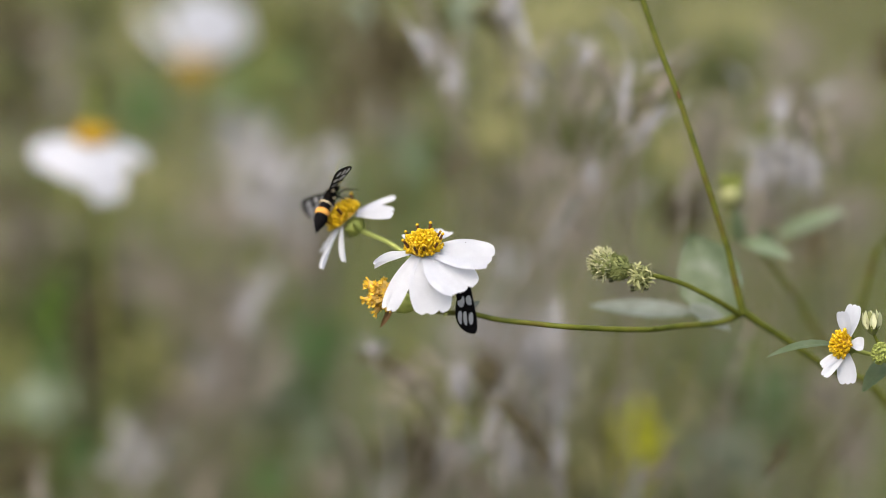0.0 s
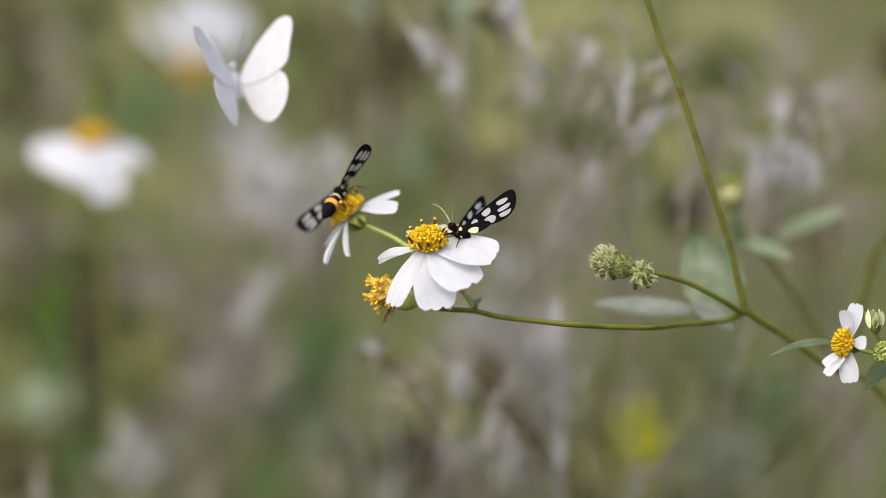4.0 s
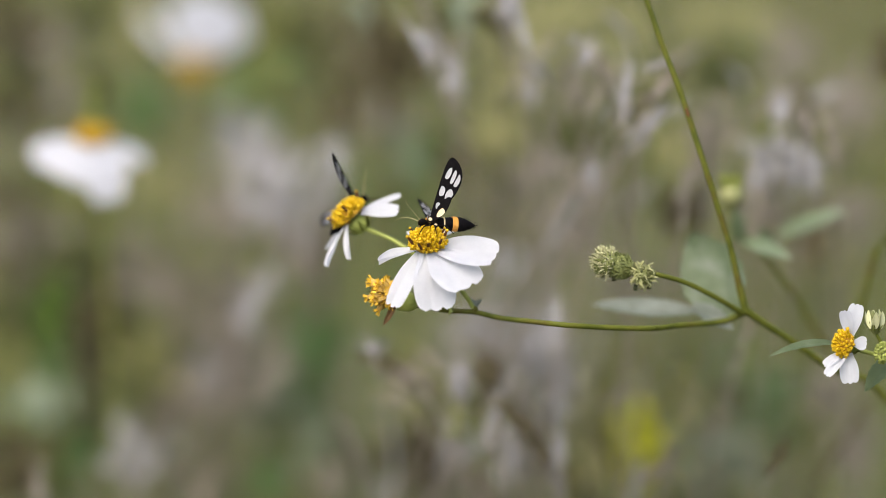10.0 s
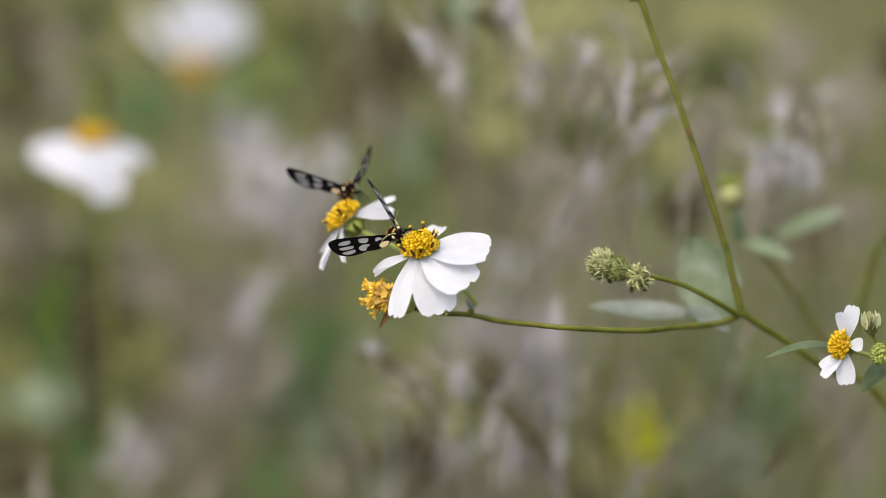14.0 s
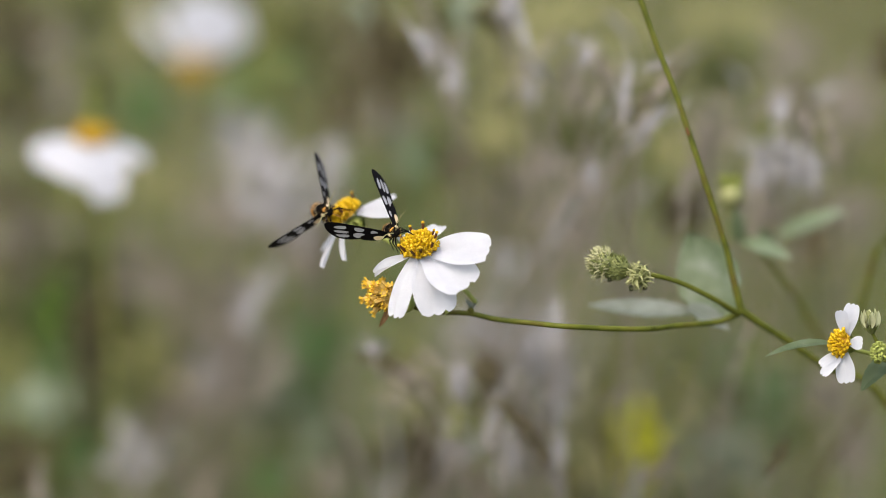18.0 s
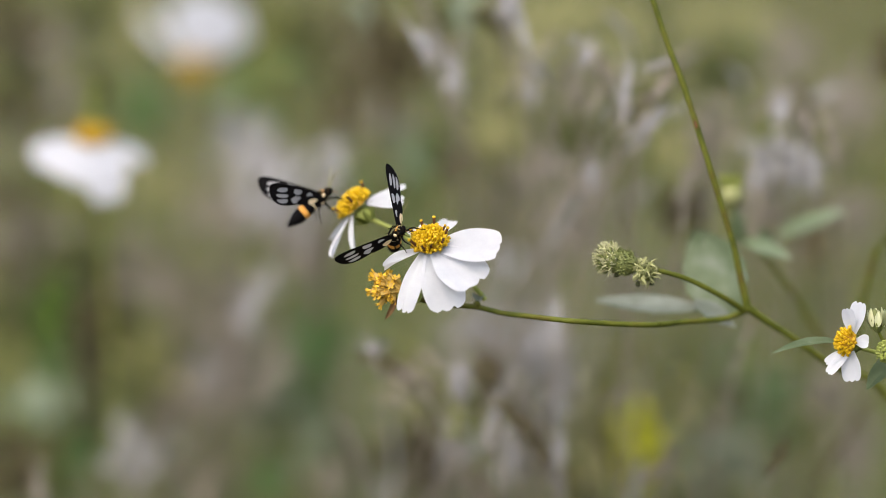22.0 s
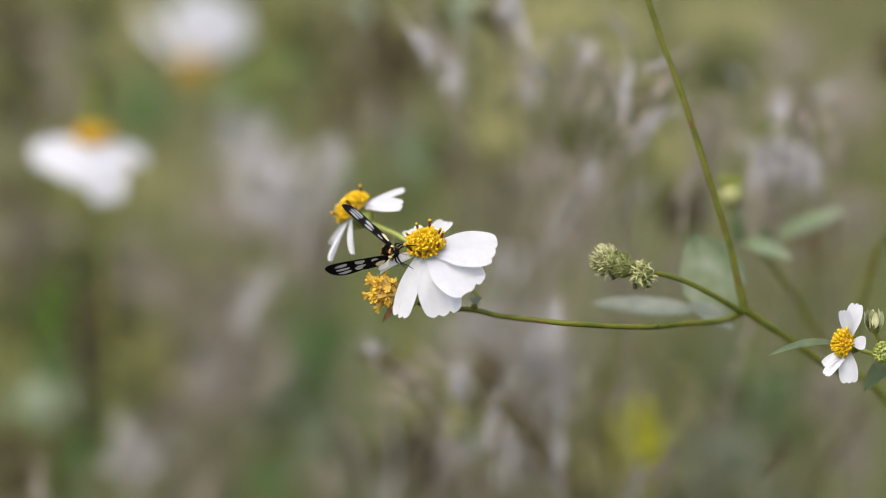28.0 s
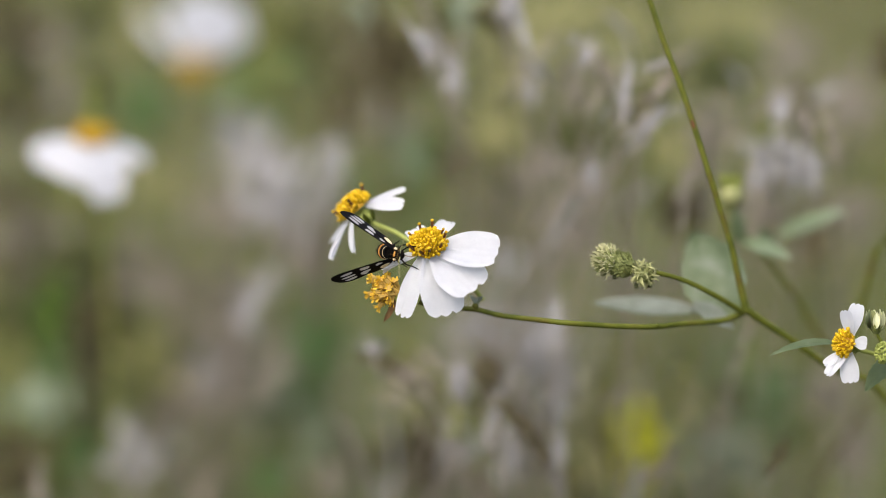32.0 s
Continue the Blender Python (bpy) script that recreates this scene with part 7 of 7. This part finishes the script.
    walk(far_wings[1], [
        (0, pose(0.00112, 0.00070, 0.00084, 157.12, -6.97, -8.03)),
        (1, pose(0.00112, 0.00070, 0.00084, 178.74, -13.08, -7.18)),
        (1.5, pose(0.00112, 0.00070, 0.00084, 178.74, -13.08, -7.18)),
        (2, pose(0.00112, 0.00070, 0.00084, 22.50, -41.67, 10.85)),
        (3, pose(0.00112, 0.00070, 0.00084, 146.91, -10.25, -5.66)),
        (3.5, pose(0.00112, 0.00070, 0.00084, 144.74, -8.28, 4.22)),
        (5.5, pose(0.00112, 0.00070, 0.00084, 172.17, -17.72, -6.72)),
        (6, pose(0.00112, 0.00070, 0.00084, 176.16, -15.59, -8.55)),
        (7, pose(0.00112, 0.00070, 0.00084, 86.22, -36.45, -33.98)),
        (8, pose(0.00112, 0.00070, 0.00084, 19.88, 7.43, -28.38)),
        (9, pose(0.00112, 0.00070, 0.00084, 31.08, -0.25, -39.67)),
        (9.5, pose(0.00112, 0.00070, 0.00084, 42.84, -2.31, -37.42)),
        (9.8, pose(0.00112, 0.00070, 0.00084, 16.42, -31.52, -7.37)),
        (10, pose(0.00112, 0.00070, 0.00084, 46.08, -32.46, -0.58)),
        (10.3, pose(0.00112, 0.00070, 0.00084, 107.30, -59.81, -103.39)),
        (11, pose(0.00112, 0.00070, 0.00084, 91.94, -49.55, -44.05)),
        (12, pose(0.00112, 0.00070, 0.00084, 98.23, -54.56, -50.19)),
        (13, pose(0.00112, 0.00070, 0.00084, 98.23, -54.56, -50.19)),
        (14, pose(0.00112, 0.00070, 0.00084, 48.76, -37.34, -29.99)),
        (14.5, pose(0.00112, 0.00070, 0.00084, 53.64, -34.59, -27.52)),
        (16.5, pose(0.00112, 0.00070, 0.00084, 34.68, -27.82, -43.39)),
        (17, pose(0.00112, 0.00070, 0.00084, 64.34, -12.54, -43.68)),
        (18, pose(0.00112, 0.00070, 0.00084, 57.54, -19.87, -30.70)),
        (19, pose(0.00112, 0.00070, 0.00084, 57.88, -28.91, -55.73)),
        (20, pose(0.00112, 0.00070, 0.00084, 12.82, -17.90, -55.05)),
        (20.5, pose(0.00112, 0.00070, 0.00084, 21.32, -8.86, -40.56)),
        (21, pose(0.00112, 0.00070, 0.00084, 88.49, -54.03, -38.51)),
        (21.2, pose(0.00112, 0.00070, 0.00084, 22.25, -38.38, -19.28)),
        (21.4, pose(0.00112, 0.00070, 0.00084, 12.61, -9.66, -15.22)),
        (21.5, pose(0.00112, 0.00070, 0.00084, 34.15, -56.77, -28.19)),
        (21.6, pose(0.00112, 0.00070, 0.00084, 12.61, -9.66, -15.22)),
        (21.8, pose(0.00112, 0.00070, 0.00084, 30.29, -52.30, -25.04)),
        (21.9, pose(0.00112, 0.00070, 0.00084, 12.61, -9.66, -15.22)),
        (22, pose(0.00112, 0.00070, 0.00084, 57.17, -46.32, -56.16)),
        (22.2, pose(0.00112, 0.00070, 0.00084, 12.08, -7.73, -15.14)),
        (22.4, pose(0.00112, 0.00070, 0.00084, 13.15, -11.59, -15.32)),
        (22.6, pose(0.00112, 0.00070, 0.00084, 34.15, -56.77, -28.19)),
        (22.8, pose(0.00112, 0.00070, 0.00084, 16.88, -24.09, -16.47)),
        (22.9, pose(0.00112, 0.00070, 0.00084, 34.15, -56.77, -28.19)),
        (23, pose(0.00112, 0.00070, 0.00084, 49.53, -29.82, -58.93)),
        (23.1, pose(0.00112, 0.00070, 0.00084, 13.97, -14.48, -15.50)),
        (23.2, pose(0.00112, 0.00070, 0.00084, 57.17, -46.32, -56.16)),
        (23.4, pose(0.00112, 0.00070, 0.00084, 15.38, -19.29, -15.92)),
        (23.5, pose(0.00112, 0.00070, 0.00084, 54.81, -45.19, -54.47)),
        (23.6, pose(0.00112, 0.00070, 0.00084, 15.38, -19.29, -15.92)),
        (23.8, pose(0.00112, 0.00070, 0.00084, 30.29, -52.30, -25.04)),
        (24, pose(0.00112, 0.00070, 0.00084, 20.77, -15.52, 31.26)),
        (24.2, pose(0.00112, 0.00070, 0.00084, 13.97, -14.48, -15.50)),
        (24.4, pose(0.00112, 0.00070, 0.00084, 30.29, -52.30, -25.04)),
        (24.6, pose(0.00112, 0.00070, 0.00084, 13.97, -14.48, -15.50)),
        (24.8, pose(0.00112, 0.00070, 0.00084, 30.29, -52.30, -25.04)),
        (25, pose(0.00112, 0.00070, 0.00084, 36.57, -37.76, -39.23)),
        (25.1, pose(0.00112, 0.00070, 0.00084, 13.97, -14.48, -15.50)),
        (25.2, pose(0.00112, 0.00070, 0.00084, 34.15, -56.77, -28.19)),
        (25.3, pose(0.00112, 0.00070, 0.00084, 13.97, -14.48, -15.50)),
        (25.4, pose(0.00112, 0.00070, 0.00084, 34.15, -56.77, -28.19)),
        (25.5, pose(0.00112, 0.00070, 0.00084, 13.97, -14.48, -15.50)),
        (25.7, pose(0.00112, 0.00070, 0.00084, 30.29, -52.30, -25.04)),
        (26.4, pose(0.00112, 0.00070, 0.00084, 13.97, -14.48, -15.50)),
        (27.5, pose(0.00112, 0.00070, 0.00084, 30.29, -52.30, -25.04)),
        (32, pose(0.00112, 0.00070, 0.00084, 15.38, -19.29, -15.92)),
    ])
    walk(far_abdomen, [
        (0, pose(0.00000, -0.00182, 0.00000, 13.91, -0.00, 0.00)),
        (1, pose(0.00000, -0.00182, 0.00000, 10.74, -0.00, 0.00)),
        (2, pose(0.00000, -0.00182, 0.00000, 5.47, -0.00, 0.00)),
        (3, pose(0.00000, -0.00182, 0.00000, 5.45, -0.00, 0.00)),
        (3.5, pose(0.00000, -0.00182, 0.00000, 1.15, -0.00, 0.00)),
        (5.5, pose(0.00000, -0.00182, 0.00000, -1.42, -0.00, 0.00)),
        (6, pose(0.00000, -0.00182, 0.00000, -2.29, -0.00, 0.00)),
        (7, pose(0.00000, -0.00182, 0.00000, -5.25, -0.00, 0.00)),
        (8, pose(0.00000, -0.00182, 0.00000, -3.84, -0.00, 0.00)),
        (9, pose(0.00000, -0.00182, 0.00000, -4.14, -0.00, 0.00)),
        (9.5, pose(0.00000, -0.00182, 0.00000, -5.15, -0.00, 0.00)),
        (9.8, pose(0.00000, -0.00182, 0.00000, 2.82, -0.00, 0.00)),
        (10, pose(0.00000, -0.00182, 0.00000, 3.57, -0.00, 0.00)),
        (10.3, pose(0.00000, -0.00182, 0.00000)),
        (11, pose(0.00000, -0.00182, 0.00000)),
        (12, pose(0.00000, -0.00182, 0.00000)),
        (13, pose(0.00000, -0.00182, 0.00000)),
        (14, pose(0.00000, -0.00182, 0.00000, -2.17, -0.00, 0.00)),
        (14.5, pose(0.00000, -0.00182, 0.00000, -1.32, -0.00, 0.00)),
        (16.5, pose(0.00000, -0.00182, 0.00000, 18.43, -0.00, 0.00)),
        (17, pose(0.00000, -0.00182, 0.00000, 10.17, -0.00, 0.00)),
        (18, pose(0.00000, -0.00182, 0.00000, 15.37, -0.00, 0.00)),
        (19, pose(0.00000, -0.00182, 0.00000, 16.22, -0.00, 0.00)),
        (20, pose(0.00000, -0.00182, 0.00000, 14.53, -0.00, 0.00)),
        (20.5, pose(0.00000, -0.00182, 0.00000, 11.29, -0.00, 0.00)),
        (21, pose(0.00000, -0.00182, 0.00000, -0.81, -0.00, 0.00)),
        (21.2, pose(0.00000, -0.00182, 0.00000)),
        (21.4, pose(0.00000, -0.00182, 0.00000)),
        (21.5, pose(0.00000, -0.00182, 0.00000)),
        (21.6, pose(0.00000, -0.00182, 0.00000)),
        (21.8, pose(0.00000, -0.00182, 0.00000)),
        (21.9, pose(0.00000, -0.00182, 0.00000)),
        (22, pose(0.00000, -0.00182, 0.00000)),
        (22.2, pose(0.00000, -0.00182, 0.00000)),
        (22.4, pose(0.00000, -0.00182, 0.00000)),
        (22.6, pose(0.00000, -0.00182, 0.00000)),
        (22.8, pose(0.00000, -0.00182, 0.00000)),
        (22.9, pose(0.00000, -0.00182, 0.00000)),
        (23, pose(0.00000, -0.00182, 0.00000)),
        (23.1, pose(0.00000, -0.00182, 0.00000)),
        (23.2, pose(0.00000, -0.00182, 0.00000)),
        (23.4, pose(0.00000, -0.00182, 0.00000)),
        (23.5, pose(0.00000, -0.00182, 0.00000)),
        (23.6, pose(0.00000, -0.00182, 0.00000)),
        (23.8, pose(0.00000, -0.00182, 0.00000)),
        (24, pose(0.00000, -0.00182, 0.00000, -8.00, -0.00, 0.00)),
        (24.2, pose(0.00000, -0.00182, 0.00000)),
        (24.4, pose(0.00000, -0.00182, 0.00000)),
        (24.6, pose(0.00000, -0.00182, 0.00000)),
        (24.8, pose(0.00000, -0.00182, 0.00000)),
        (25, pose(0.00000, -0.00182, 0.00000)),
        (25.1, pose(0.00000, -0.00182, 0.00000)),
        (25.2, pose(0.00000, -0.00182, 0.00000)),
        (25.3, pose(0.00000, -0.00182, 0.00000)),
        (25.4, pose(0.00000, -0.00182, 0.00000)),
        (25.5, pose(0.00000, -0.00182, 0.00000)),
        (25.7, pose(0.00000, -0.00182, 0.00000)),
        (26.4, pose(0.00000, -0.00182, 0.00000)),
        (27.5, pose(0.00000, -0.00182, 0.00000)),
        (32, pose(0.00000, -0.00182, 0.00000)),
    ])
    # the butterfly
    walk(fly, [
        (0, PLAN @ pose(-0.21612, 0.04200, 0.13704, 12.78, 11.30, -87.46)),
        (2.6, PLAN @ pose(-0.08264, 0.01120, 0.12183, 12.78, 11.30, -87.46)),
        (3, PLAN @ pose(-0.05110, 0.00280, 0.09840, -90.00, 41.91, -158.20)),
        (3.1, PLAN @ pose(-0.05383, 0.00140, 0.07865, -79.16, -40.63, 137.05)),
        (3.2, PLAN @ pose(-0.06356, 0.00000, 0.06454, 60.52, -21.82, 25.71)),
        (3.3, PLAN @ pose(-0.09716, 0.00000, 0.05306, 3.12, 12.81, -101.57)),
        (3.4, PLAN @ pose(-0.08484, 0.00000, 0.04046, 16.21, 64.24, -84.12)),
        (3.5, PLAN @ pose(-0.06692, 0.00000, 0.01106, 90.00, 68.30, 0.00)),
        (3.7, PLAN @ pose(-0.04572, 0.00840, 0.00296, 114.65, 48.89, 31.35)),
        (4, PLAN @ pose(-0.05233, 0.02800, 0.04183, 66.76, -7.15, 17.53)),
        (4.5, PLAN @ pose(-0.06483, 0.07000, 0.10323, 63.99, 5.60, 11.31)),
        (12, PLAN @ pose(0.01820, 0.12600, 0.21040, 13.31, 22.94, -72.20)),
        (20, PLAN @ pose(0.11637, 0.16800, 0.18545, 15.06, -17.27, 135.63)),
        (22.4, PLAN @ pose(0.05195, 0.18200, 0.12676, 0.00, -23.45, 102.53)),
        (22.8, PLAN @ pose(0.02565, 0.18200, 0.08401, 0.00, -30.96, 101.89)),
        (23, PLAN @ pose(0.01447, 0.18200, 0.07349, 6.95, -30.66, 92.45)),
        (23.2, PLAN @ pose(0.00921, 0.18200, 0.07448, 13.74, -30.37, 88.96)),
        (23.6, PLAN @ pose(-0.00395, 0.18200, 0.09881, 35.70, -25.41, 65.74)),
        (24.5, PLAN @ pose(-0.03094, 0.21000, 0.17506, 35.30, -18.26, 54.29)),
        (32, PLAN @ pose(-0.33061, 0.42000, 0.26327, 12.42, -9.62, 47.29)),
    ])
    walk(fly_wings[0], [
        (0, pose(-0.00084, 0.00112, 0.00070, 0.00, 50.00, 0.00)),
        (2.6, pose(-0.00084, 0.00112, 0.00070, 0.00, 20.00, 0.00)),
        (3, pose(-0.00084, 0.00112, 0.00070, 0.00, 60.00, 0.00)),
        (3.1, pose(-0.00084, 0.00112, 0.00070, 0.00, 20.00, 0.00)),
        (3.2, pose(-0.00084, 0.00112, 0.00070, 0.00, 50.00, 0.00)),
        (3.3, pose(-0.00084, 0.00112, 0.00070, 0.00, 80.00, 0.00)),
        (3.4, pose(-0.00084, 0.00112, 0.00070, 0.00, 24.00, 0.00)),
        (3.5, pose(-0.00084, 0.00112, 0.00070, 0.00, 78.00, 0.00)),
        (3.7, pose(-0.00084, 0.00112, 0.00070, 0.00, 10.00, 0.00)),
        (4, pose(-0.00084, 0.00112, 0.00070, 0.00, 55.00, 0.00)),
        (4.5, pose(-0.00084, 0.00112, 0.00070, 0.00, 15.00, 0.00)),
        (12, pose(-0.00084, 0.00112, 0.00070, 0.00, 40.00, 0.00)),
        (20, pose(-0.00084, 0.00112, 0.00070, 0.00, 20.00, 0.00)),
        (22.4, pose(-0.00084, 0.00112, 0.00070, 0.00, 55.00, 0.00)),
        (22.8, pose(-0.00084, 0.00112, 0.00070, 0.00, 20.00, 0.00)),
        (23, pose(-0.00084, 0.00112, 0.00070, 0.00, 25.00, 0.00)),
        (23.2, pose(-0.00084, 0.00112, 0.00070, 0.00, 45.00, 0.00)),
        (23.6, pose(-0.00084, 0.00112, 0.00070, 0.00, 20.00, 0.00)),
        (24.5, pose(-0.00084, 0.00112, 0.00070, 0.00, 55.00, 0.00)),
        (32, pose(-0.00084, 0.00112, 0.00070, 0.00, 20.00, 0.00)),
    ])
    walk(fly_wings[1], [
        (0, pose(0.00084, 0.00112, 0.00070, 0.00, -50.00, 0.00)),
        (2.6, pose(0.00084, 0.00112, 0.00070, 0.00, -20.00, 0.00)),
        (3, pose(0.00084, 0.00112, 0.00070, 0.00, -60.00, 0.00)),
        (3.1, pose(0.00084, 0.00112, 0.00070, 0.00, -20.00, 0.00)),
        (3.2, pose(0.00084, 0.00112, 0.00070, 0.00, -50.00, 0.00)),
        (3.3, pose(0.00084, 0.00112, 0.00070, 0.00, -80.00, 0.00)),
        (3.4, pose(0.00084, 0.00112, 0.00070, 0.00, -24.00, 0.00)),
        (3.5, pose(0.00084, 0.00112, 0.00070, 0.00, -8.00, 0.00)),
        (3.7, pose(0.00084, 0.00112, 0.00070, 0.00, -10.00, 0.00)),
        (4, pose(0.00084, 0.00112, 0.00070, 0.00, -55.00, 0.00)),
        (4.5, pose(0.00084, 0.00112, 0.00070, 0.00, -15.00, 0.00)),
        (12, pose(0.00084, 0.00112, 0.00070, 0.00, -40.00, 0.00)),
        (20, pose(0.00084, 0.00112, 0.00070, 0.00, -20.00, 0.00)),
        (22.4, pose(0.00084, 0.00112, 0.00070, 0.00, -55.00, 0.00)),
        (22.8, pose(0.00084, 0.00112, 0.00070, 0.00, -20.00, 0.00)),
        (23, pose(0.00084, 0.00112, 0.00070, 0.00, -25.00, 0.00)),
        (23.2, pose(0.00084, 0.00112, 0.00070, 0.00, -45.00, 0.00)),
        (23.6, pose(0.00084, 0.00112, 0.00070, 0.00, -20.00, 0.00)),
        (24.5, pose(0.00084, 0.00112, 0.00070, 0.00, -55.00, 0.00)),
        (32, pose(0.00084, 0.00112, 0.00070, 0.00, -20.00, 0.00)),
    ])
    # the bug on the stem
    walk(bug, [
        (0, PLAN @ pose(0.05911, 0.01120, 0.03823, 0.00, -17.00, 0.00)),
        (1, PLAN @ pose(0.05933, 0.01120, 0.03963, 0.00, -17.00, 0.00)),
        (2, PLAN @ pose(0.05967, 0.01120, 0.03942, 0.00, -17.00, 0.00)),
        (3, PLAN @ pose(0.05968, 0.01120, 0.03863, 0.00, -17.00, 0.00)),
        (4, PLAN @ pose(0.05978, 0.01120, 0.03908, 0.00, -17.00, 0.00)),
        (5, PLAN @ pose(0.05966, 0.01120, 0.03902, 0.00, -17.00, 0.00)),
        (6, PLAN @ pose(0.05942, 0.01120, 0.03896, 0.00, -17.00, 0.00)),
        (7, PLAN @ pose(0.05971, 0.01120, 0.03950, 0.00, -17.00, 0.00)),
        (8, PLAN @ pose(0.05986, 0.01120, 0.03942, 0.00, -17.00, 0.00)),
        (9, PLAN @ pose(0.06148, 0.01120, 0.03374, 0.00, -17.00, 0.00)),
        (10, PLAN @ pose(0.06129, 0.01120, 0.03383, 0.00, -17.00, 0.00)),
        (11, PLAN @ pose(0.06060, 0.01120, 0.03158, 0.00, -17.00, 0.00)),
        (12, PLAN @ pose(0.06142, 0.01120, 0.03290, 0.00, -17.00, 0.00)),
        (13, PLAN @ pose(0.06158, 0.01120, 0.02989, 0.00, -17.00, 0.00)),
        (14, PLAN @ pose(0.06152, 0.01120, 0.02865, 0.00, -17.00, 0.00)),
        (15, PLAN @ pose(0.06203, 0.01120, 0.02918, 0.00, -17.00, 0.00)),
        (16, PLAN @ pose(0.06199, 0.01120, 0.02885, 0.00, -17.00, 0.00)),
        (17, PLAN @ pose(0.06108, 0.01120, 0.02828, 0.00, -17.00, 0.00)),
        (18, PLAN @ pose(0.06138, 0.01120, 0.02905, 0.00, -17.00, 0.00)),
        (19, PLAN @ pose(0.06149, 0.01120, 0.02953, 0.00, -17.00, 0.00)),
        (20, PLAN @ pose(0.06134, 0.01120, 0.02925, 0.00, -17.00, 0.00)),
        (21, PLAN @ pose(0.06207, 0.01120, 0.03015, 0.00, -17.00, 0.00)),
        (22, PLAN @ pose(0.06338, 0.01120, 0.03079, 0.00, -17.00, 0.00)),
        (23, PLAN @ pose(0.06277, 0.01120, 0.03062, 0.00, -17.00, 0.00)),
        (24, PLAN @ pose(0.06186, 0.01120, 0.02963, 0.00, -17.00, 0.00)),
        (25, PLAN @ pose(0.06221, 0.01120, 0.03139, 0.00, -17.00, 0.00)),
        (26, PLAN @ pose(0.06206, 0.01120, 0.03092, 0.00, -17.00, 0.00)),
        (27, PLAN @ pose(0.06206, 0.01120, 0.03076, 0.00, -17.00, 0.00)),
        (28, PLAN @ pose(0.06229, 0.01120, 0.03086, 0.00, -17.00, 0.00)),
        (29, PLAN @ pose(0.06214, 0.01120, 0.03079, 0.00, -17.00, 0.00)),
        (30, PLAN @ pose(0.06210, 0.01120, 0.03042, 0.00, -17.00, 0.00)),
        (31, PLAN @ pose(0.06278, 0.01120, 0.03139, 0.00, -17.00, 0.00)),
        (32, PLAN @ pose(0.06268, 0.01120, 0.03090, 0.00, -17.00, 0.00)),
    ])


motions()
